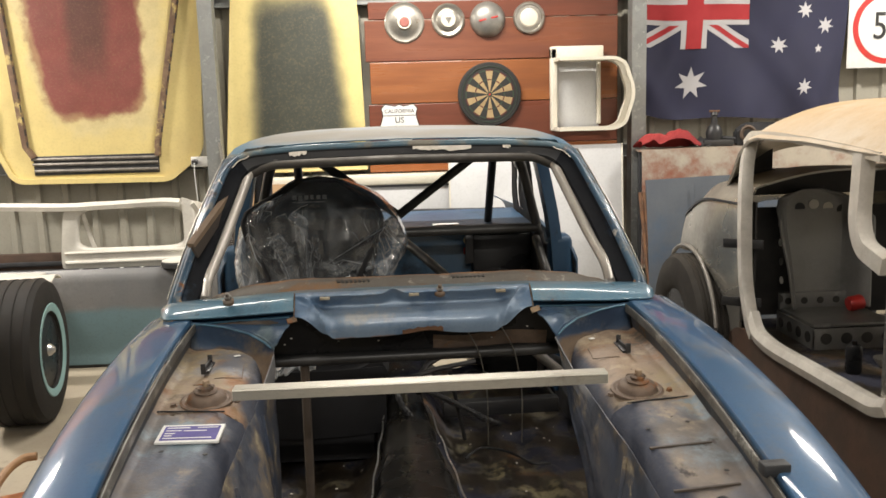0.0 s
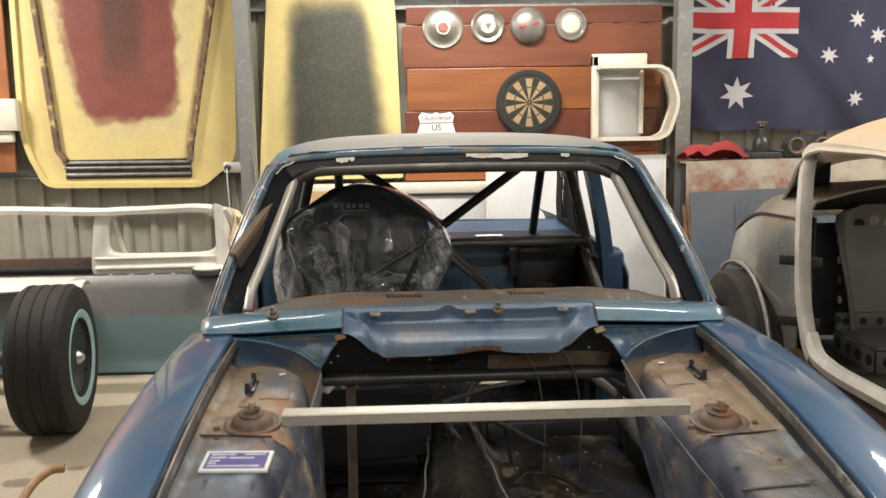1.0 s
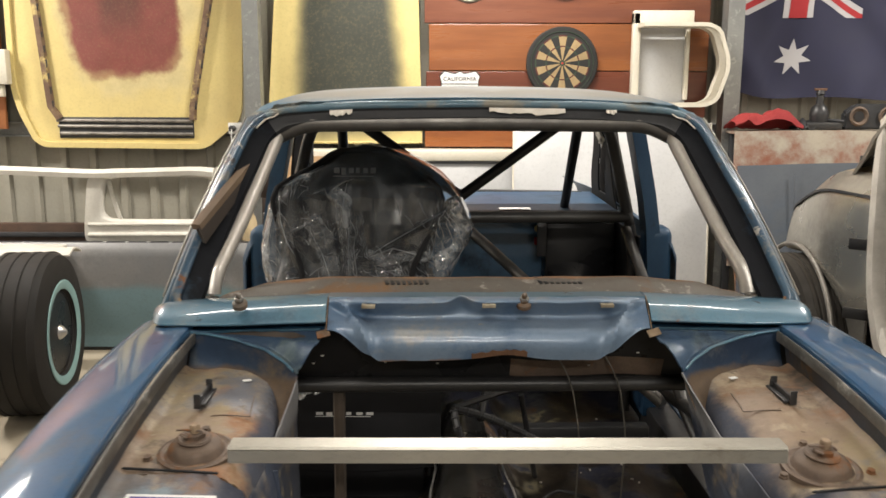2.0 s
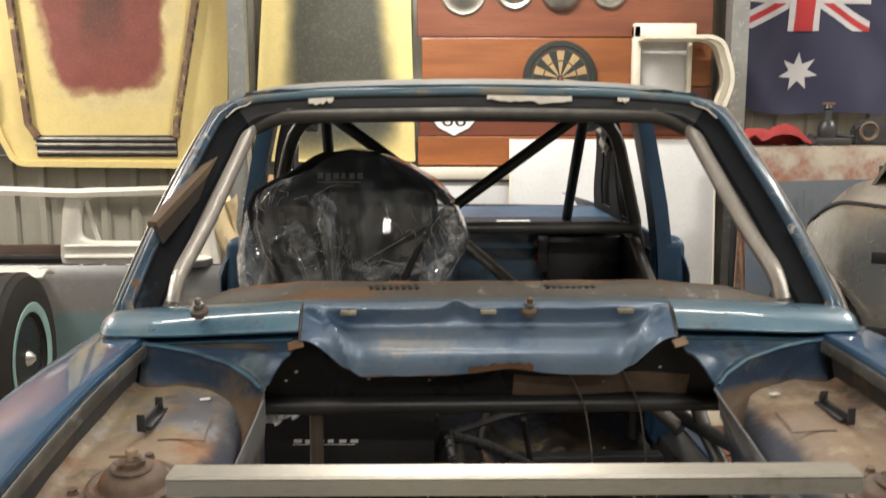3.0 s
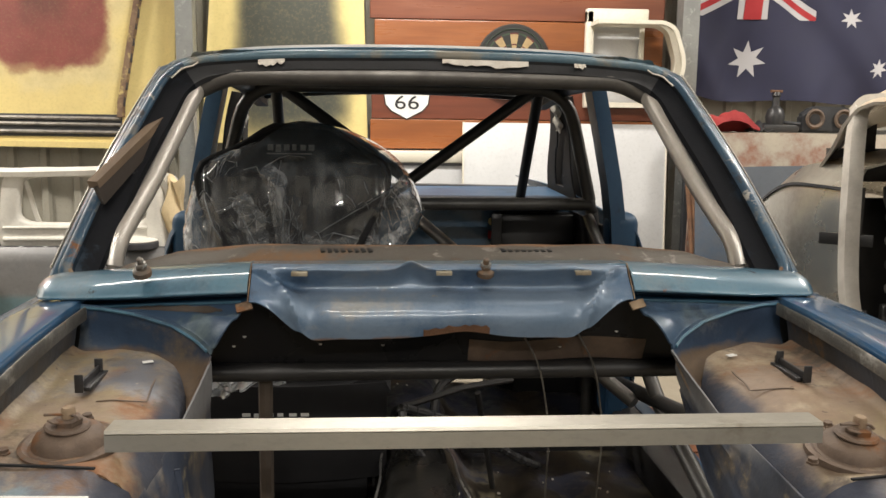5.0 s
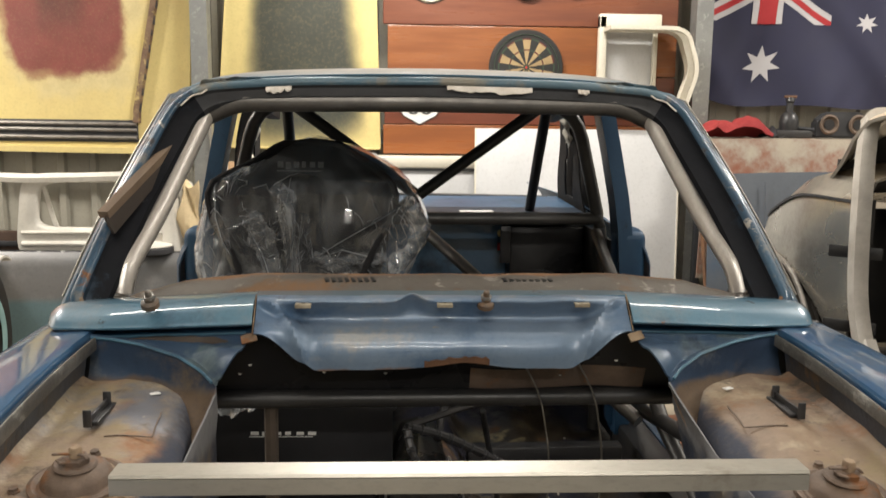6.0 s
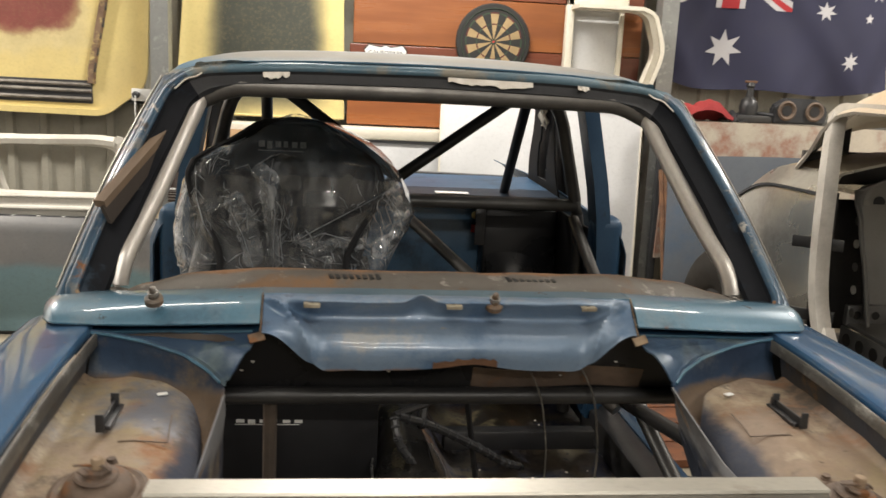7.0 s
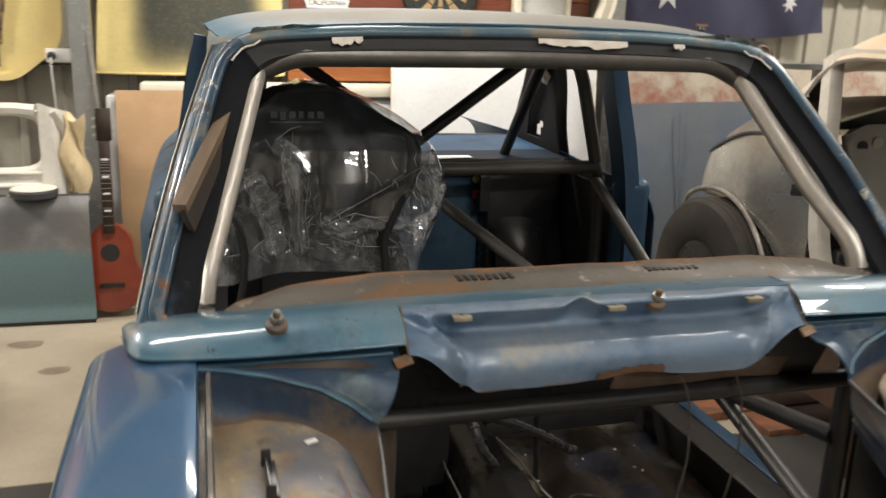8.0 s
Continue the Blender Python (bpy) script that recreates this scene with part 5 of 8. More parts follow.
part("bulkhead_panel", box(0.345, 0.62, 1.63, 1.725, 0.40, 1.025, 0.012), M_BLACK_GLOSS, bulk, "black box panel on the bulkhead")


def arch_place(u, v):
    x = 0.36 + 0.26 * u
    return V((x, 1.70 - 0.20 * math.sin(math.pi * v) * math.sin(math.pi * min(u + 0.25, 1.0) * 0.9) ** 0.6, 0.42 + 0.50 * v))


part("wheel_arch", sheet(arch_place, 18, 24, 0.003), M_BLACK_GLOSS, car, "gloss black rounded inner wheel arch")
sw = part("switch_panel", joined(box(0.329, 0.344, 1.600, 1.718, 0.90, 1.02, 0.003), box(0.3085, 0.344, 1.598, 1.608, 0.895, 1.028, 0.002)), M_BLACK, bulk, "small black isolator switch panel")
part("switch_knob", lathe([(0.012, -0.012), (0.014, 0.0), (0.014, 0.010), (0.010, 0.014), (0.0, 0.014)], 14, Matrix.Translation((0.326, 1.692, 0.990)) @ Matrix.Rotation(radians(50), 4, "Z") @ Matrix.Rotation(radians(-90), 4, "Y")), M_YELLOW, sw, "yellow switch knob")
part("switch_knob", turned(box(-0.012, 0.012, -0.011, 0.011, -0.015, 0.015, 0.002), Matrix.Translation((0.325, 1.692, 0.940)) @ Matrix.Rotation(radians(45), 4, "Z")), M_RED, sw, "red switch knob")
# white strip painted for the light reflected off the shelf edge
part("shelf_label", box(0.165, 0.285, 1.612, 1.672, 1.0755, 1.077), M_WHITE, bulk)
part("rear_screen_lip", tube([(CX - 0.58, 2.17, 1.07), (CX, 2.22, 1.075), (CX + 0.58, 2.17, 1.07)], 0.014, 8, 0.2), M_BLACK, car)
part("tail_panel", sheet(lambda u, v: V((CX - 0.66 + 1.32 * u, 2.86 + 0.03 * v, 0.90 - 0.45 * v)), 8, 6, 0.004), M_BLUE, car)
part("boot_floor", box(-0.64, 0.64, 1.80, 2.86, 0.44, 0.46), M_BLACK_MATT, car)

# floor pan and tunnel
def pan(u, v):
    x, y = -0.66 + 1.32 * u, -0.05 + 1.80 * v
    hump = math.exp(-((x + 0.01) / 0.13) ** 4)
    h = lerp([(0, 0.10), (0.4, 0.14), (1, 0.17)], v)
    rib = 0.008 * math.sin(x * 42) * smooth(0.18, 0.24, abs(x)) * (1 - smooth(0.5, 0.56, abs(x)))
    return V((CX + x, y, 0.36 + h * hump + rib + wob(x, y, 0, 0.1, 0.006)))


floor_pan = part("floor_pan", sheet(pan, 70, 40, 0.004), M_FLOORPAN, car, "dirty oily floor pan with rust")


random.seed(4)
bits = []
for k in range(46):
    u, v = random.uniform(0.18, 0.95), random.uniform(0.05, 0.75)
    s = random.uniform(0.0015, 0.0045)
    p = pan(u, v)
    bits.append(turned(box(-s, s, -s * 0.6, s * 0.6, 0, 0.003), Matrix.Translation(p + V((0, 0, 0.003))) @ Matrix.Rotation(random.uniform(0, 3), 4, "Z")))
tagged(part("paint_flakes", joined(*bits), M_PRIMER, floor_pan, "loose paint flakes and swarf", smooth=0), kind="stuff")


def tunnel(u, v):
    y = -0.34 + 1.18 * v
    w = lerp([(0, 0.135), (0.27, 0.125), (0.5, 0.095), (1, 0.062)], v) + 0.004 * math.sin(v * 40)
    a = lerp([(0, -1.15), (0.22, -1.0), (0.5, 0.0), (0.78, 1.0), (1, 1.15)], u)
    z = lerp([(0, 0.36), (0.16, 0.50), (0.30, 0.585), (0.5, 0.60), (0.70, 0.585), (0.84, 0.50), (1, 0.36)], u)
    return V((CX - 0.012 + a * w, y, z))


part("tunnel_skin", sheet(tunnel, 24, 30, 0.003), M_TUNNEL, car, "black transmission tunnel cover")
for s in (-1, 1):
    part("cut_edge", tube([(CX - 0.012 + s * (0.136 - 0.008 * k + 0.006 * (k % 2)), -0.32 + 0.12 * k, 0.580 - 0.002 * k) for k in range(9)], 0.0028, 6, 0.03), M_BRIGHT, car, "bright ragged cut edge")
part("seat_mount", box(-0.60, -0.10, 0.95, 1.0, 0.40, 0.46, 0.006), M_BLACK, floor_pan)
part("seat_mount", box(0.14, 0.60, 0.95, 1.0, 0.40, 0.46, 0.006), M_BLACK, floor_pan)
part("loom_rod", tube([(-0.05, 0.50, 0.70), (0.10, 0.62, 0.705), (0.24, 0.70, 0.70)], 0.009, 8, 0.03), M_BLACK, floor_pan)
for pts in ([(-0.05, 0.50, 0.70), (0.04, 0.53, 0.665), (0.16, 0.58, 0.587), (0.26, 0.66, 0.50), (0.34, 0.80, 0.42)], [(-0.05, 0.50, 0.70), (-0.04, 0.47, 0.64), (0.02, 0.46, 0.56), (0.08, 0.52, 0.44)]):
    path = rounded(pts, 0.05)
    lm = part("loom", tube(path, 0.010, 8, 0), M_BLACK, floor_pan, "black taped wiring loom")
    for a, b in zip(path[::2], path[1::2]):
        for t in (0.2, 0.7):
            part("loom_tie", lathe([(0.0105, -0.003), (0.0125, 0), (0.0105, 0.003)], 8, Matrix.Translation(V(a).lerp(V(b), t)) @ (V(b) - V(a)).to_track_quat("Z", "Y").to_matrix().to_4x4(), False), M_FLANGE, lm)
part("loom_stay", tube([(0.14, 0.60, 0.70), (0.20, 0.72, 0.40)], 0.008, 8, 0), M_BLACK, floor_pan)
part("hose", tube([(0.18, 0.52, 0.41), (0.24, 0.60, 0.42), (0.34, 0.56, 0.41), (0.40, 0.44, 0.41), (0.46, 0.44, 0.41)], 0.005, 8, 0.06), M_BLACK, floor_pan)
part("handbrake", tube([(0.03, 0.62, 0.62), (0.05, 0.72, 0.68), (0.20, 0.80, 0.74)], 0.011, 8, 0.04), M_BLACK, floor_pan)
part("column_stay", tube([(-0.312, 0.115, 0.93), (-0.315, 0.13, 0.62), (-0.32, 0.14, 0.38)], 0.013, 8, 0), M_GRIME, car, "rusty brown upright stay")
for x, r in ((0.17, 0.0017), (0.27, 0.0019)):
    part("wire", tube([(x - 0.03, 0.06, 1.0), (x + 0.01, 0.05, 0.93), (x + 0.035, 0.07, 0.80), (x + 0.04, 0.12, 0.62)], r, 6, 0.05), M_RAIL, car, "thin grey hanging wire")
for s in (-1, 1):
    for y in (0.35, 1.0):
        st = thing("axle_stand", (CX + s * 0.69, y, 0), "grey steel axle stand under the sill", "axle stand", "axle stands")
        part("stand_base", lathe([(0.0, 0), (0.12, 0), (0.035, 0.22), (0.0, 0.22)], 4, Matrix.Translation((CX + s * 0.69, y, 0))), M_FLANGE, st, smooth=0)
        part("stand_post", lathe([(0.02, 0.2), (0.02, 0.31), (0.045, 0.315), (0.045, 0.33), (0.0, 0.33)], 12, Matrix.Translation((CX + s * 0.69, y, 0))), M_FLANGE, st)

# ---- roll cage ----
cage = thing("roll_cage", (0, 0, 0), "steel roll cage, bare front legs and dark tubes, inside the shell", "roll cage")
cage.rotation_euler.z = radians(1.5)
R = 0.0205
for s in (-1, 1):
    def P(x, y, z, s=s):
        return (CX + s * x, y, z)
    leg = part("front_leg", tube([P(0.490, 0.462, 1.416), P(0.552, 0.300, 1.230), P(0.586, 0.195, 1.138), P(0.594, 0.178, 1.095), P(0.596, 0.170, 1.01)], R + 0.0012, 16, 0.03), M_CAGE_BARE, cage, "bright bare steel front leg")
    # the same tube carried on below the dash, in black
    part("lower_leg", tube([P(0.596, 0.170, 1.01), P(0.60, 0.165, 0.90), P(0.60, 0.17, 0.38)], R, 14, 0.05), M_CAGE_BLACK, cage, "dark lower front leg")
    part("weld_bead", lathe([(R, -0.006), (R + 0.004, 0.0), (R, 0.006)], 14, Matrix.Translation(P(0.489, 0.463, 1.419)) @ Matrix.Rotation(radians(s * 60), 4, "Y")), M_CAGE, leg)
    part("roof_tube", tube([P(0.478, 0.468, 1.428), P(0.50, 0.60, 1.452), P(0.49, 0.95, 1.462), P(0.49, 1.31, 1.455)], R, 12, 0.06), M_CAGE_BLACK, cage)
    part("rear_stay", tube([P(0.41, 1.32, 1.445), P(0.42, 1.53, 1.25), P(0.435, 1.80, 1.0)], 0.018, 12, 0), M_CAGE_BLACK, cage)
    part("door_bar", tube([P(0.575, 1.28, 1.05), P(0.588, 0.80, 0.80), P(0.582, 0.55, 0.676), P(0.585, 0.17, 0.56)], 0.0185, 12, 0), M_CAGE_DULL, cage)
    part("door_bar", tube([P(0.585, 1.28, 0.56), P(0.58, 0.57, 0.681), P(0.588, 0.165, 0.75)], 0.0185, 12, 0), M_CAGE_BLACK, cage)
part("header_tube", tube([(CX - 0.492, 0.474, 1.415), (CX - 0.42, 0.466, 1.448), (CX, 0.455, 1.452), (CX + 0.42, 0.466, 1.448), (CX + 0.492, 0.474, 1.415)], 0.0215, 16, 0.07), M_CAGE, cage, "dark raw steel header tube")
part("main_hoop", tube([(CX - 0.60, 1.31, 0.38), (CX - 0.61, 1.31, 1.0), (CX - 0.50, 1.31, 1.455), (CX + 0.50, 1.31, 1.455), (CX + 0.61, 1.31, 1.0), (CX + 0.60, 1.31, 0.38)], R, 14, 0.11), M_CAGE_DULL, cage)
part("harness_bar", tube([(CX - 0.59, 1.31, 1.092), (CX + 0.59, 1.31, 1.092)], R, 12, 0), M_CAGE_DULL, cage)
part("hoop_diagonal", tube([(CX + 0.385, 1.315, 1.445), (CX - 0.58, 1.315, 0.74)], 0.0185, 12, 0), M_CAGE_BLACK, cage)
part("hoop_diagonal", tube([(CX - 0.385, 1.315, 1.445), (CX, 1.315, 1.165)], 0.0185, 12, 0), M_CAGE_BLACK, cage)
part("seat_stay", tube([(CX + 0.0, 1.42, 1.06), (CX + 0.10, 1.30, 0.985), (CX + 0.245, 1.10, 0.875), (CX + 0.42, 0.86, 0.74), (CX + 0.56, 0.68, 0.64)], 0.0185, 12, 0.03), M_CAGE, cage)

# ---- strut brace bar laid across the bay ----
bar = thing("aluminium_bar", (0.0, -0.485, 1.0), "aged aluminium angle bar laid across the strut tops", "bar")
L0, L1, L2 = V((-0.398, -0.489, 1.007)), V((0.0, -0.489, 1.008)), V((0.407, -0.487, 1.009))
part("top_flange", sweep([p + V((0, 0, 0.0145)) for p in (L0, L1, L2)], [(-0.018, -0.0025), (0.016, -0.0025), (0.018, -0.001), (0.016, 0.0025), (-0.018, 0.0025)]), M_ALU, bar, smooth=20)
part("front_web", sweep([p + V((0, -0.0165, 0.0025)) for p in (L0, L1, L2)], rect(0.003, 0.019)), M_ALU, bar, "scuffed front face", smooth=20)
part("back_web", sweep([p + V((0, 0.0165, 0.0025)) for p in (L0, L1, L2)], rect(0.003, 0.019)), M_ALU, bar, smooth=20)
part("end_cap", box(L2.x - 0.006, L2.x + 0.001, L2.y - 0.0145, L2.y + 0.0145, L2.z - 0.006, L2.z + 0.0115, 0.001), M_RUST, bar, "rusty brown bar end")

# ---- racing seat and its bag ----
seat = thing("racing_seat", (-0.36, 1.05, 0.42), "black cloth bucket racing seat still in its clear plastic bag", "seat")
SX = -0.354
SEAT_HALF = [(0.50, 0.235), (0.75, 0.205), (0.90, 0.172), (0.99, 0.166), (1.06, 0.200), (1.13, 0.244), (1.20, 0.258), (1.235, 0.246), (1.255, 0.215), (1.268, 0.185), (1.29, 0.150), (1.323, 0.102), (1.338, 0.068), (1.346, 0.030), (1.348, 0.006)]
SEAT_EDGE = [(0.50, 0.74), (0.75, 0.80), (0.90, 0.86), (1.0, 0.895), (1.10, 0.918), (1.20, 0.932), (1.235, 0.955), (1.255, 1.02), (1.268, 1.09), (1.29, 1.135), (1.348, 1.155)]


def back_y(z):
    return 0.985 + 0.205 * (z - 0.5)


def back_front(u, v):
    """The backrest: flat in the middle, its wings curling forward to a rolled edge."""
    z = lerp([(0, 0.52), (0.6, 1.13), (0.8, 1.25), (1.0, 1.348)], v)
    s = -1 + 2 * u
    half, edge, mid = lerp(SEAT_HALF, z), lerp(SEAT_EDGE, z), back_y(z)
    a = abs(s)
    x = half * math.sin(min(1.0, a) * math.pi / 2) ** 0.9 if a < 1 else half
    y = mid + (edge - mid) * smooth(0.35, 1.0, a) ** 1.15 - 0.012 * math.exp(-(a / 0.3) ** 2)
    return V((SX + math.copysign(x, s), y, z))


part("backrest", slab(back_front, 48, 60, (0, 0.04, 0)), M_SEAT, seat, "black cloth backrest with forward shoulder wings")
part("edge_roll", sweep([back_front(0, v) for v in np.linspace(0, 0.97, 40)] + [back_front(1, v) for v in np.linspace(0.97, 0, 40)], circle(0.009, 8), up=(0, -1, 0.2)), M_SEAT, seat, "padded rolled edge of the backrest")
part("shell", slab(lambda u, v: back_front(u, v * 0.97) + V((0, 0.042, 0)), 24, 30, (0, 0.006, 0)), M_SEAT_SHELL, seat)
part("centre_pad", sheet(lambda u, v: V((SX - 0.12 + 0.24 * u, back_y(0.60 + 0.36 * v) - 0.030 - 0.018 * math.sin(math.pi * u) - 0.008 * math.sin(math.pi * v * 2), 0.60 + 0.36 * v)), 12, 24, 0.02), M_SEAT, seat, "black cloth centre pad")
for s in (-1, 1):
    def lobe(u, v, s=s):
        a, b = 2 * math.pi * u, math.pi * v
        r = math.sin(b) ** 0.6
        return V((SX + s * (0.196 + 0.020 * math.cos(b)) + 0.040 * math.cos(a) * r, 1.0 + 0.035 * math.sin(a) * r - 0.01 * math.cos(b), 1.085 + 0.150 * math.cos(b)))
    part("shoulder_bolster", sheet(lobe, 18, 16), M_SEAT, seat, "padded black shoulder bolster", 60)
    part("side_wing", sheet(lambda u, v, s=s: V((SX + s * (0.225 + 0.015 * math.sin(math.pi * v)), 1.02 - 0.40 * v + 0.06 * u * (1 - v), 0.97 - 0.30 * smooth(0, 1, v) - (0.97 - 0.30 * smooth(0, 1, v) - 0.53) * u)), 8, 14, 0.03), M_SEAT, seat, "black cloth hip wing")
part("cushion", sheet(lambda u, v: V((SX - 0.235 + 0.47 * u, 0.60 + 0.40 * v - 0.03 * math.sin(math.pi * u), 0.71 - 0.07 * v + 0.05 * abs(2 * u - 1) ** 3)), 18, 10, 0.06), M_SEAT, seat)
part("front_bolster", sheet(lambda u, v: V((SX - 0.25 + 0.50 * u, 0.60 - 0.035 * math.sin(math.pi * u) - 0.02 * math.sin(math.pi * v), 0.73 - 0.22 * v)), 18, 8, 0.03), M_SEAT, seat, "smooth black front roll of the seat")
part("base_box", box(SX - 0.25, SX + 0.21, 0.585, 1.0, 0.40, 0.53, 0.006), M_SEAT, seat)
part("base_edge", box(SX - 0.22, SX + 0.205, 0.578, 0.584, 0.508, 0.512), M_BRIGHT, seat)
part("bag_tail", sheet(lambda u, v: V((SX - 0.20 + 0.23 * u, 0.50 - 0.03 * v + 0.02 * math.sin(9 * u) + 0.035 * noise.noise(V((u * 9, v * 5, 1))) + 0.012 * noise.noise(V((u * 26, v * 13, 4))), 0.812 - 0.080 * v * (1 - 0.45 * u) + 0.008 * math.sin(12 * u))), 60, 26), M_FILM_CREASE, seat, "loose end of clear bag", smooth=25)
for x in (-0.55, -0.10):
    part("side_bracket", box(x - 0.004 - 0.03, x + 0.004 - 0.03, 0.62, 1.05, 0.42, 0.55, 0.002), M_BLACK, seat)


def emblem(x, y, z, w, h, material, lean, label):
    """A maker's emblem as plain bars, with a line below."""
    out = []
    n = 6
    for k in range(n):
        a = x - w / 2 + w * (k + 0.1) / n
        out.append(box(a, a + w / n * (0.70, 0.62, 0.66, 0.5, 0.64, 0.7)[k], y, y + 0.002, z - h * (0.14, 0.30, 0.14, 0.14, 0.14, 0.14)[k], z + h * (0.40, 0.36, 0.38, 0.40, 0.36, 0.38)[k]))
    out.append(box(x - w / 2, x + w * 0.42, y, y + 0.002, z - h * 0.5, z - h * 0.41))
    bm = joined(*out)
    bm.transform(Matrix.Translation((x, y, z)) @ Matrix.Rotation(lean, 4, "X") @ Matrix.Translation((-x, -y, -z)))
    return part("emblem", bm, material, seat, label, smooth=0)


emblem(SX - 0.022, back_y(1.270) - 0.052, 1.270, 0.140, 0.032, M_THREAD, -0.20, "grey embroidered emblem bars")
emblem(SX + 0.003, 0.500, 0.681, 0.160, 0.014, M_WHITE, 0.0, "white printed emblem bars")

bag = thing("plastic_bag", (SX, 0.8, 1.08), "crumpled clear plastic bag drawn over the seat back", "plastic bag")
BAG_LEFT = [(0.90, -0.640), (0.97, -0.655), (1.03, -0.664), (1.10, -0.658), (1.17, -0.640), (1.22, -0.618), (1.25, -0.594), (1.266, -0.560), (1.276, -0.510), (1.29, -0.480), (1.312, -0.452), (1.335, -0.410), (1.352, -0.362)]
BAG_RIGHT = [(0.90, -0.085), (0.95, -0.07), (1.0, -0.045), (1.05, -0.012), (1.10, 0.004), (1.15, -0.012), (1.20, -0.036), (1.235, -0.062), (1.262, -0.095), (1.282, -0.128), (1.30, -0.168), (1.318, -0.21), (1.335, -0.255), (1.352, -0.345)]
CREASES = [  # across and height of both ends, width, height of the ridge
    ((-0.335, 1.015), (-0.085, 1.165), 0.007, 0.016), ((-0.43, 1.235), (-0.385, 1.255), 0.012, 0.010), ((-0.385, 1.255), (-0.34, 1.248), 0.006, 0.010),
    ((-0.455, 1.215), (-0.39, 1.155), 0.010, 0.014), ((-0.39, 1.155), (-0.385, 0.95), 0.012, 0.020), ((-0.355, 1.13), (-0.365, 0.94), 0.010, 0.014),
    ((-0.60, 1.22), (-0.56, 1.06), 0.010, 0.016), ((-0.56, 1.06), (-0.50, 0.96), 0.010, 0.016), ((-0.545, 1.10), (-0.47, 1.14), 0.006, 0.012),
    ((-0.50, 1.215), (-0.45, 1.205), 0.008, 0.012), ((-0.495, 1.235), (-0.455, 1.20), 0.008, 0.010), ((-0.30, 0.98), (-0.10, 1.03), 0.008, 0.012),
    ((-0.14, 1.12), (-0.03, 1.02), 0.010, 0.012), ((-0.11, 1.06), (-0.02, 1.10), 0.008, 0.012), ((-0.28, 1.02), (-0.17, 0.995), 0.008, 0.014)]
random.seed(11)
for k in range(150):
    x, z, a = random.uniform(-0.655, -0.01), random.uniform(0.92, 1.25), random.uniform(0, math.pi)
    n = random.uniform(0.010, 0.035)
    CREASES.append(((x, z), (x + n * math.cos(a), z + n * math.sin(a)), random.uniform(0.0025, 0.0055), random.uniform(-0.006, 0.006)))
DIPS = [(V((math.cos(k * 2.4), 0, math.sin(k * 2.4 + 0.5 * math.sin(k)))), 7.0 + 5.3 * (k % 4), 0.37 * k, 1.0 / (1 + 0.55 * (k % 4))) for k in range(10)]


def crumple(p):
    """Straight sharp creases crossing one another, bent a little by a slow drift."""
    w = V((noise.noise(p * 6), 0, noise.noise(p * 6 + V((7, 1, 3))))) * 0.05
    h = 0.0
    for d, f, ph, a in DIPS:
        t = (p + w).dot(d) * f + ph + 0.8 * noise.noise(p * 4 + V((ph * 9, 0, 0)))
        h += a * (abs(2 * (t - math.floor(t)) - 1) - 0.5)
    return h


def film_depth(x, z):
    """Depth of the film's front: taut from the head to the wings, falling back to the rim."""
    mid = lerp([(0.90, 0.955), (1.0, 0.985), (1.06, 0.970), (1.12, 0.968), (1.16, 0.9775), (1.20, 0.988), (1.225, 1.000), (1.25, 1.025), (1.30, 1.085), (1.352, 1.138)], z)
    wing = lerp([(0.90, 0.86), (1.0, 0.885), (1.12, 0.905), (1.20, 0.915), (1.24, 0.945), (1.26, 1.02), (1.30, 1.10), (1.352, 1.14)], z)
    lo, hi = lerp(BAG_LEFT, z), lerp(BAG_RIGHT, z)
    dx = x - SX
    out = (lo if dx < 0 else hi) - SX
    inner = min(0.235, 0.8 * abs(out))
    a = abs(dx)
    if a < inner:
        y = mid + (wing - mid) * smooth(0.25 if dx < 0 else 0.55, 1.0, a / inner) + 1.5 * ((dx - 0.10) ** 2 - 0.01) * (dx > 0)
    else:
        e = min(1.0, (a - inner) / max(1e-4, abs(out) - inner))
        y = wing + 0.15 * (1 - math.sqrt(max(0.0, 1 - e * e)))
    return y


def taut(x, z):
    """1 where the film is loose and crumpled, 0 where it is stretched over head and middle."""
    loose = max(smooth(-0.55, -0.61, x) * smooth(1.27, 1.24, z), math.exp(-((x + 0.415) / 0.065) ** 4) * smooth(1.16, 1.08, z), smooth(-0.15, -0.08, x) * smooth(1.22, 1.14, z), smooth(1.01, 0.95, z), 0.22 * smooth(-0.36, -0.42, x) * smooth(1.24, 1.14, z))
    clear = math.exp(-((x + 0.27) / 0.10) ** 4 - ((z - 1.14) / 0.10) ** 4)
    window = math.exp(-((x + 0.20) / 0.07) ** 4 - ((z - 1.00) / 0.06) ** 4)
    return max(0.012, loose * (1 - 0.96 * clear) * (1 - 0.6 * window))


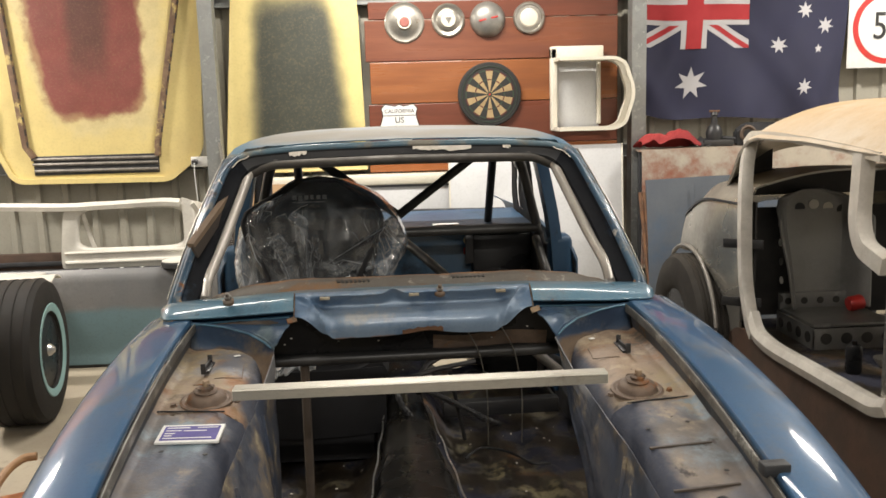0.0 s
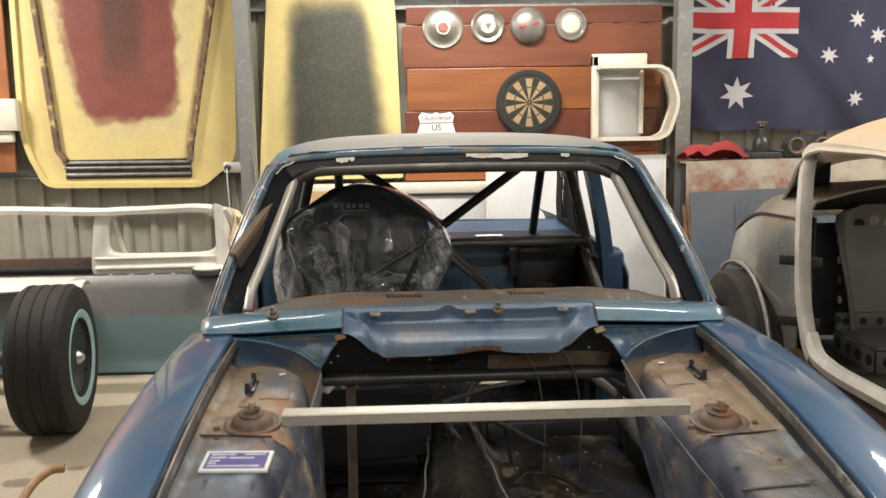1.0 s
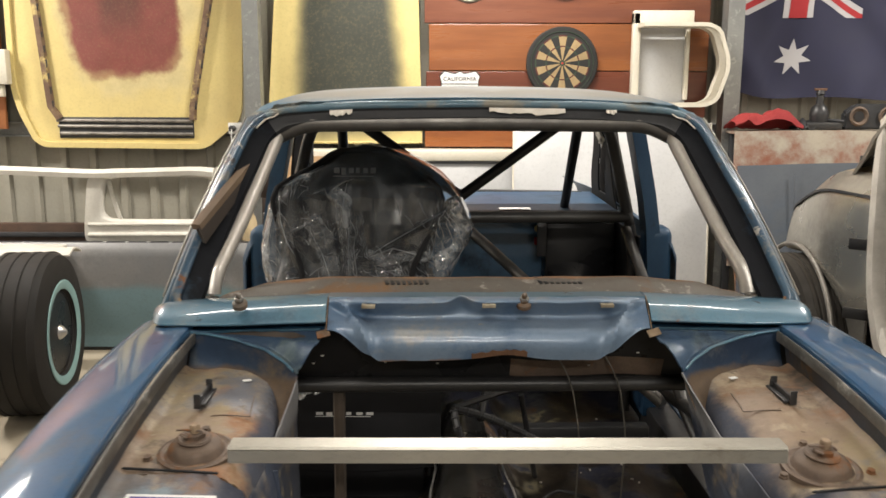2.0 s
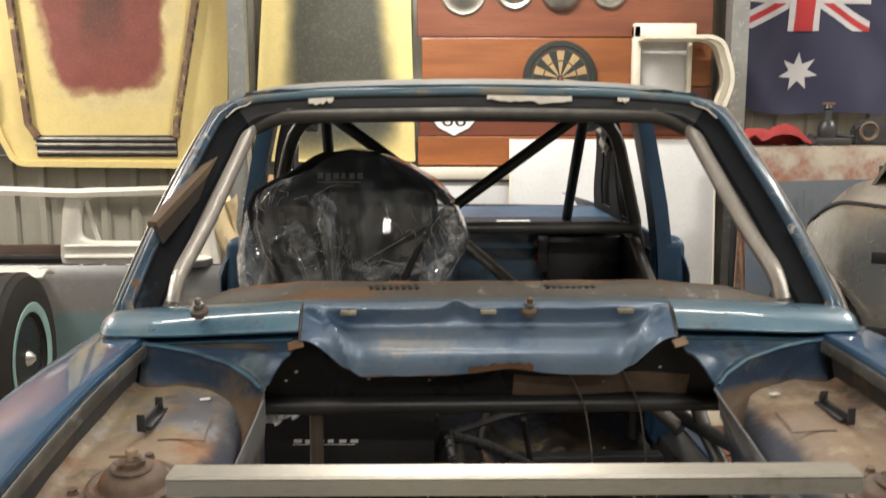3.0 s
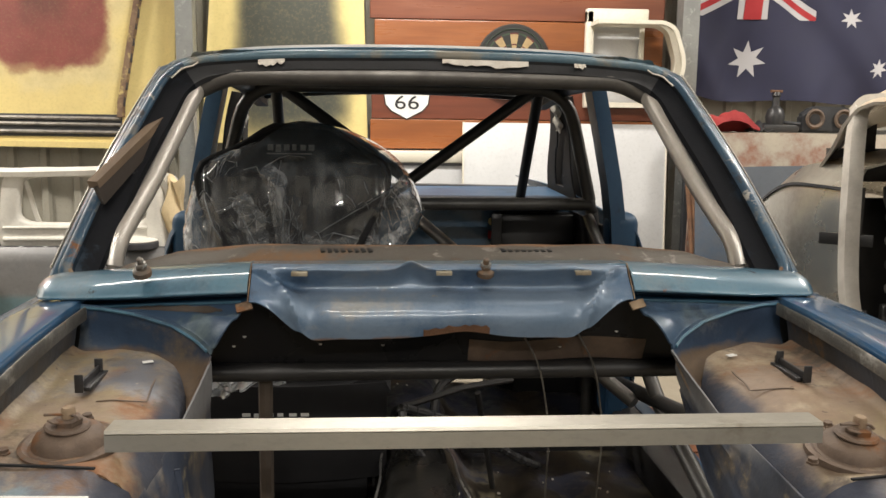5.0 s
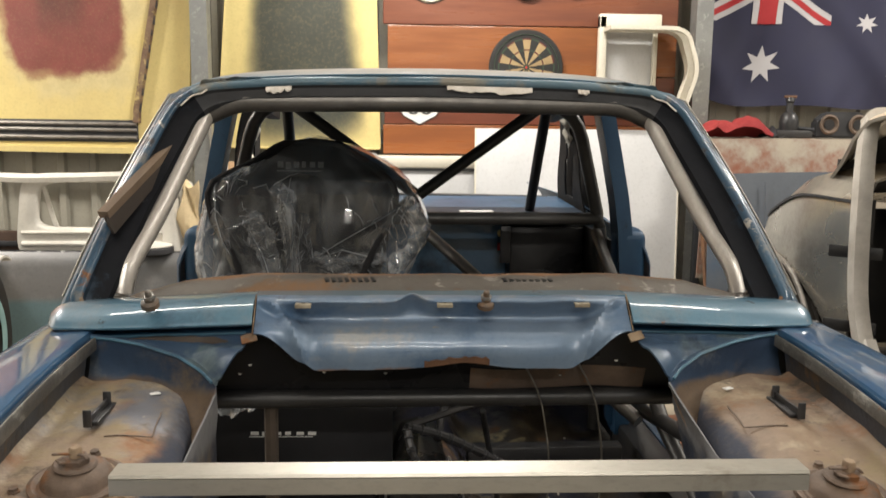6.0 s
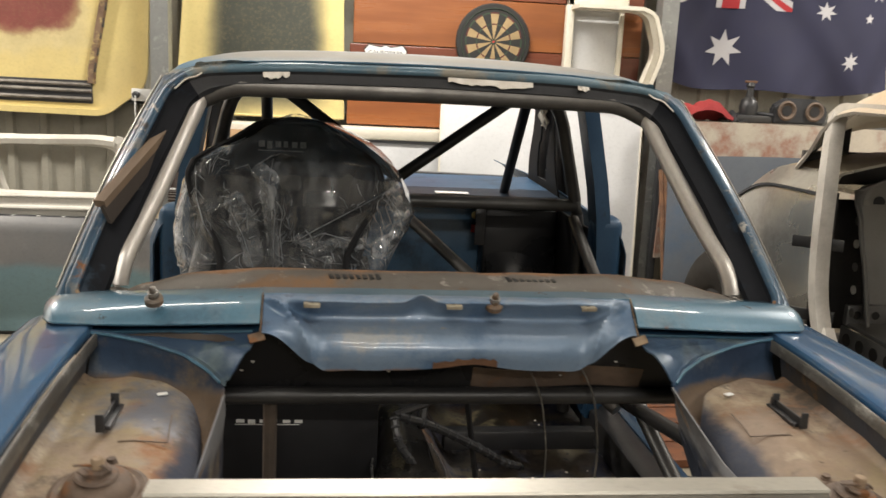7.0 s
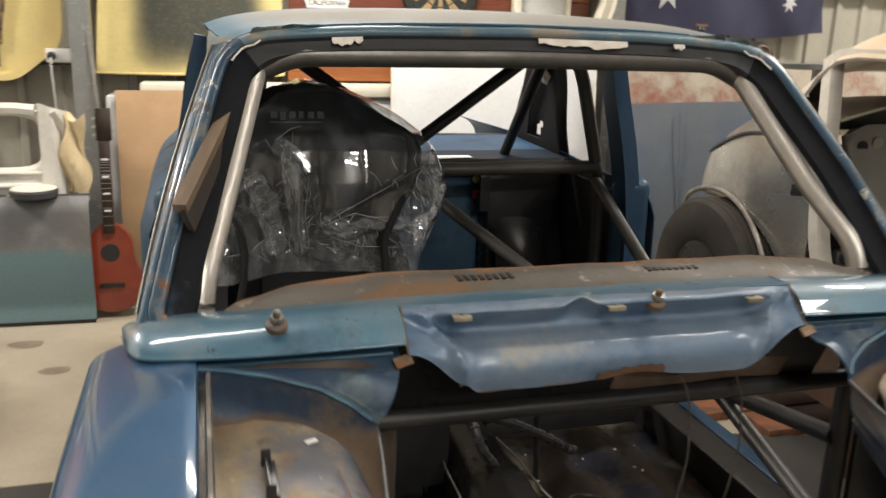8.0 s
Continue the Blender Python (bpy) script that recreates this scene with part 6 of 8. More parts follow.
def film_point(x, z, lift=0.0):
    y = film_depth(x, z)
    p = V((x, 0, z))
    k = taut(x, z)
    h = k * (0.0085 * crumple(p * 0.8) + 0.004 * (1 - min(1.0, abs(noise.noise(p * 8)) * 3.5)))
    for (ax, az), (bx, bz), w, up in CREASES:
        if not (min(ax, bx) - 3 * w < x < max(ax, bx) + 3 * w and min(az, bz) - 3 * w < z < max(az, bz) + 3 * w):
            continue
        dx, dz = bx - ax, bz - az
        n = dx * dx + dz * dz
        t = min(1.0, max(0.0, ((x - ax) * dx + (z - az) * dz) / n))
        d = math.hypot(x - ax - t * dx, z - az - t * dz)
        if d < 3 * w:
            h += up * (1.0 if abs(up) > 0.0061 else k) * max(0.0, 1 - d / (1.6 * w)) * math.sin(math.pi * (0.12 + 0.76 * t))
    return V((x, y - h - lift, z + 0.25 * h))


def bag_front(u, v):
    z = 0.90 + 0.452 * v
    lo, hi = lerp(BAG_LEFT, z), lerp(BAG_RIGHT, z)
    edge = 0.010 * noise.noise(V((0, z * 16, 2.5))) if u < 0.5 else 0.010 * noise.noise(V((3, z * 16, 1)))
    return film_point(lo + (hi - lo) * u + edge * abs(2 * u - 1) ** 3, z)


def bag_back(u, v):
    """The far side of the bag, slack behind the seat."""
    z = 0.90 + 0.452 * v
    lo, hi = lerp(BAG_LEFT, z), lerp(BAG_RIGHT, z)
    x = lo + (hi - lo) * u
    deep = max(back_y(z) + 0.06, film_depth(lo, z) + 0.02)
    y = film_depth(x, z) + (deep - film_depth(x, z)) * math.sin(math.pi * u) ** 0.35
    return V((x, y + 0.02 * crumple(V((x, 0, z)) * 0.7) * math.sin(math.pi * u), z))


part("bag_front", sheet(bag_front, 300, 210), M_FILM, bag, "wrinkled clear front of the bag", smooth=16)
part("bag_back", sheet(bag_back, 60, 40), M_FILM, bag, smooth=14)
FLAPS = [  # (across, height) along each doubled fold, then its width
    ([(-0.645, 1.18), (-0.655, 1.08), (-0.64, 0.95)], 0.050),
    ([(-0.605, 1.235), (-0.55, 1.268), (-0.505, 1.262)], 0.022),
    ([(-0.445, 1.215), (-0.405, 1.19), (-0.40, 1.12), (-0.385, 0.95)], 0.034),
    ([(-0.50, 1.15), (-0.46, 1.05), (-0.44, 0.95)], 0.040),
    ([(-0.06, 1.205), (-0.03, 1.12), (-0.045, 1.05), (-0.12, 1.01)], 0.045),
    ([(-0.33, 1.03), (-0.27, 1.0), (-0.20, 1.02), (-0.12, 1.035)], 0.030)]
for k, (pts, w) in enumerate(FLAPS):
    path = [V((a, 0, b)) for a, b in pts]

    def flap(u, v, path=path, w=w, k=k):
        p = curve(path, v)
        q = curve(path, min(v + 0.02, 1.0)) - curve(path, max(v - 0.02, 0.0))
        n = V((q.z, 0, -q.x)).normalized()
        ww = w * (0.55 + 0.6 * abs(noise.noise(V((v * 4, k, 3)))) + 0.3 * math.sin(math.pi * v))
        p = p + n * ww * (u - 0.5) * 1.5
        z = min(max(p.z, 0.905), 1.345)
        x = min(max(p.x, lerp(BAG_LEFT, z) + 0.002), lerp(BAG_RIGHT, z) - 0.002)
        return film_point(x, z, 0.004 + 0.016 * (1 - abs(2 * u - 1)) * (0.6 + noise.noise(V((v * 7, k, u * 2)))) + 0.0035 * crumple(V((x, 0, z)) * 1.6 + V((k, 0, 0))))
    part("bag_fold", sheet(flap, 14, 60), M_FILM_FOLD, bag, "doubled milky fold of film", 18)



def pleat(points, w, lift):
    """One sharp pinched crease: a narrow ridge standing off the film along a broken line."""
    rows = []
    for k, (x, z) in enumerate(points):
        a, b = points[max(k - 1, 0)], points[min(k + 1, len(points) - 1)]
        n = V((b[1] - a[1], 0, a[0] - b[0])).normalized()
        e = w * (0.35 if k in (0, len(points) - 1) else 1.0)
        p = film_point(x, z, 0.002)
        rows.append((p - n * e, p + V((0, -lift, 0.2 * lift)), p + n * e))
    bm = bmesh.new()
    vs = [[bm.verts.new(q) for q in r] for r in rows]
    for r, q in zip(vs, vs[1:]):
        for k in (0, 1):
            bm.faces.new((r[k], r[k + 1], q[k + 1], q[k]))
    return bm


random.seed(23)
PLEATS = [  # long creases: corners across and in height, half width
    ([(-0.345, 1.005), (-0.27, 1.055), (-0.18, 1.11), (-0.085, 1.17)], 0.0011), ([(-0.44, 1.222), (-0.40, 1.246), (-0.375, 1.252)], 0.0016), ([(-0.375, 1.252), (-0.33, 1.249)], 0.0020),
    ([(-0.395, 1.24), (-0.405, 1.17), (-0.385, 1.10), (-0.39, 0.94)], 0.0016), ([(-0.36, 1.14), (-0.372, 1.04), (-0.36, 0.93)], 0.0015), ([(-0.49, 1.215), (-0.46, 1.225), (-0.45, 1.205)], 0.0022),
    ([(-0.60, 1.225), (-0.585, 1.14), (-0.565, 1.07), (-0.51, 0.97)], 0.0014), ([(-0.56, 1.105), (-0.47, 1.145)], 0.0009), ([(-0.61, 1.17), (-0.64, 1.02), (-0.63, 0.93)], 0.0016),
    ([(-0.33, 1.01), (-0.25, 1.045), (-0.17, 1.03), (-0.09, 0.99)], 0.0013), ([(-0.09, 1.17), (-0.05, 1.12), (-0.03, 1.05), (-0.07, 0.98)], 0.0016), ([(-0.06, 1.19), (-0.085, 1.13), (-0.06, 1.07)], 0.0014),
    ([(-0.31, 0.985), (-0.24, 0.96), (-0.15, 0.97)], 0.0014), ([(-0.50, 1.10), (-0.47, 1.03), (-0.44, 0.93)], 0.0016), ([(-0.535, 1.255), (-0.59, 1.235), (-0.62, 1.19)], 0.0018)]
for x0, x1, z0, z1, n in ((-0.655, -0.585, 0.93, 1.22, 36), (-0.60, -0.49, 1.20, 1.262, 12), (-0.58, -0.46, 0.93, 1.18, 14), (-0.47, -0.34, 0.93, 1.12, 44), (-0.34, -0.16, 0.93, 1.03, 34), (-0.16, -0.015, 0.95, 1.17, 48), (-0.30, -0.16, 1.10, 1.20, 3)):
    for k in range(n):
        x, z, a = random.uniform(x0, x1), random.uniform(z0, z1), random.gauss(1.9, 0.8)
        r = random.uniform(0.008, 0.028)
        bend = random.uniform(-0.9, 0.9)
        pts = [(x, z), (x + r * math.cos(a), z + r * math.sin(a)), (x + r * (math.cos(a) + 0.7 * math.cos(a + bend)), z + r * (math.sin(a) + 0.7 * math.sin(a + bend)))]
        PLEATS.append(([(min(max(px, lerp(BAG_LEFT, pz) + 0.004), lerp(BAG_RIGHT, pz) - 0.004), pz) for px, pz in pts], random.uniform(0.0006, 0.0016)))
part("film_creasing", joined(*[pleat(p, 1.35 * w, 2.6 * w) for p, w in PLEATS]), M_FILM_CREASE, bag, "sharp white creasing of the film", smooth=5)

# timber wedge on the pillar
block = thing("timber_block", (-0.62, 0.36, 1.2), "weathered timber offcut wedged against the windscreen pillar", "timber block")
face = [V((-0.624, 0.162, 1.234)), V((-0.556, 0.362, 1.348)), V((-0.548, 0.364, 1.326)), V((-0.611, 0.165, 1.203))]
bm = bmesh.new()
back = V((0.010, -0.012, 0.0))
lo_ring = [bm.verts.new(p) for p in face]
hi_ring = [bm.verts.new(p + back) for p in face]
bm.faces.new(lo_ring)
bm.faces.new(hi_ring[::-1])
for k in range(4):
    bm.faces.new((lo_ring[k], lo_ring[(k + 1) % 4], hi_ring[(k + 1) % 4], hi_ring[k]))
part("offcut", bm, M_WOOD_DARK, block, "broad face with its shade in the colour", smooth=0)
e0, e1 = face[0] + back * 0.5, face[1] + back * 0.5
part("sawn_edge", sweep([e0 + V((-0.002, 0, 0.004)), e1 + V((-0.002, 0, 0.004))], rect(0.022, 0.014)), M_WOOD, block, "pale sawn edge", smooth=0)

# ---- things on the back wall ----
# yellow bonnet hung inside out: skin, rim, braces and a hinge slot
hood = thing("yellow_bonnet", (-2.07, 3.76, 1.18), "yellow car bonnet hung underside out, worn red in the middle", "bonnet", "hung bonnets")
outer = [(-2.76, 2.95), (-2.775, 1.56), (-2.74, 1.40), (-2.655, 1.215), (-2.60, 1.185), (-1.63, 1.175), (-1.58, 1.19), (-1.40, 1.33), (-1.375, 1.40), (-1.31, 2.95)]
part("skin", prism(outer, 0.012, facing(0, 3.79, 0), 0.004), M_YELLOW_RED, hood)
part("rim", sweep(rounded([(a, 3.772, b) for a, b in outer], 0.06, 3), rect(0.035, 0.028), up=(0, 1, 0)), M_YELLOW, hood)
for pts in ([(-2.66, 2.95), (-2.63, 2.40), (-2.55, 1.42), (-2.50, 1.345)], [(-1.35, 2.95), (-1.47, 2.40), (-1.665, 1.42), (-1.67, 1.34)]):
    part("brace", sweep([(a, 3.765, b) for a, b in pts], [(-0.024, -0.01), (0.024, -0.01), (0.016, 0.016), (-0.016, 0.016)], up=(0, -1, 0)), M_BRACE, hood, "rust-streaked bonnet brace")
    for k in range(12):
        a = V((pts[0][0], 0, pts[0][1])).lerp(V((pts[2][0], 0, pts[2][1])), (k + 0.5) / 12) if k < 11 else V((pts[2][0], 0, pts[2][1]))
        t = (k + 0.5) / 12
        z = 2.4 - 1.0 * t
        xx = lerp(sorted([(p[1], p[0]) for p in pts]), z)
        part("brace_tear", box(xx + 0.004, xx + 0.024, 3.752, 3.762, z - 0.018 - 0.01 * (k % 3), z + 0.015, 0.002), M_FLANGE, hood)
part("hinge_slot", joined(box(-2.51, -1.665, 3.770, 3.782, 1.225, 1.355, 0.004)), M_FLANGE, hood, "dark recessed hinge channel")
for z in (1.255, 1.30, 1.335):
    part("slot_ridge", tube([(-2.52 + (1.335 - z) * 0.2 - 0.0, 3.768, z), (-1.67, 3.768, z - 0.005)], 0.011, 8, 0), M_SLOT, hood)

hood2 = thing("yellow_bonnet", (-0.72, 3.78, 1.2), "yellow car bonnet with a dark grey primer patch", "bonnet", "hung bonnets")


def hood2_place(u, v):
    z = 1.20 + 1.75 * v
    x0, x1 = lerp([(1.2, -1.205), (2.95, -1.06)], z), lerp([(1.2, -0.24), (2.36, -0.27), (2.95, -0.32)], z)
    return V((x0 + (x1 - x0) * u, 3.78 - 0.035 * math.sin(math.pi * u) ** 0.6, z))


part("skin", sheet(hood2_place, 24, 30, 0.008), M_YELLOW_GREY, hood2)
part("rim", sweep([hood2_place(u, 0.0) + V((0, -0.002, 0.004)) for u in np.linspace(0, 1, 14)], circle(0.009, 8)), M_YELLOW, hood2)
for u in (0.0, 1.0):
    part("side_flange", sweep([hood2_place(u, v) + V((0, 0.006, 0)) for v in np.linspace(0, 1, 8)], rect(0.012, 0.02), up=(0, 1, 0)), M_YELLOW, hood2)

solid("wall_backing", box(-4.4, -2.84, 3.77, 3.80, 1.28, 2.9, 0.003), M_ORANGE, "orange-brown timber wall board", "board")
solid("white_box", joined(box(-3.0, -2.775, 3.70, 3.765, 1.555, 1.765, 0.006), box(-3.0, -2.82, 3.72, 3.765, 1.48, 1.55, 0.005)), M_CREAM, "small cream box on the timber wall board", "box")

# plank board
board = thing("plank_board", (0.68, 3.79, 1.18), "varnished red-brown plank display board on the wall", "display board")
for z0, z1, m in ((1.175, 1.348, M_BOARD_ORANGE), (1.352, 1.640, M_BOARD_DARK), (1.645, 1.925, M_BOARD_ORANGE), (1.930, 2.205, M_BOARD), (2.210, 2.325, M_BOARD_DARK)):
    part("plank", box(-0.205 + 0.015 * math.sin(z0 * 9), 1.525, 3.765, 3.785, z0, z1, 0.004), m, board, smooth=0)
part("batten", box(-0.15, -0.10, 3.785, 3.815, 1.2, 2.3), M_WOOD, board, smooth=0)
part("batten", box(1.40, 1.45, 3.785, 3.815, 1.2, 2.3), M_WOOD, board, smooth=0)


def hubcap(x, z, r, style):
    h = thing("hubcap", (x, 3.765, z), ("chrome dish hubcap with a red centre", "chrome hubcap with a stepped grey centre", "domed dull chrome hubcap with a red streak", "chrome hubcap with a pale flat centre")[style], "hubcap", "hubcaps on the board")
    m = facing(x, 3.765, z)
    prof = ([(r, 0), (r, 0.008), (r * 0.93, 0.016), (r * 0.8, 0.012), (r * 0.62, 0.02), (r * 0.35, 0.034), (0, 0.038)],
            [(r, 0), (r, 0.01), (r * 0.9, 0.02), (r * 0.72, 0.014), (r * 0.66, 0.02), (r * 0.5, 0.026), (0, 0.028)],
            [(r, 0), (r, 0.008), (r * 0.92, 0.03), (r * 0.7, 0.055), (r * 0.4, 0.07), (0, 0.076)],
            [(r, 0), (r, 0.012), (r * 0.92, 0.022), (r * 0.82, 0.022), (r * 0.78, 0.014), (r * 0.6, 0.016), (0, 0.018)])[style]
    part("dish", lathe(prof, 32, m), (M_CHROME, M_CHROME, M_HUB_GREY, M_CHROME)[style], h)
    if style == 0:
        part("centre", lathe([(r * 0.36, 0.036), (r * 0.33, 0.045), (0, 0.048)], 24, m), M_CREAM, h)
        part("badge", lathe([(r * 0.25, 0.046), (r * 0.21, 0.052), (0, 0.053)], 20, m), M_FADED_RED, h)
    if style == 1:
        part("centre", lathe([(r * 0.45, 0.026), (r * 0.42, 0.034), (0, 0.036)], 24, m), M_CREAM, h)
        part("badge", prism([(-r * 0.2, r * 0.14), (r * 0.2, r * 0.14), (0, -r * 0.22)], 0.004, m @ Matrix.Translation((0, 0, 0.036))), M_HUB_GREY, h)
    if style == 2:
        part("badge", turned(box(-r * 0.55, r * 0.55, -r * 0.05, r * 0.05, 0.066, 0.074, 0.002), m @ Matrix.Rotation(radians(12), 4, "Z")), M_RED, h)
    if style == 3:
        part("centre", lathe([(r * 0.58, 0.016), (r * 0.5, 0.024), (r * 0.2, 0.026), (0, 0.03)], 24, m), M_CREAM, h)


hubcap(0.053, 2.187, 0.136, 0)
hubcap(0.352, 2.197, 0.113, 1)
hubcap(0.622, 2.195, 0.121, 2)
hubcap(0.907, 2.20, 0.109, 3)

# dartboard
dart = thing("dartboard", (0.624, 3.765, 1.69), "round dartboard with tan and black segments", "dartboard")
dm = facing(0.624, 3.765, 1.69)
part("rim", lathe([(0.219, 0), (0.219, 0.03), (0.212, 0.036), (0.165, 0.036), (0, 0.034)], 48, dm), M_SISAL_BLACK, dart)
for k in range(20):
    for r0, r1, mats in ((0.018, 0.096, (M_SISAL, M_SISAL_BLACK)), (0.096, 0.104, (M_DART_RED, M_GREEN_RING)), (0.104, 0.159, (M_SISAL, M_SISAL_BLACK)), (0.159, 0.168, (M_DART_RED, M_GREEN_RING))):
        a0, a1 = math.radians(18 * k - 9), math.radians(18 * k + 9)
        arcs = [a0 + (a1 - a0) * j / 3 for j in range(4)]
        poly = [(r0 * math.sin(a), r0 * math.cos(a)) for a in arcs] + [(r1 * math.sin(a), r1 * math.cos(a)) for a in arcs[::-1]]
        part("segment", prism(poly[::-1], 0.003, dm @ Matrix.Translation((0, 0, 0.0365))), mats[(k + (r0 in (0.096, 0.159))) % 2] if r0 not in (0.096, 0.159) else mats[k % 2], dart, smooth=0)
part("bull", lathe([(0.016, 0.036), (0.016, 0.04), (0, 0.041)], 16, dm), M_GREEN_RING, dart)
part("inner_bull", lathe([(0.007, 0.04), (0.007, 0.042), (0, 0.0425)], 12, dm), M_RED, dart)
ring = [(0.624 + 0.19 * math.sin(a), 3.7265, 1.69 + 0.19 * math.cos(a)) for a in np.linspace(0, 2 * math.pi, 33)[:-1]]
part("number_ring", tube(ring, 0.0022, 6, 0, True), M_GREEN_RING, dart)

# route shield
sign = thing("route_shield", (-0.005, 3.76, 1.34), "white highway route shield with black lettering", "sign")
half = [(0.0, 0.148), (0.03, 0.135), (0.07, 0.142), (0.10, 0.15), (0.128, 0.118), (0.118, 0.09), (0.118, 0.06), (0.138, 0.0), (0.13, -0.06), (0.095, -0.10), (0.04, -0.128), (0.0, -0.15)]
shield = [(a, b) for a, b in half] + [(-a, b) for a, b in half[-2:0:-1]]
sm = facing(-0.002, 3.765, 1.495)
part("plate", prism(shield[::-1], 0.004, sm), M_BLACK, sign)
part("face", prism([(a * 0.955, b * 0.955) for a, b in shield[::-1]], 0.0015, sm @ Matrix.Translation((0, 0, 0.004))), M_WHITE, sign)
part("divider", turned(box(-0.115, 0.115, 0.066, 0.071, 0.0055, 0.0065), sm), M_BLACK, sign)
part("lettering", words("CALIFORNIA", 0.036, sm @ Matrix.Translation((0, 0.098, 0.006)), 0.001), M_BLACK, sign, smooth=0)
part("lettering", words("US", 0.058, sm @ Matrix.Translation((0, 0.036, 0.006)), 0.001), M_BLACK, sign, smooth=0)
part("numerals", words("66", 0.135, sm @ Matrix.Translation((0, -0.052, 0.006)) @ Matrix.Diagonal((1.15, 0.85, 1, 1)), 0.001), M_BLACK, sign, smooth=0)

# cream dished frame with a rounded side
tray = thing("cream_frame", (1.3, 3.70, 1.42), "cream enamelled metal frame with a rounded open side", "metal frame")
part("back_panel", box(1.045, 1.385, 3.735, 3.75, 1.435, 1.995, 0.004), M_WHITE_SHEET, tray)
part("top_rail", box(1.04, 1.405, 3.675, 3.735, 1.915, 2.0, 0.008), M_CREAM, tray)
part("side_rail", box(1.04, 1.085, 3.675, 3.735, 1.43, 1.99, 0.008), M_CREAM, tray)
part("inner_rail", box(1.365, 1.392, 3.70, 3.735, 1.47, 1.90, 0.006), M_CREAM, tray)
hoop = rounded([(1.06, 3.57, 1.905), (1.44, 3.57, 1.905), (1.505, 3.57, 1.872), (1.558, 3.57, 1.71), (1.558, 3.57, 1.64), (1.505, 3.57, 1.475), (1.44, 3.57, 1.442), (1.06, 3.57, 1.442)], 0.06, 5)
part("rim", sweep(hoop, rect(0.022, 0.20), up=(0, 1, 0)), M_CREAM, tray, "cream band bent round the open side")
lip = [(p.x, p.z) for p in hoop]
mid = [(1.06 + (a - 1.06) * 0.90, 1.6735 + (b - 1.6735) * 0.93) for a, b in lip]
bm = bmesh.new()
ra, rb = [bm.verts.new((a, 3.475, b)) for a, b in lip], [bm.verts.new((a, 3.478, b)) for a, b in mid]
for k in range(len(lip) - 1):
    bm.faces.new((ra[k], ra[k + 1], rb[k + 1], rb[k]))
bmesh.ops.solidify(bm, geom=bm.faces[:], thickness=0.006)
part("front_lip", bm, M_CREAM, tray, "flat cream lip of the band")

# flag, draped
flag = thing("flag", (2.42, 3.78, 1.5), "navy flag with red and white crosses and white stars", "flag")
FX0, FX1, FZ0, FZ1 = 1.66, 3.15, 1.50, 2.455


def drape(x, z, lift=0.0):
    s, t = (x - FX0) / (FX1 - FX0), (z - FZ0) / (FZ1 - FZ0)
    y = 3.775 - 0.028 * max(0.0, math.sin(13 * (s - 0.35 * t) + 1.0)) ** 3 * (1 - 0.5 * t) - 0.040 * math.sin(7 * s + 4 * (1 - t)) * (1 - 0.6 * t) - 0.028 * math.sin(15 * s + 5 * t) * (1 - 0.8 * t) - 0.012 * math.sin(31 * s - 7 * t) * (1 - t) - 0.018 * max(0.0, math.sin(9 * (s + 0.55 * t))) ** 6
    sag = -0.024 * math.sin(math.pi * s) * (1 - t) - 0.012 * math.sin(11 * s) * (1 - t) + 0.03 * math.exp(-((s - 0.0) / 0.12) ** 2) * (1 - t)
    return V((x - 0.02 * (1 - t) * s, y - lift, z + sag))


part("cloth", sheet(lambda u, v: drape(FX0 + (FX1 - FX0) * u, FZ0 + (FZ1 - FZ0) * v), 60, 40, 0.002), M_FLAG, flag)


def cloth_shape(poly, lift, material, name):
    """A flat outline cut into strips and laid on the drape."""
    bm = bmesh.new()
    bm.faces.new([bm.verts.new((a, b, 0)) for a, b in poly])
    for i in range(1, 40):
        x = FX0 + (FX1 - FX0) * i / 40
        bmesh.ops.bisect_plane(bm, geom=bm.verts[:] + bm.edges[:] + bm.faces[:], plane_co=(x, 0, 0), plane_no=(1, 0, 0))
    for i in range(1, 24):
        z = FZ0 + (FZ1 - FZ0) * i / 24
        bmesh.ops.bisect_plane(bm, geom=bm.verts[:] + bm.edges[:] + bm.faces[:], plane_co=(0, z, 0), plane_no=(0, 1, 0))
    for v in bm.verts:
        v.co = drape(v.co.x, v.co.y, lift)
    return part(name, bm, material, flag)


CX0, CX1, CZ0, CZ1 = 1.66, 2.465, 1.975, 2.455
cxm, czm = (CX0 + CX1) / 2, (CZ0 + CZ1) / 2


def bar_quad(x0, z0, x1, z1, w):
    dx, dz = x1 - x0, z1 - z0
    n = math.hypot(dx, dz)
    px, pz = -dz / n * w / 2, dx / n * w / 2
    return [(x0 + px, z0 + pz), (x1 + px, z1 + pz), (x1 - px, z1 - pz), (x0 - px, z0 - pz)]


def clipped(poly):
    """Cuts an outline to the canton."""
    for axis, lim, sign in ((0, CX0, 1), (0, CX1, -1), (1, CZ0, 1), (1, CZ1, -1)):
        out = []
        for p, q in zip(poly, poly[1:] + poly[:1]):
            ip, iq = sign * (p[axis] - lim) >= 0, sign * (q[axis] - lim) >= 0
            if ip:
                out.append(p)
            if ip != iq:
                t = (lim - p[axis]) / (q[axis] - p[axis])
                out.append((p[0] + t * (q[0] - p[0]), p[1] + t * (q[1] - p[1])))
        poly = out
    return poly


for a in ((CX0, CZ0, CX1, CZ1), (CX0, CZ1, CX1, CZ0)):
    cloth_shape(clipped(bar_quad(*a, 0.095)), 0.003, M_FLAG_WHITE, "white_saltire")
    cloth_shape(clipped(bar_quad(*a, 0.034)), 0.0045, M_FLAG_RED, "red_saltire")
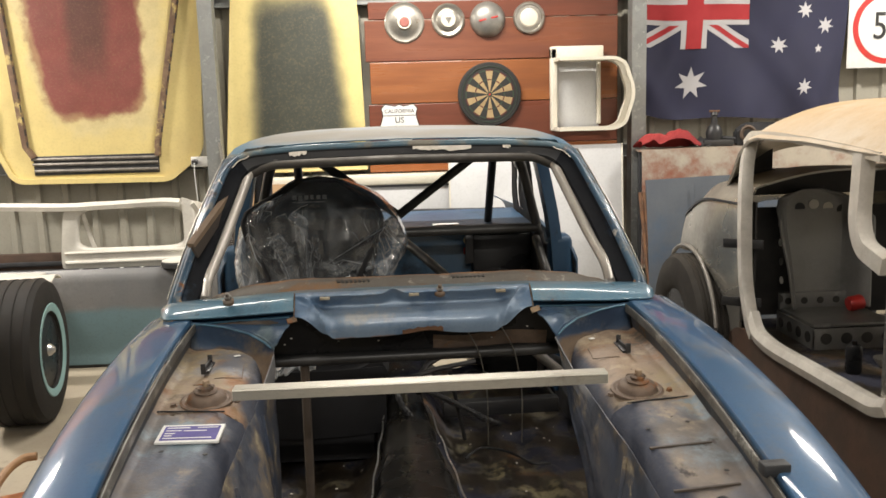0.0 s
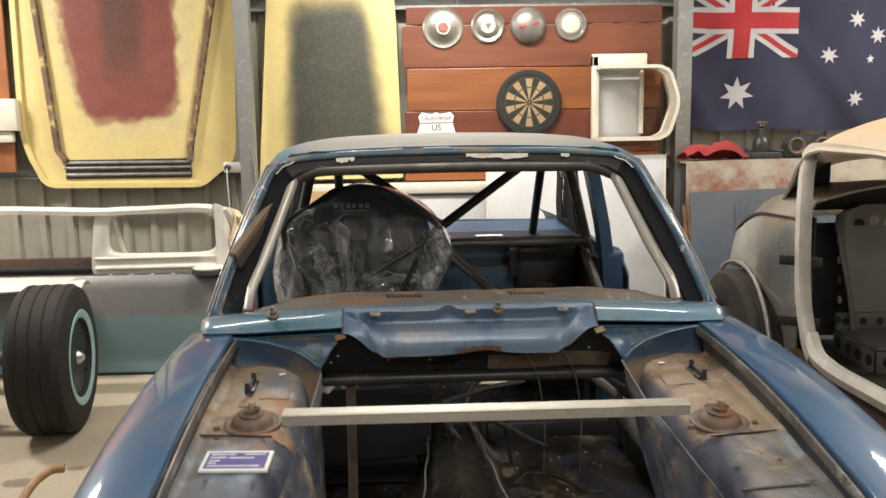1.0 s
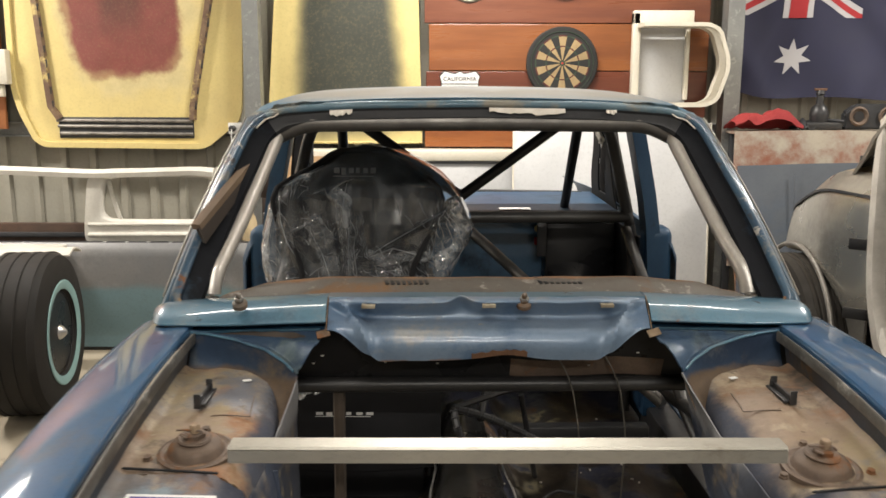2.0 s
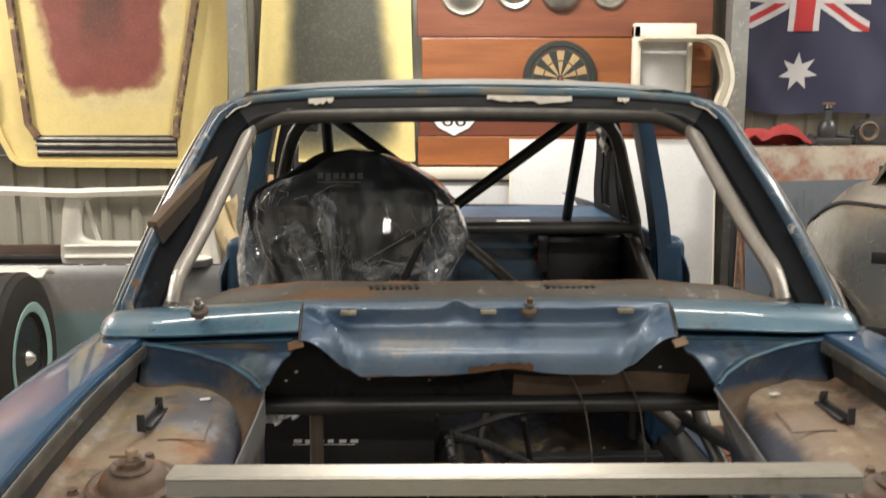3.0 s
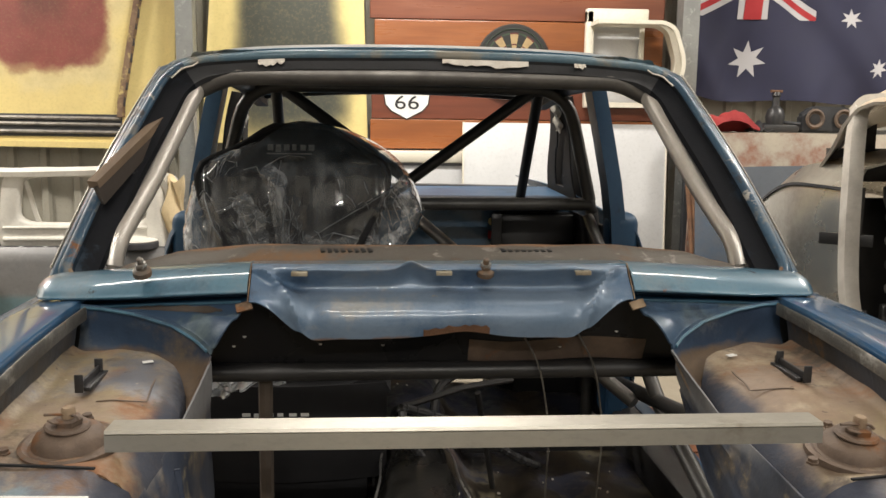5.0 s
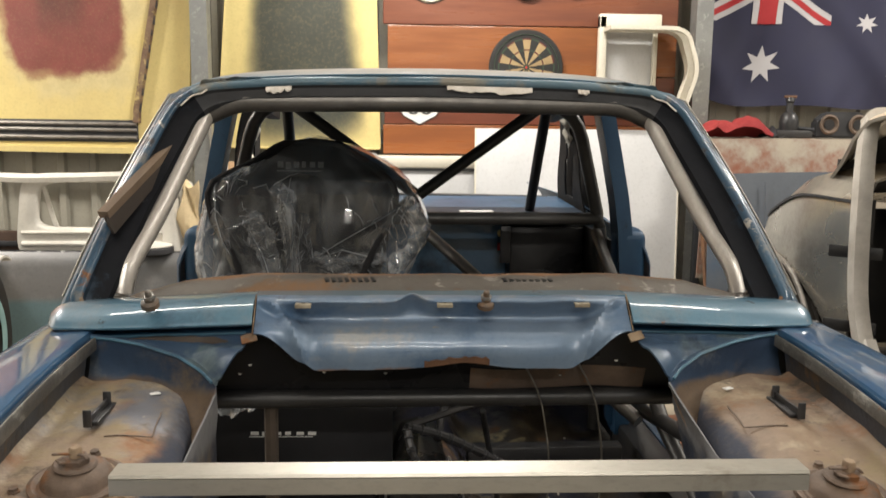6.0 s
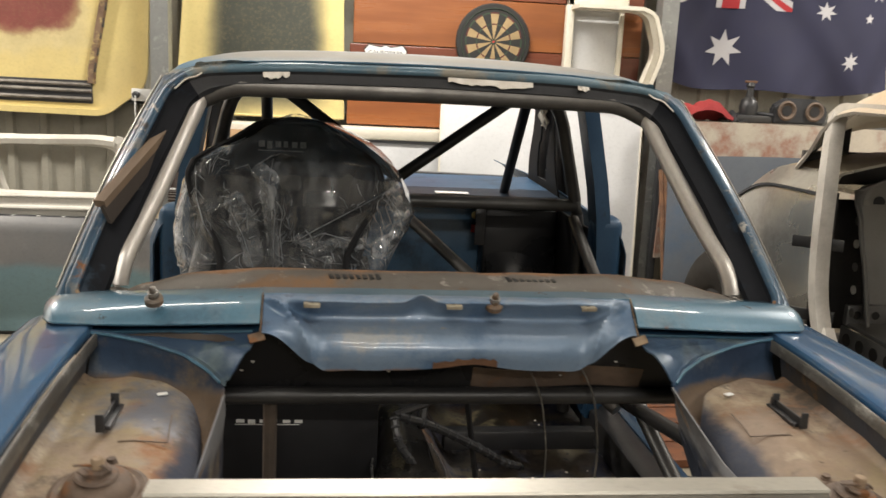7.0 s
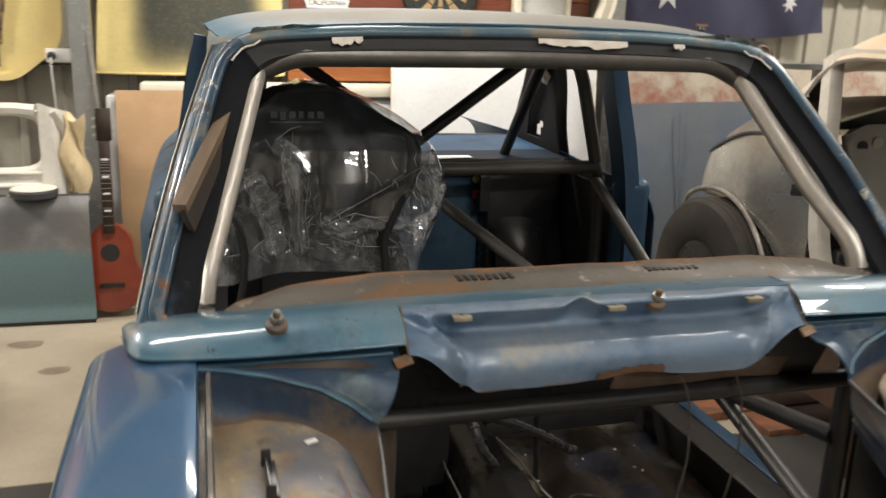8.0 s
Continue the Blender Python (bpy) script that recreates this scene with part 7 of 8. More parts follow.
cloth_shape(clipped([(CX0, czm - 0.085), (CX1, czm - 0.085), (CX1, czm + 0.085), (CX0, czm + 0.085)]), 0.006, M_FLAG_WHITE, "white_cross")
cloth_shape(clipped([(cxm - 0.095, CZ0), (cxm + 0.095, CZ0), (cxm + 0.095, CZ1), (cxm - 0.095, CZ1)]), 0.0065, M_FLAG_WHITE, "white_cross")
cloth_shape(clipped([(CX0, czm - 0.052), (CX1, czm - 0.052), (CX1, czm + 0.052), (CX0, czm + 0.052)]), 0.008, M_FLAG_RED, "red_cross")
cloth_shape(clipped([(cxm - 0.058, CZ0), (cxm + 0.058, CZ0), (cxm + 0.058, CZ1), (cxm - 0.058, CZ1)]), 0.0085, M_FLAG_RED, "red_cross")


def star(x, z, r, points=7):
    poly = []
    for k in range(points * 2):
        a = math.pi * k / points
        q = r if k % 2 == 0 else r * 0.45
        poly.append((x + q * math.sin(a), z + q * math.cos(a)))
    cloth_shape(poly, 0.003, M_FLAG_WHITE, "star")


star(2.065, 1.745, 0.112)
for x, z, r in ((2.845, 2.215, 0.058), (3.0, 2.105, 0.06), (2.665, 1.99, 0.058), (2.86, 1.70, 0.058)):
    star(x, z, r)
star(2.95, 1.95, 0.032, 5)
for x in (1.68, 2.4, 3.14):
    part("pin", lathe([(0.006, 0), (0.006, 0.004), (0, 0.006)], 8, facing(x, 3.765, 2.445)), M_BRIGHT, flag)

# speed sign
speed = thing("speed_sign", (3.46, 3.80, 1.8), "white square speed limit sign with a red ring", "sign")
part("plate", box(3.17, 3.75, 3.785, 3.79, 1.805, 2.42, 0.002), M_WHITE, speed)
spm = facing(3.458, 3.785, 2.085)
bm = bmesh.new()
for k in range(48):
    a, b = 2 * math.pi * k / 48, 2 * math.pi * (k + 1) / 48
    q = [bm.verts.new((r * math.cos(c), r * math.sin(c), 0.002)) for r, c in ((0.215, a), (0.255, a), (0.255, b), (0.215, b))]
    bm.faces.new(q)
bmesh.ops.remove_doubles(bm, verts=bm.verts[:], dist=1e-5)
bm.transform(spm)
part("red_ring", bm, M_RED, speed)
part("numerals", words("50", 0.27, spm @ Matrix.Translation((0, 0, 0.003)) @ Matrix.Diagonal((0.85, 1, 1, 1)), 0.001), M_BLACK, speed, smooth=0)
for z in (1.84, 2.38):
    part("screw", lathe([(0.008, 0), (0.006, 0.004), (0, 0.005)], 8, facing(3.46, 3.785, z)), M_BRIGHT, speed)

# power point
sock = thing("power_point", (-1.36, 3.70, 1.27), "white double power point with a plug and lead", "power point")
part("plate", box(-1.435, -1.285, 3.705, 3.72, 1.255, 1.325, 0.006), M_WHITE, sock)
part("mount_block", box(-1.43, -1.29, 3.72, 3.82, 1.258, 1.322, 0.004), M_CREAM, sock)
part("plug", lathe([(0.02, 0), (0.02, 0.03), (0.012, 0.036), (0, 0.036)], 14, facing(-1.405, 3.705, 1.29)), M_BLACK, sock)
part("lead", tube([(-1.405, 3.67, 1.285), (-1.405, 3.66, 1.22), (-1.40, 3.68, 1.0), (-1.39, 3.70, 0.66)], 0.0035, 6, 0.03), M_WHITE, sock)

# leaning sheets and boards at the wall
wsheet = thing("white_sheet", (0.9, 3.44, 0), "tall white sheet leaning on the plank board", "sheet")
wm = Matrix.Translation((0, 3.44, 0.004)) @ Matrix.Rotation(radians(-4.2), 4, "X")
part("face_sheet", turned(box(0.315, 1.50, -0.006, 0.006, 0.0, 1.335, 0.002), wm), M_WHITE_SHEET, wsheet)
for x in (0.318, 1.497):
    part("edge_trim", turned(box(x - 0.005, x + 0.005, -0.009, 0.009, 0.0, 1.337, 0.002), wm), M_CREAM, wsheet)
chest = thing("white_chest", (-0.15, 3.66, 0), "white enamelled cabinet with a dark worn lip", "cabinet")
part("body", box(-1.15, 0.45, 3.60, 3.78, 0.02, 1.10, 0.012), M_WHITE_SHEET, chest)
part("top_lip", box(-0.98, 0.45, 3.585, 3.79, 1.10, 1.165, 0.01), M_CREAM, chest, "cream lip with rust")
part("lip_gap", box(-0.98, 0.45, 3.59, 3.60, 1.085, 1.10), M_BLACK, chest)
for x in (-1.05, 0.38):
    part("foot", box(x - 0.03, x + 0.03, 3.62, 3.76, 0.0, 0.02), M_BLACK, chest)
solid("cardboard_sheet", turned(box(-1.10, -0.62, -0.004, 0.004, 0, 1.13, 0.001), Matrix.Translation((0, 3.50, 0.002)) @ Matrix.Rotation(radians(-3.5), 4, "X")), M_CARD, "plain brown cardboard sheet leaning on a cabinet", "cardboard")

# ---- left: cut cab, bed panel, whitewall wheel ----
cab = thing("cut_cab_side", (-2.2, 3.55, 0), "sanded white cut-off utility cab with open windows", "cab shell")
CY = 3.40
part("roof_edge", sweep(rounded([(-3.6, CY + 0.03, 1.04), (-2.75, CY + 0.02, 1.055), (-2.15, CY, 1.035), (-1.55, CY, 1.055), (-1.45, CY, 1.045)], 0.1, 4), [(-0.03, -0.022), (0.03, -0.022), (0.035, 0.005), (0.015, 0.026), (-0.03, 0.024)]), M_UTE_WHITE, cab)


def window_frame():
    """Pressed door frame: a rounded opening in a rounded panel."""
    bm = bmesh.new()
    n = 64
    rings = []
    for hx, hz, cx, cz, e, dy in ((0.415, 0.245, -1.815, 0.822, 7, 0.03), (0.41, 0.24, -1.815, 0.822, 7, 0.0), (0.358, 0.142, -1.785, 0.888, 7, 0.0), (0.346, 0.130, -1.785, 0.888, 6, 0.012), (0.342, 0.126, -1.785, 0.888, 6, 0.045)):
        ring = []
        for k in range(n):
            a = 2 * math.pi * (k + 0.5) / n
            c, s = math.cos(a), math.sin(a)
            r = 1 / (abs(c) ** e + abs(s) ** e) ** (1 / e)
            z = cz + hz * r * s
            x = cx + hx * r * c + (0.13 * (z - 0.82) if c < 0 else 0.0) * abs(c)
            ring.append(bm.verts.new((x, CY + dy - 0.010 * math.sin((z - 0.58) * 6), z)))
        rings.append(ring)
    for r0, r1 in zip(rings, rings[1:]):
        for k in range(n):
            bm.faces.new((r0[k], r0[(k + 1) % n], r1[(k + 1) % n], r1[k]))
    return bm


part("window_frame", window_frame(), M_UTE_WHITE, cab, "sanded white window frame", 50)
for z, r in ((0.735, 0.010), (0.672, 0.014), (0.60, 0.008)):
    part("pressed_bead", tube([(-2.215 + 0.02 * (z - 0.6), CY - 0.008, z), (-1.42, CY - 0.008, z + 0.006)], r, 8, 0), M_UTE_WHITE, cab)


def corner(u, v):
    z = 0.57 + 0.48 * v
    x = -1.435 + 0.18 * u - 0.05 * v * u
    y = CY - 0.01 + 0.16 * smooth(0.35, 1.0, u)
    return V((x, y, z + 0.03 * (1 - u) * v - 0.05 * u * u * smooth(0.7, 1, v)))


part("rear_corner", sheet(corner, 14, 16, 0.012), M_UTE_WHITE, cab)
part("corner_rib", sweep(rounded([(-1.37, CY - 0.015, 1.04), (-1.325, CY + 0.02, 0.95), (-1.30, CY + 0.03, 0.62)], 0.1, 4), rect(0.03, 0.02), up=(0, -1, 0)), M_UTE_WHITE, cab)
part("quarter_frame", sweep(rounded([(-2.09, CY + 0.03, 0.99), (-2.045, CY + 0.03, 0.80), (-2.03, CY + 0.03, 0.76)], 0.05, 4), rect(0.022, 0.014), up=(0, -1, 0)), M_UTE_WHITE, cab)
part("rear_wall", box(-3.6, -1.36, CY + 0.06, CY + 0.08, 0.02, 0.60, 0.004), M_FLANGE, cab)
part("dark_tub", box(-3.6, -2.24, CY + 0.02, CY + 0.05, 0.50, 0.74, 0.01), M_BROWN, cab)
part("dark_tub_rib", box(-3.6, -2.24, CY + 0.005, CY + 0.02, 0.655, 0.685, 0.004), M_FLANGE, cab)
part("skid", box(-3.6, -1.4, CY + 0.05, CY + 0.12, 0.0, 0.03), M_FLANGE, cab)

panel = thing("bed_side_panel", (-2.4, 3.27, 0), "grey and aqua blended utility bed side panel standing on the floor", "body panel")


def bed(u, v):
    x = -3.9 + 2.68 * u
    z = 0.022 + 0.615 * v
    y = 3.275 - 0.02 * math.sin(math.pi * v) - 0.015 * (1 - smooth(0, 0.12, v)) + 0.03 * smooth(0.93, 1, v)
    return V((x, y, z))


part("skin", sheet(bed, 40, 24, 0.008), M_GREY_PANEL, panel)
part("bottom_edge", box(-3.9, -1.225, 3.262, 3.30, 0.0, 0.024, 0.003), M_BLACK, panel)
part("top_flange", box(-3.9, -1.225, 3.305, 3.37, 0.625, 0.64, 0.004), M_FLANGE, panel)
for k in range(6):
    part("flange_hole", lathe([(0.012, 0), (0.012, 0.001)], 10, Matrix.Translation((-2.1 + 0.13 * k, 3.335, 0.6405))), M_WHITE, panel)
part("pale_ledge", box(-3.9, -2.30, 3.10, 3.30, 0.60, 0.635, 0.012), M_UTE_WHITE, panel)

cover = thing("air_cleaner_lid", (-1.465, 3.30, 0.64), "round grey air cleaner lid lying on the panel edge", "air cleaner")
part("pan", lathe([(0.0, 0.0), (0.10, 0.0), (0.108, 0.006), (0.108, 0.032), (0.10, 0.038), (0.0, 0.04)], 28, Matrix.Translation((-1.465, 3.30, 0.64))), M_FLANGE, cover)
part("rim", lathe([(0.10, 0.038), (0.104, 0.043), (0.09, 0.047), (0.05, 0.044), (0.0, 0.046)], 28, Matrix.Translation((-1.465, 3.30, 0.64))), M_UTE_WHITE, cover)

solid("foam_offcut", sheet(lambda u, v: V((-1.335 + 0.10 * u + 0.01 * math.sin(v * 9), 3.42 + 0.02 * math.sin(u * 5 + v * 7), 0.642 + 0.375 * v + 0.02 * math.sin(u * 7) * v)), 6, 12, 0.03), M_FOAM, "torn cream foam strip standing behind the panel", "foam")


def wheel(name, place, r, width, rim_r, tyre_mat, label, face, band=None, ribs=5):
    """A wheel with its axle along x; face: -1 or 1, the side its hub looks to."""
    w = thing(name, (0, 0, 0), label, "wheel")
    m = Matrix.Rotation(radians(90 * face), 4, "Y")
    h = width / 2
    prof = [(rim_r, -h * 0.82), (rim_r + 0.02, -h * 0.95), (r * 0.82, -h), (r * 0.95, -h * 0.88), (r * 0.99, -h * 0.7)]
    for k in range(ribs):
        a = -0.62 + 1.24 * k / (ribs - 1)
        prof += [(r, h * (a - 0.07)), (r, h * (a + 0.07)), (r - 0.005, h * (a + 0.09)), (r - 0.005, h * (a + 0.12))] if k < ribs - 1 else [(r, h * (a - 0.07)), (r, h * (a + 0.07))]
    prof += [(r * 0.99, h * 0.7), (r * 0.95, h * 0.88), (r * 0.82, h), (rim_r + 0.02, h * 0.95), (rim_r, h * 0.82)]
    t = part("tyre", lathe(prof + [prof[0]], 56, m, False), tyre_mat, w)
    if band:
        part("wall_band", lathe([(rim_r + 0.012, h * 0.955), (rim_r + 0.02, h * 0.985), (rim_r + 0.052, h * 1.012), (rim_r + 0.056, h * 0.99)], 56, m, False), band, t, "aqua painted wall band")
    rim = part("rim", lathe([(rim_r + 0.004, h * 0.84), (rim_r - 0.012, h * 0.86), (rim_r - 0.02, h * 0.6), (rim_r * 0.80, h * 0.25), (rim_r * 0.5, h * 0.42), (rim_r * 0.30, h * 0.5), (0.0, h * 0.5)], 40, m), M_BLACK_GLOSS, w)
    part("rim_back", lathe([(rim_r, -h * 0.8), (rim_r * 0.5, -h * 0.2), (0, -h * 0.2)], 30, m), M_FLANGE, w)
    part("hub_cone", lathe([(0.042, h * 0.5), (0.045, h * 0.7), (0.03, h * 0.92), (0.012, h * 1.05), (0, h * 1.07)], 20, m), M_BRIGHT, rim, "chrome hub cone")
    for k in range(5):
        a = 2 * math.pi * k / 5
        part("wheel_nut", lathe([(0.011, 0), (0.011, 0.02), (0.006, 0.03), (0, 0.03)], 6, m @ Matrix.Translation((0.075 * math.cos(a), 0.075 * math.sin(a), h * 0.48))), M_BRIGHT, rim)
    for k in range(16):
        a = 2 * math.pi * k / 16
        part("rim_slot", turned(box(-0.012, 0.012, -0.004, 0.004, 0, 0.004), m @ Matrix.Rotation(a, 4, "Z") @ Matrix.Translation((rim_r * 0.74, 0, h * 0.31))), M_FLANGE, rim)
    w.matrix_basis = place
    return w


wheel("whitewall_wheel", pose(-2.045, 2.28, 0.387, 0, 0, 7), 0.387, 0.29, 0.195, M_TYRE, "black steel wheel with an aqua-walled tyre on the floor", 1, M_AQUA, 4)
solid("axle_beam", joined(tube([(-2.20, 2.29, 0.39), (-3.4, 2.29, 0.39)], 0.04, 12, 0), box(-3.4, -2.5, 2.2, 2.4, 0.0, 0.36, 0.01)), M_FLANGE, "dark axle beam resting on a block", "axle")
solid("fender_edge", sheet(lambda u, v: V((-2.9 + 0.80 * u, 2.85 + 0.16 * v, 0.62 + 0.035 * u + 0.03 * math.sin(math.pi * v))), 10, 6, 0.01), M_UTE_WHITE, "pale metal fender edge behind the wheel", "fender")
solid("fender_prop", box(-2.88, -2.80, 2.88, 2.98, 0.0, 0.625, 0.005), M_FLANGE, "dark prop post under a fender edge", "prop")

# orange crate and hooked strap beside the car
solid("orange_board", turned(box(-0.14, 0.14, -0.25, 0.25, 0, 0.03, 0.004), pose(-1.60, 1.05, 0.004, 0, 0, 25)), M_ORANGE, "orange timber board lying on the floor", "board")
solid("hooked_strap", tube([(-1.70, 1.02, 0.02), (-1.74, 1.12, 0.05), (-1.76, 1.22, 0.09), (-1.74, 1.32, 0.13), (-1.70, 1.38, 0.15), (-1.65, 1.39, 0.15)], 0.018, 10, 0.12), M_TANSTRAP, "tan curved hook standing on the floor", "hook")
# added dark sheet standing in for shaded floor beside the planks
solid("rubber_mat", turned(box(-0.30, 0.30, -0.52, 0.52, 0.0, 0.012, 0.003), pose(1.24, 1.02, 0.0, 0, 0, -14)), M_MAT, "dark grey sheet on the floor, standing in for shade", "mat")
for y, x0, x1 in ((1.50, 1.42, 2.2), (1.69, 1.06, 2.3), (1.875, 1.02, 2.2), (2.06, 1.05, 2.25), (2.245, 1.0, 2.3)):
    solid("timber_plank", turned(box(x0, x1, -0.085, 0.085, 0.0, 0.035, 0.004), pose(0, y, 0.002 * (int(y * 50) % 3), 0, 0, 3)), M_PLANK, "orange-brown timber plank on the floor beside the coupe", "plank", "planks on the floor")

# guitar and thin rods
guitar = thing("guitar", (-1.14, 3.44, 0), "red guitar with dark neck standing against the wall", "guitar")
gm = Matrix.Translation((-1.145, 3.40, 0.012)) @ Matrix.Rotation(radians(90 - 5), 4, "X")
body = []
for k in range(40):
    a = 2 * math.pi * k / 40
    r = 0.19 + 0.025 * math.cos(2 * a) * -1
    y = 0.235 + (0.235 if math.sin(a) > 0 else 0.225) * math.sin(a)
    w = 0.185 if math.sin(a) < 0 else 0.135
    waist = 1 - 0.14 * math.exp(-((y - 0.30) / 0.06) ** 2)
    body.append((w * math.cos(a) * waist if abs(math.cos(a)) > 0 else 0, y))
part("guitar_body", prism(body, 0.085, gm, 0.006), M_GUITAR, guitar)
part("sound_hole", lathe([(0.045, 0.086), (0.045, 0.0872)], 24, gm @ Matrix.Translation((0, 0.32, 0))), M_BLACK, guitar)
neck = part("neck", turned(box(-0.026, 0.026, 0.42, 0.88, 0.07, 0.098, 0.003), gm), M_FRET, guitar)
part("headstock", turned(box(-0.036, 0.036, 0.88, 1.04, 0.062, 0.082, 0.004), gm), M_FRET, guitar)
for k in range(14):
    part("fret", turned(box(-0.024, 0.024, 0, 0.0022, 0.098, 0.0995), gm @ Matrix.Translation((0, 0.46 + 0.42 * (1 - 0.93 ** (k * 1.6)), 0))), M_BRIGHT, neck)
for k in range(4):
    part("inlay", turned(box(-0.016, 0.016, 0, 0.010, 0.098, 0.0992), gm @ Matrix.Translation((0, 0.53 + 0.085 * k, 0))), M_WHITE, neck)
for k in range(6):
    part("tuner", lathe([(0.008, 0), (0.008, 0.02), (0, 0.02)], 8, gm @ Matrix.Translation(((-0.045 if k % 2 else 0.045), 0.91 + 0.04 * (k // 2), 0.07))), M_BRIGHT, guitar)
part("bridge", turned(box(-0.06, 0.06, 0.14, 0.165, 0.085, 0.095, 0.003), gm), M_FRET, guitar)
for k, (a, b) in enumerate((((-1.10, 3.46, 0.0), (-1.215, 3.60, 1.42)), ((-1.135, 3.46, 0.0), (-1.20, 3.60, 1.40)))):
    solid("thin_rod", tube([a, b], 0.006, 8, 0), M_CHROME, "thin bright steel rod leaning on the post", "rod", "leaning rods")

# ---- right: bench with parts, door panel ----
bench = thing("rusty_panel_bench", (2.3, 3.55, 0), "rusty cream panel used as a bench under the flag", "bench")
part("top_panel", sheet(lambda u, v: V((1.60 + 1.75 * u, 3.42 + 0.34 * v, 1.29 + 0.01 * math.sin(u * 5))), 16, 4, 0.012), M_TANK, bench)
part("front_panel", sheet(lambda u, v: V((1.60 + 1.75 * u, 3.415 - 0.02 * math.sin(v * 3) , 1.295 - 0.80 * v)), 20, 10, 0.01), M_TANK, bench)
for x in (1.63, 3.3):
    part("leg", box(x - 0.02, x + 0.02, 3.50, 3.54, 0, 1.28, 0.002), M_FLANGE, bench)

door = thing("slate_door_panel", (1.95, 3.30, 0), "slate blue primed car panel leaning on the bench", "body panel")
part("skin", sheet(lambda u, v: V((1.61 + 0.95 * u, 3.22 + 0.12 * v - 0.025 * math.sin(math.pi * v) + 0.02 * (abs(2 * u - 1) ** 4), 0.01 + (1.085 + 0.02 * math.sin(u * 2)) * v)), 20, 20, 0.02), M_SLATE, door)
part("crease", sweep([(1.92, 3.285, 1.06), (1.92, 3.25, 0.85), (1.92, 3.225, 0.5)], rect(0.006, 0.006), up=(0, -1, 0)), M_SLATE, door)
for x in (1.575, 1.60):
    solid("rusty_pipe", tube([(x + 0.07, 3.20, 0.0), (x - 0.01, 3.33, 1.02)], 0.011, 8, 0), M_RUST, "thin rusty brown pipe leaning on the post", "pipe", "leaning pipes")


def rag(u, v):
    x = 1.60 + 0.40 * u
    y = 3.44 + 0.20 * v
    lift = lerp([(0, 0.04), (0.2, 0.10), (0.4, 0.07), (0.6, 0.125), (0.8, 0.10), (1.0, 0.02)], u) * math.sin(math.pi * min(v * 1.1 + 0.15, 1))
    return V((x + 0.02 * math.sin(v * 7), y - 0.02, 1.305 + max(0.0, lift + wob(x, y, 1, 0.05, 0.025))))


solid("red_cloth", sheet(rag, 26, 16, 0.006), M_REDCLOTH, "crumpled red cloth on the rusty bench", "cloth")
solid("dark_cloth", sheet(lambda u, v: V((1.97 + 0.16 * u, 3.44 + 0.16 * v, 1.305 + 0.05 * math.sin(math.pi * u) * math.sin(math.pi * v) + 0.01 * math.sin(u * 20))), 10, 8, 0.005), M_FLANGE, "dark grey cloth on the bench", "cloth")
tool = thing("black_jack", (2.13, 3.5, 1.3), "black bottle jack tool on a flat base", "jack")
part("jack_base", box(2.03, 2.24, 3.44, 3.56, 1.302, 1.345, 0.008), M_BLACK, tool)
part("jack_body", lathe([(0.05, 1.345), (0.055, 1.39), (0.045, 1.43), (0.022, 1.45), (0.018, 1.50), (0.026, 1.51), (0.02, 1.53), (0, 1.535)], 16, Matrix.Translation((2.12, 3.5, 0))), M_BLACK, tool)
part("jack_handle", tube([(2.14, 3.49, 1.36), (2.20, 3.46, 1.355), (2.245, 3.44, 1.35)], 0.010, 8, 0), M_FLANGE, tool)
part("jack_pin", box(2.085, 2.155, 3.49, 3.51, 1.528, 1.542, 0.003), M_RUST, tool)
cast = thing("grey_casting", (2.5, 3.5, 1.3), "grey twin-eyed metal casting standing on the bench", "casting")
bm = prism([(-0.17, 0.0), (0.16, 0.0), (0.17, 0.09), (0.10, 0.15), (-0.10, 0.15), (-0.17, 0.10)], 0.06, facing(2.43, 3.53, 1.303), 0.012)
part("casting_body", bm, M_FLANGE, cast)
for x in (2.34, 2.51):
    part("eye", lathe([(0.05, 0.058), (0.058, 0.07), (0.048, 0.078), (0.036, 0.066), (0.0, 0.062)], 20, facing(x, 3.53, 1.38)), M_STRUT, cast)
    part("eye_hole", lathe([(0.03, 0.064), (0.03, 0.069), (0, 0.069)], 18, facing(x, 3.53, 1.38)), M_BLACK, cast)

# ---- right: old coupe body in bare metal ----
rod = thing("old_coupe", (2.2, 1.4, 0), "old bare-metal coupe body with open door and dusty roof", "car")
RX = 1.555
RC = 2.22


# roof shell
def rod_roof(u, v):
    s = -1 + 2 * u
    y = 0.36 + 1.66 * v
    half = (RC - 1.60) * lerp([(0, 0.97), (0.15, 1.02), (0.80, 1.03), (0.9, 1.0), (1.0, 0.90)], v)
    top = lerp([(0, 1.53), (0.12, 1.575), (0.4, 1.605), (0.65, 1.595), (0.85, 1.53), (1.0, 1.38)], v)
    side = lerp([(0, 1.40), (0.4, 1.435), (0.68, 1.435), (0.74, 1.415), (0.79, 1.36), (0.84, 1.27), (0.9, 1.20), (1.0, 1.16)], v)
    q = abs(s) ** 4.5
    crown = 0.035 * s * s
    return V((RC + s * (half + 0.025), y, top - crown + (side - top + crown) * q))


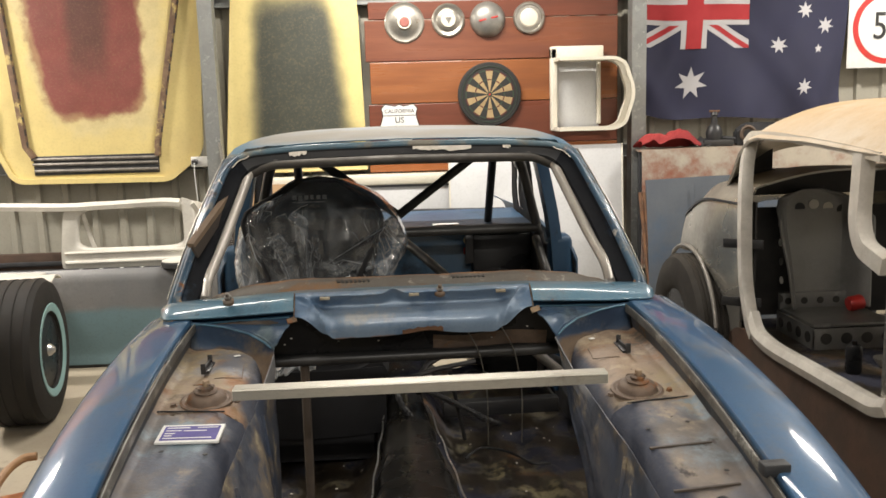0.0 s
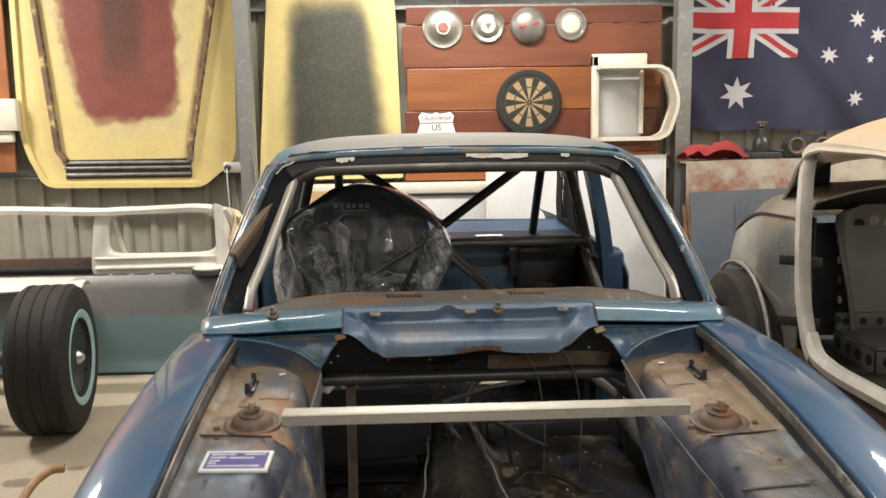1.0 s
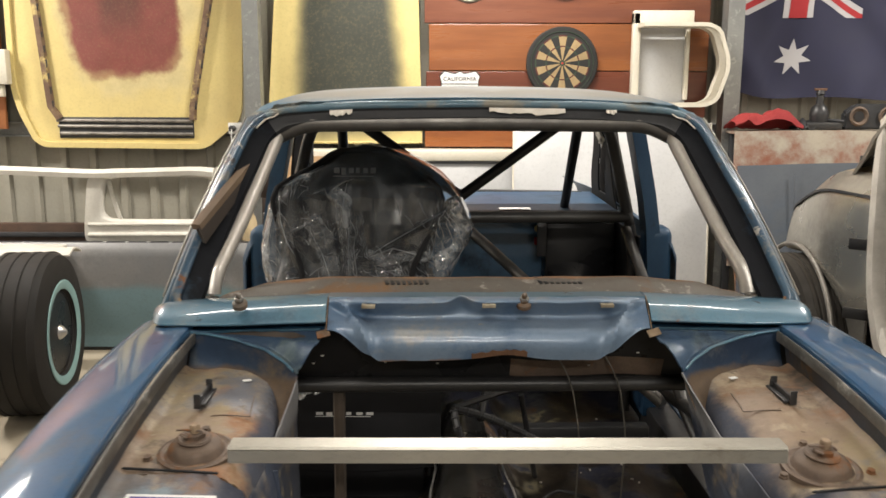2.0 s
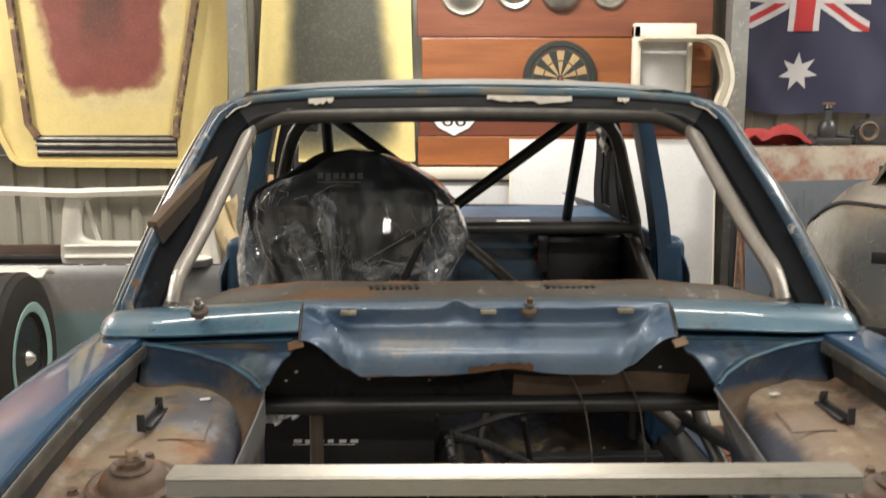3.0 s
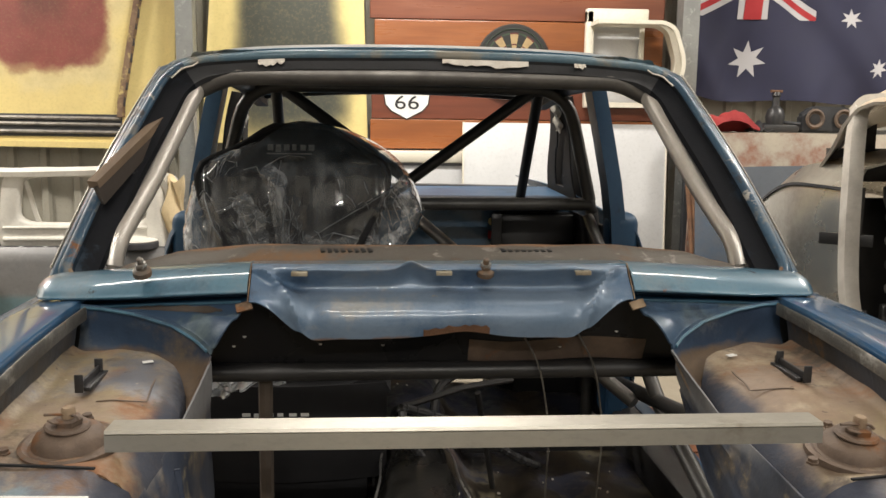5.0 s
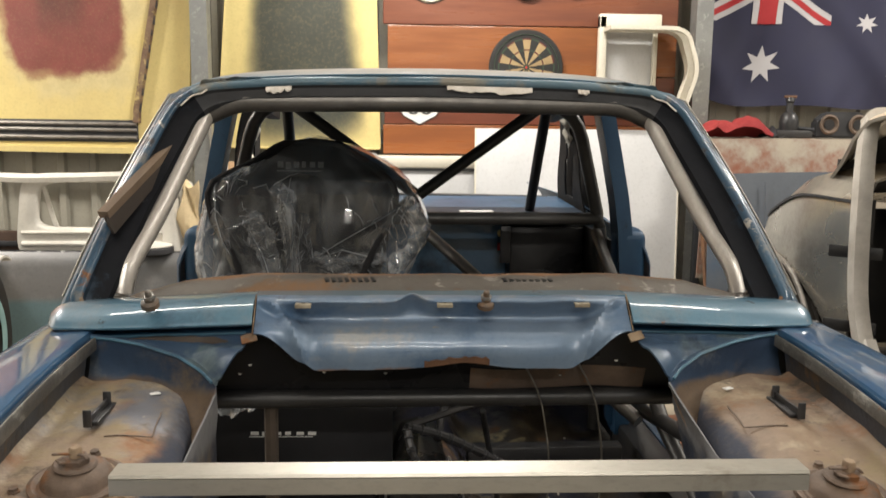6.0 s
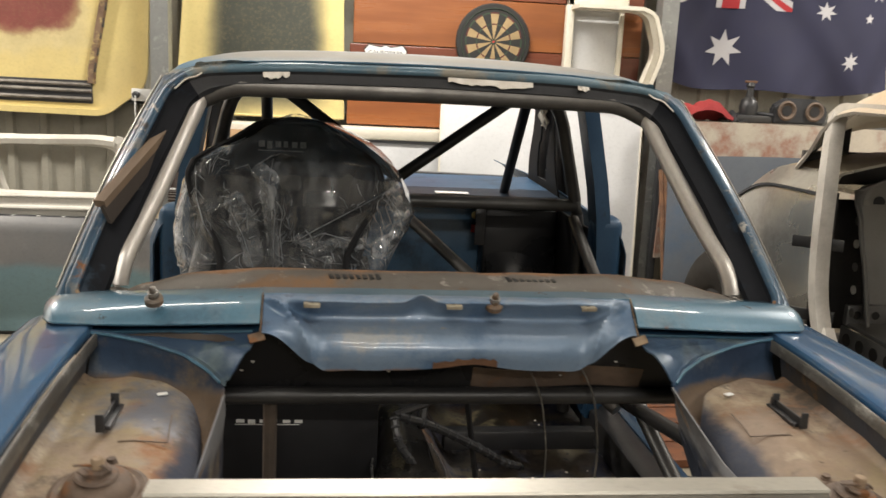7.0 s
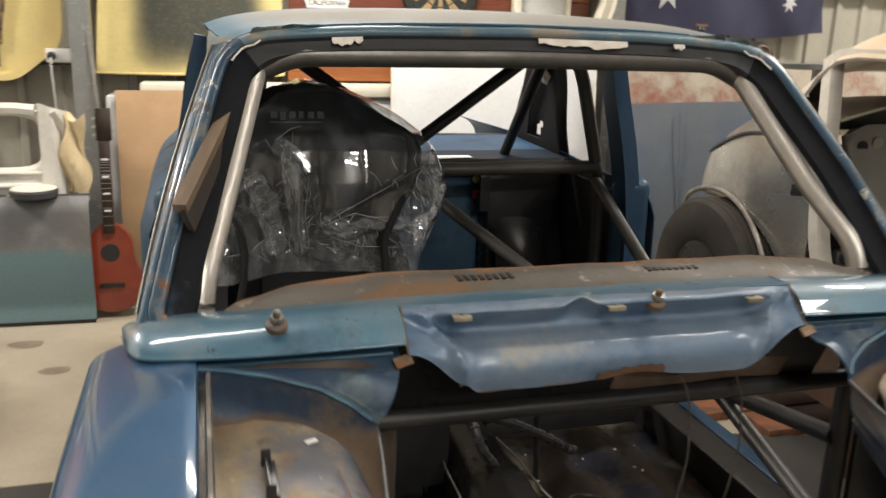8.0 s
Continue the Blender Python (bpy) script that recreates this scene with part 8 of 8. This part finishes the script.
part("roof", sheet(rod_roof, 40, 34, 0.012), M_ROD_PALE, rod, "dusty cream roof skin")
for s in (-1, 1):
    def Q(x, y, z, s=s):
        return (RC + s * (x - 0.0), y, z)
    hw = RC - RX
    # rear door post, top rail, front post
    part("rear_post", sweep(rounded([Q(hw - 0.06, 1.66, 1.42), Q(hw - 0.025, 1.61, 1.34), Q(hw, 1.565, 1.20), Q(hw, 1.555, 0.95), Q(hw, 1.53, 0.76), Q(hw, 1.45, 0.60), Q(hw, 1.40, 0.56)], 0.1, 4), [(-0.036, -0.025), (0.024, -0.032), (0.032, -0.012), (0.030, 0.018), (0.0, 0.03), (-0.034, 0.03)], up=(-s, 0, 0.01)), M_ROD_EDGE, rod, "pale grey rear door post")
    part("top_rail", sweep(rounded([Q(hw - 0.055, 1.68, 1.40), Q(hw - 0.05, 1.60, 1.445), Q(hw - 0.045, 1.30, 1.448), Q(hw - 0.045, 0.80, 1.423), Q(hw - 0.045, 0.52, 1.40)], 0.08, 4), rect(0.05, 0.035)), M_ROD_PALE, rod)
    part("front_post", sweep(rounded([Q(hw - 0.04, 0.65, 1.41), Q(hw - 0.025, 0.63, 1.30), Q(hw - 0.005, 0.60, 1.17), Q(hw + 0.0, 0.55, 1.09), Q(hw + 0.0, 0.40, 1.05)], 0.1, 4), [(-0.03, -0.026), (0.03, -0.026), (0.036, 0.0), (0.03, 0.026), (-0.03, 0.026)], up=(-s, 0, 0.01)), M_ROD_EDGE, rod)
    part("screen_post", sweep(rounded([Q(hw - 0.09, 0.44, 1.45), Q(hw - 0.03, 0.36, 1.30), Q(hw - 0.02, 0.33, 1.06)], 0.06, 4), rect(0.05, 0.04), up=(0, -1, 0)), M_ROD_PALE, rod)
    part("sill", sweep(rounded([Q(hw, 1.46, 0.64), Q(hw + 0.005, 1.38, 0.565), Q(hw + 0.01, 1.2, 0.55), Q(hw + 0.015, 0.40, 0.575), Q(hw + 0.01, 0.33, 0.60)], 0.08, 5), [(-0.026, -0.03), (0.02, -0.034), (0.03, 0.0), (0.012, 0.028), (-0.026, 0.024)]), M_ROD_EDGE, rod, "pale grey door sill")
    part("frame_rail", sheet(lambda u, v, s=s: V((RC + s * (hw - 0.02 + 0.03 * v), -0.3 + 2.3 * u, 0.54 - 0.34 * v)), 14, 5, 0.02), M_BROWN, rod, "brown rusty lower rail")
    part("cowl_side", sheet(lambda u, v, s=s: V((RC + s * (hw - 0.02 - 0.12 * u), 0.42 - 0.62 * u, 1.04 - 0.5 * v - 0.06 * u * (1 - v))), 8, 8, 0.012), M_ROD, rod)

    def quarter_place(u, v, s=s):
        # u back along the body, v down from the belt
        y = 1.60 + 0.86 * u
        drop = smooth(0.25, 1.0, u)
        top = 1.205 - 0.20 * drop ** 1.6
        z = top - (top - 0.40) * v
        bulge = 0.05 * math.sin(math.pi * min(v * 1.2, 1)) + 0.02
        x = hw - 0.06 * (1 - smooth(0, 0.12, v)) + bulge * smooth(0.0, 0.4, u) - 0.30 * smooth(0.72, 1.0, u) ** 2
        r2 = 0.43 ** 2 - (y - 2.12) ** 2
        if r2 > 0 and v > 0.3:
            z = max(z, 0.42 + math.sqrt(r2))
        return V((RC + s * x, y, z))
    q = part("quarter_panel", sheet(quarter_place, 36, 30, 0.01), M_ROD, rod, "bare sanded steel rear quarter")
    part("belt_crease", sweep([quarter_place(t, 0.10, s) + V((s * 0.006, 0, 0.0)) for t in np.linspace(0.0, 0.85, 16)], rect(0.010, 0.010)), M_FLANGE, q)

    def deck_side(u, v, s=s):
        a = quarter_place(u, 0.0, s)
        y = 1.60 + 0.86 * u
        b = V((RC, y + 0.05, 1.27 - 0.24 * smooth(0.2, 1.0, u) ** 1.5))
        p = a.lerp(b, v)
        p.z += 0.03 * math.sin(math.pi * v)
        return p
    part("shoulder", sheet(deck_side, 20, 14, 0.01), M_ROD, rod)
    for z in (0.935, 0.66):
        part("hinge", turned(box(-0.06, 0.12, -0.006, 0.006, -0.022, 0.022, 0.003), Matrix.Translation(Q(hw + 0.025, 1.60, z + 0.01)) @ Matrix.Rotation(radians(s * 35), 4, "Z")), M_BLACK, rod, "black steel door hinge strap") if s < 0 else part("hinge", box(RC + hw, RC + hw + 0.012, 1.5, 1.62, z - 0.02, z + 0.02, 0.003), M_BLACK, rod)
    def flare(t, s=s):
        a = radians(8 + 150 * t)
        return V((RC + s * (hw + 0.075 - 0.10 * smooth(0.75, 1.0, t)), 2.12 - 0.435 * math.cos(a), 0.42 + 0.435 * math.sin(a)))
    part("arch_flare", sweep([flare(t) for t in np.linspace(0, 1, 30)], circle(0.011, 8)), M_SLOT, q, "rolled wheel arch edge")
    part("inner_side", sheet(lambda u, v, s=s: V((RC + s * (hw - 0.08), 1.62 + 0.5 * u, 1.13 - 0.63 * v)), 4, 4, 0.01), M_DARKBOX, rod)

part("back_wall", joined(box(RX + 0.09, RC * 2 - RX - 0.09, 1.98, 2.0, 0.5, 1.06), box(RX + 0.09, RC * 2 - RX - 0.09, 1.93, 1.95, 1.13, 1.262), box(RX + 0.19, 1.84, 1.94, 1.96, 1.2, 1.37), box(2.60, RC * 2 - RX - 0.19, 1.94, 1.96, 1.2, 1.37)), M_DARKBOX, rod)
part("headliner", sheet(lambda u, v: rod_roof(0.06 + 0.88 * u, 0.04 + 0.9 * v) - V((0, 0, 0.03)), 16, 14, 0.004), M_ROD, rod, "bare steel roof underside")
part("floor_board", box(RX + 0.02, RC * 2 - RX - 0.02, -0.1, 2.0, 0.455, 0.475), M_FLOORPAN, rod)
part("dash_rail", box(RX + 0.05, RC * 2 - RX - 0.05, 0.36, 0.44, 1.02, 1.12, 0.02), M_ROD_EDGE, rod)
part("firewall", box(RX + 0.05, RC * 2 - RX - 0.05, -0.2, -0.18, 0.45, 1.0), M_DARKBOX, rod)
part("cowl_top", sheet(lambda u, v: V((RX + 0.04 + (RC - RX - 0.04) * 2 * u, 0.40 - 0.62 * v, 1.04 + 0.06 * math.sin(math.pi * u) - 0.05 * v)), 16, 8, 0.012), M_ROD, rod)
for s in (-1, 1):
    sx = RC + s * (RC - RX)
    for y in (0.1, 1.2):
        part("support_leg", box(sx - 0.04 + 0.02 * s, sx + 0.04 + 0.02 * s, y - 0.04, y + 0.04, 0, 0.24), M_BROWN, rod)

for s in (-1, 1):
    wheel("dusty_wheel", pose(RC + s * (RC - 1.515), 2.10, 0.415), 0.40, 0.235, 0.21, M_TYRE_OLD, "dusty old tyre on a grey wheel under the coupe", s, None, 6)

# perforated alloy seat in the coupe
bs = thing("alloy_seat", (2.015, 1.6, 0.475), "riveted bare aluminium bucket seat with lightening holes", "seat")
BX = 2.015


def alloy_back(u, v):
    s = -1 + 2 * u
    z = 0.61 + 0.545 * v
    half = lerp([(0.61, 0.185), (0.79, 0.20), (0.96, 0.228), (1.045, 0.232), (1.095, 0.210), (1.13, 0.16), (1.15, 0.096), (1.155, 0.05)], z)
    y = 1.77 + 0.10 * v - 0.14 * smooth(0.6, 1.0, abs(s)) * (1 - smooth(0.75, 1.0, v))
    return V((BX + s * half, y, z))


part("alloy_back", sheet(alloy_back, 26, 26, 0.006), M_BOMBER, bs)
part("back_rim", sweep([alloy_back(0, t) for t in np.linspace(0, 1, 14)] + [alloy_back(t, 1) for t in np.linspace(0.1, 0.9, 9)] + [alloy_back(1, 1 - t) for t in np.linspace(0, 1, 14)], circle(0.007, 6), up=(0, 1, 0)), M_BOMBER, bs)
for k, (x, m) in enumerate(((-0.135, M_HUB_GREY), (-0.07, M_FLANGE), (0.0, M_UTE_WHITE), (0.072, M_CREAM), (0.14, M_DARKBOX))):
    part("light_hole", lathe([(0.025, 0), (0.025, 0.004), (0, 0.004)], 20, facing(BX + x, alloy_back(0.5 + x / 0.43, 0.87).y - 0.006, 1.085 - 0.03 * abs(x) / 0.14)), m, bs)
part("seat_pan", box(BX - 0.195, BX + 0.195, 1.41, 1.76, 0.574, 0.592, 0.008), M_BOMBER, bs)
part("seat_lip", box(BX - 0.20, BX + 0.20, 1.745, 1.775, 0.58, 0.665, 0.006), M_BOMBER, bs)
riser = part("riser", joined(box(BX - 0.20, BX + 0.20, 1.40, 1.408, 0.475, 0.573, 0.002), box(BX - 0.20, BX - 0.192, 1.40, 1.78, 0.475, 0.573, 0.002), box(BX + 0.192, BX + 0.20, 1.40, 1.78, 0.475, 0.573, 0.002)), M_BOMBER, bs)
for k in range(4):
    part("riser_hole", lathe([(0.026, 0), (0.026, 0.003), (0, 0.003)], 18, facing(BX - 0.14 + 0.095 * k, 1.40, 0.526)), M_DARKBOX, riser)
    part("riser_hole", lathe([(0.026, 0), (0.026, 0.003), (0, 0.003)], 18, Matrix.Translation((BX - 0.20, 1.45 + 0.092 * k, 0.526)) @ Matrix.Rotation(radians(-90), 4, "Y")), M_DARKBOX, riser)
for k in range(5):
    part("side_hole", lathe([(0.018, 0), (0.018, 0.003), (0, 0.003)], 14, Matrix.Translation((BX - 0.216, 1.69 + 0.012 * k, 0.65 + 0.09 * k)) @ Matrix.Rotation(radians(-90), 4, "Y")), M_UTE_WHITE if k % 2 else M_HUB_GREY, bs)
    part("lip_hole", lathe([(0.017, 0), (0.017, 0.003), (0, 0.003)], 14, facing(BX - 0.16 + 0.08 * k, 1.745, 0.625)), M_DARKBOX, bs)
solid("spray_can", lathe([(0.030, 0.476), (0.033, 0.482), (0.033, 0.58), (0.026, 0.592), (0.012, 0.597), (0.012, 0.612), (0, 0.613)], 20, Matrix.Translation((1.82, 1.06, 0))), M_BLACK_GLOSS, "small black can on the coupe floor", "can")
solid("red_reel", lathe([(0.032, 0), (0.036, 0.01), (0.036, 0.06), (0.03, 0.07), (0, 0.07)], 18, Matrix.Translation((2.09, 1.62, 0.628)) @ Matrix.Rotation(radians(80), 4, "Y")), M_RED, "red plastic cap on the alloy seat", "cap")
solid("chrome_bowl", lathe([(0.0, 0.0), (0.03, 0.0), (0.05, 0.03), (0.052, 0.035), (0, 0.035)], 18, Matrix.Translation((2.0, 1.13, 0.476))), M_CHROME, "small chrome bowl on the coupe floor", "bowl")
solid("rubber_mat", turned(box(-0.17, 0.17, -0.15, 0.15, 0.0, 0.012, 0.003), pose(-1.31, 1.49, 0.0, 0, 0, 2)), M_MAT, "dark grey rubber mat lying beside the front fender", "mat")
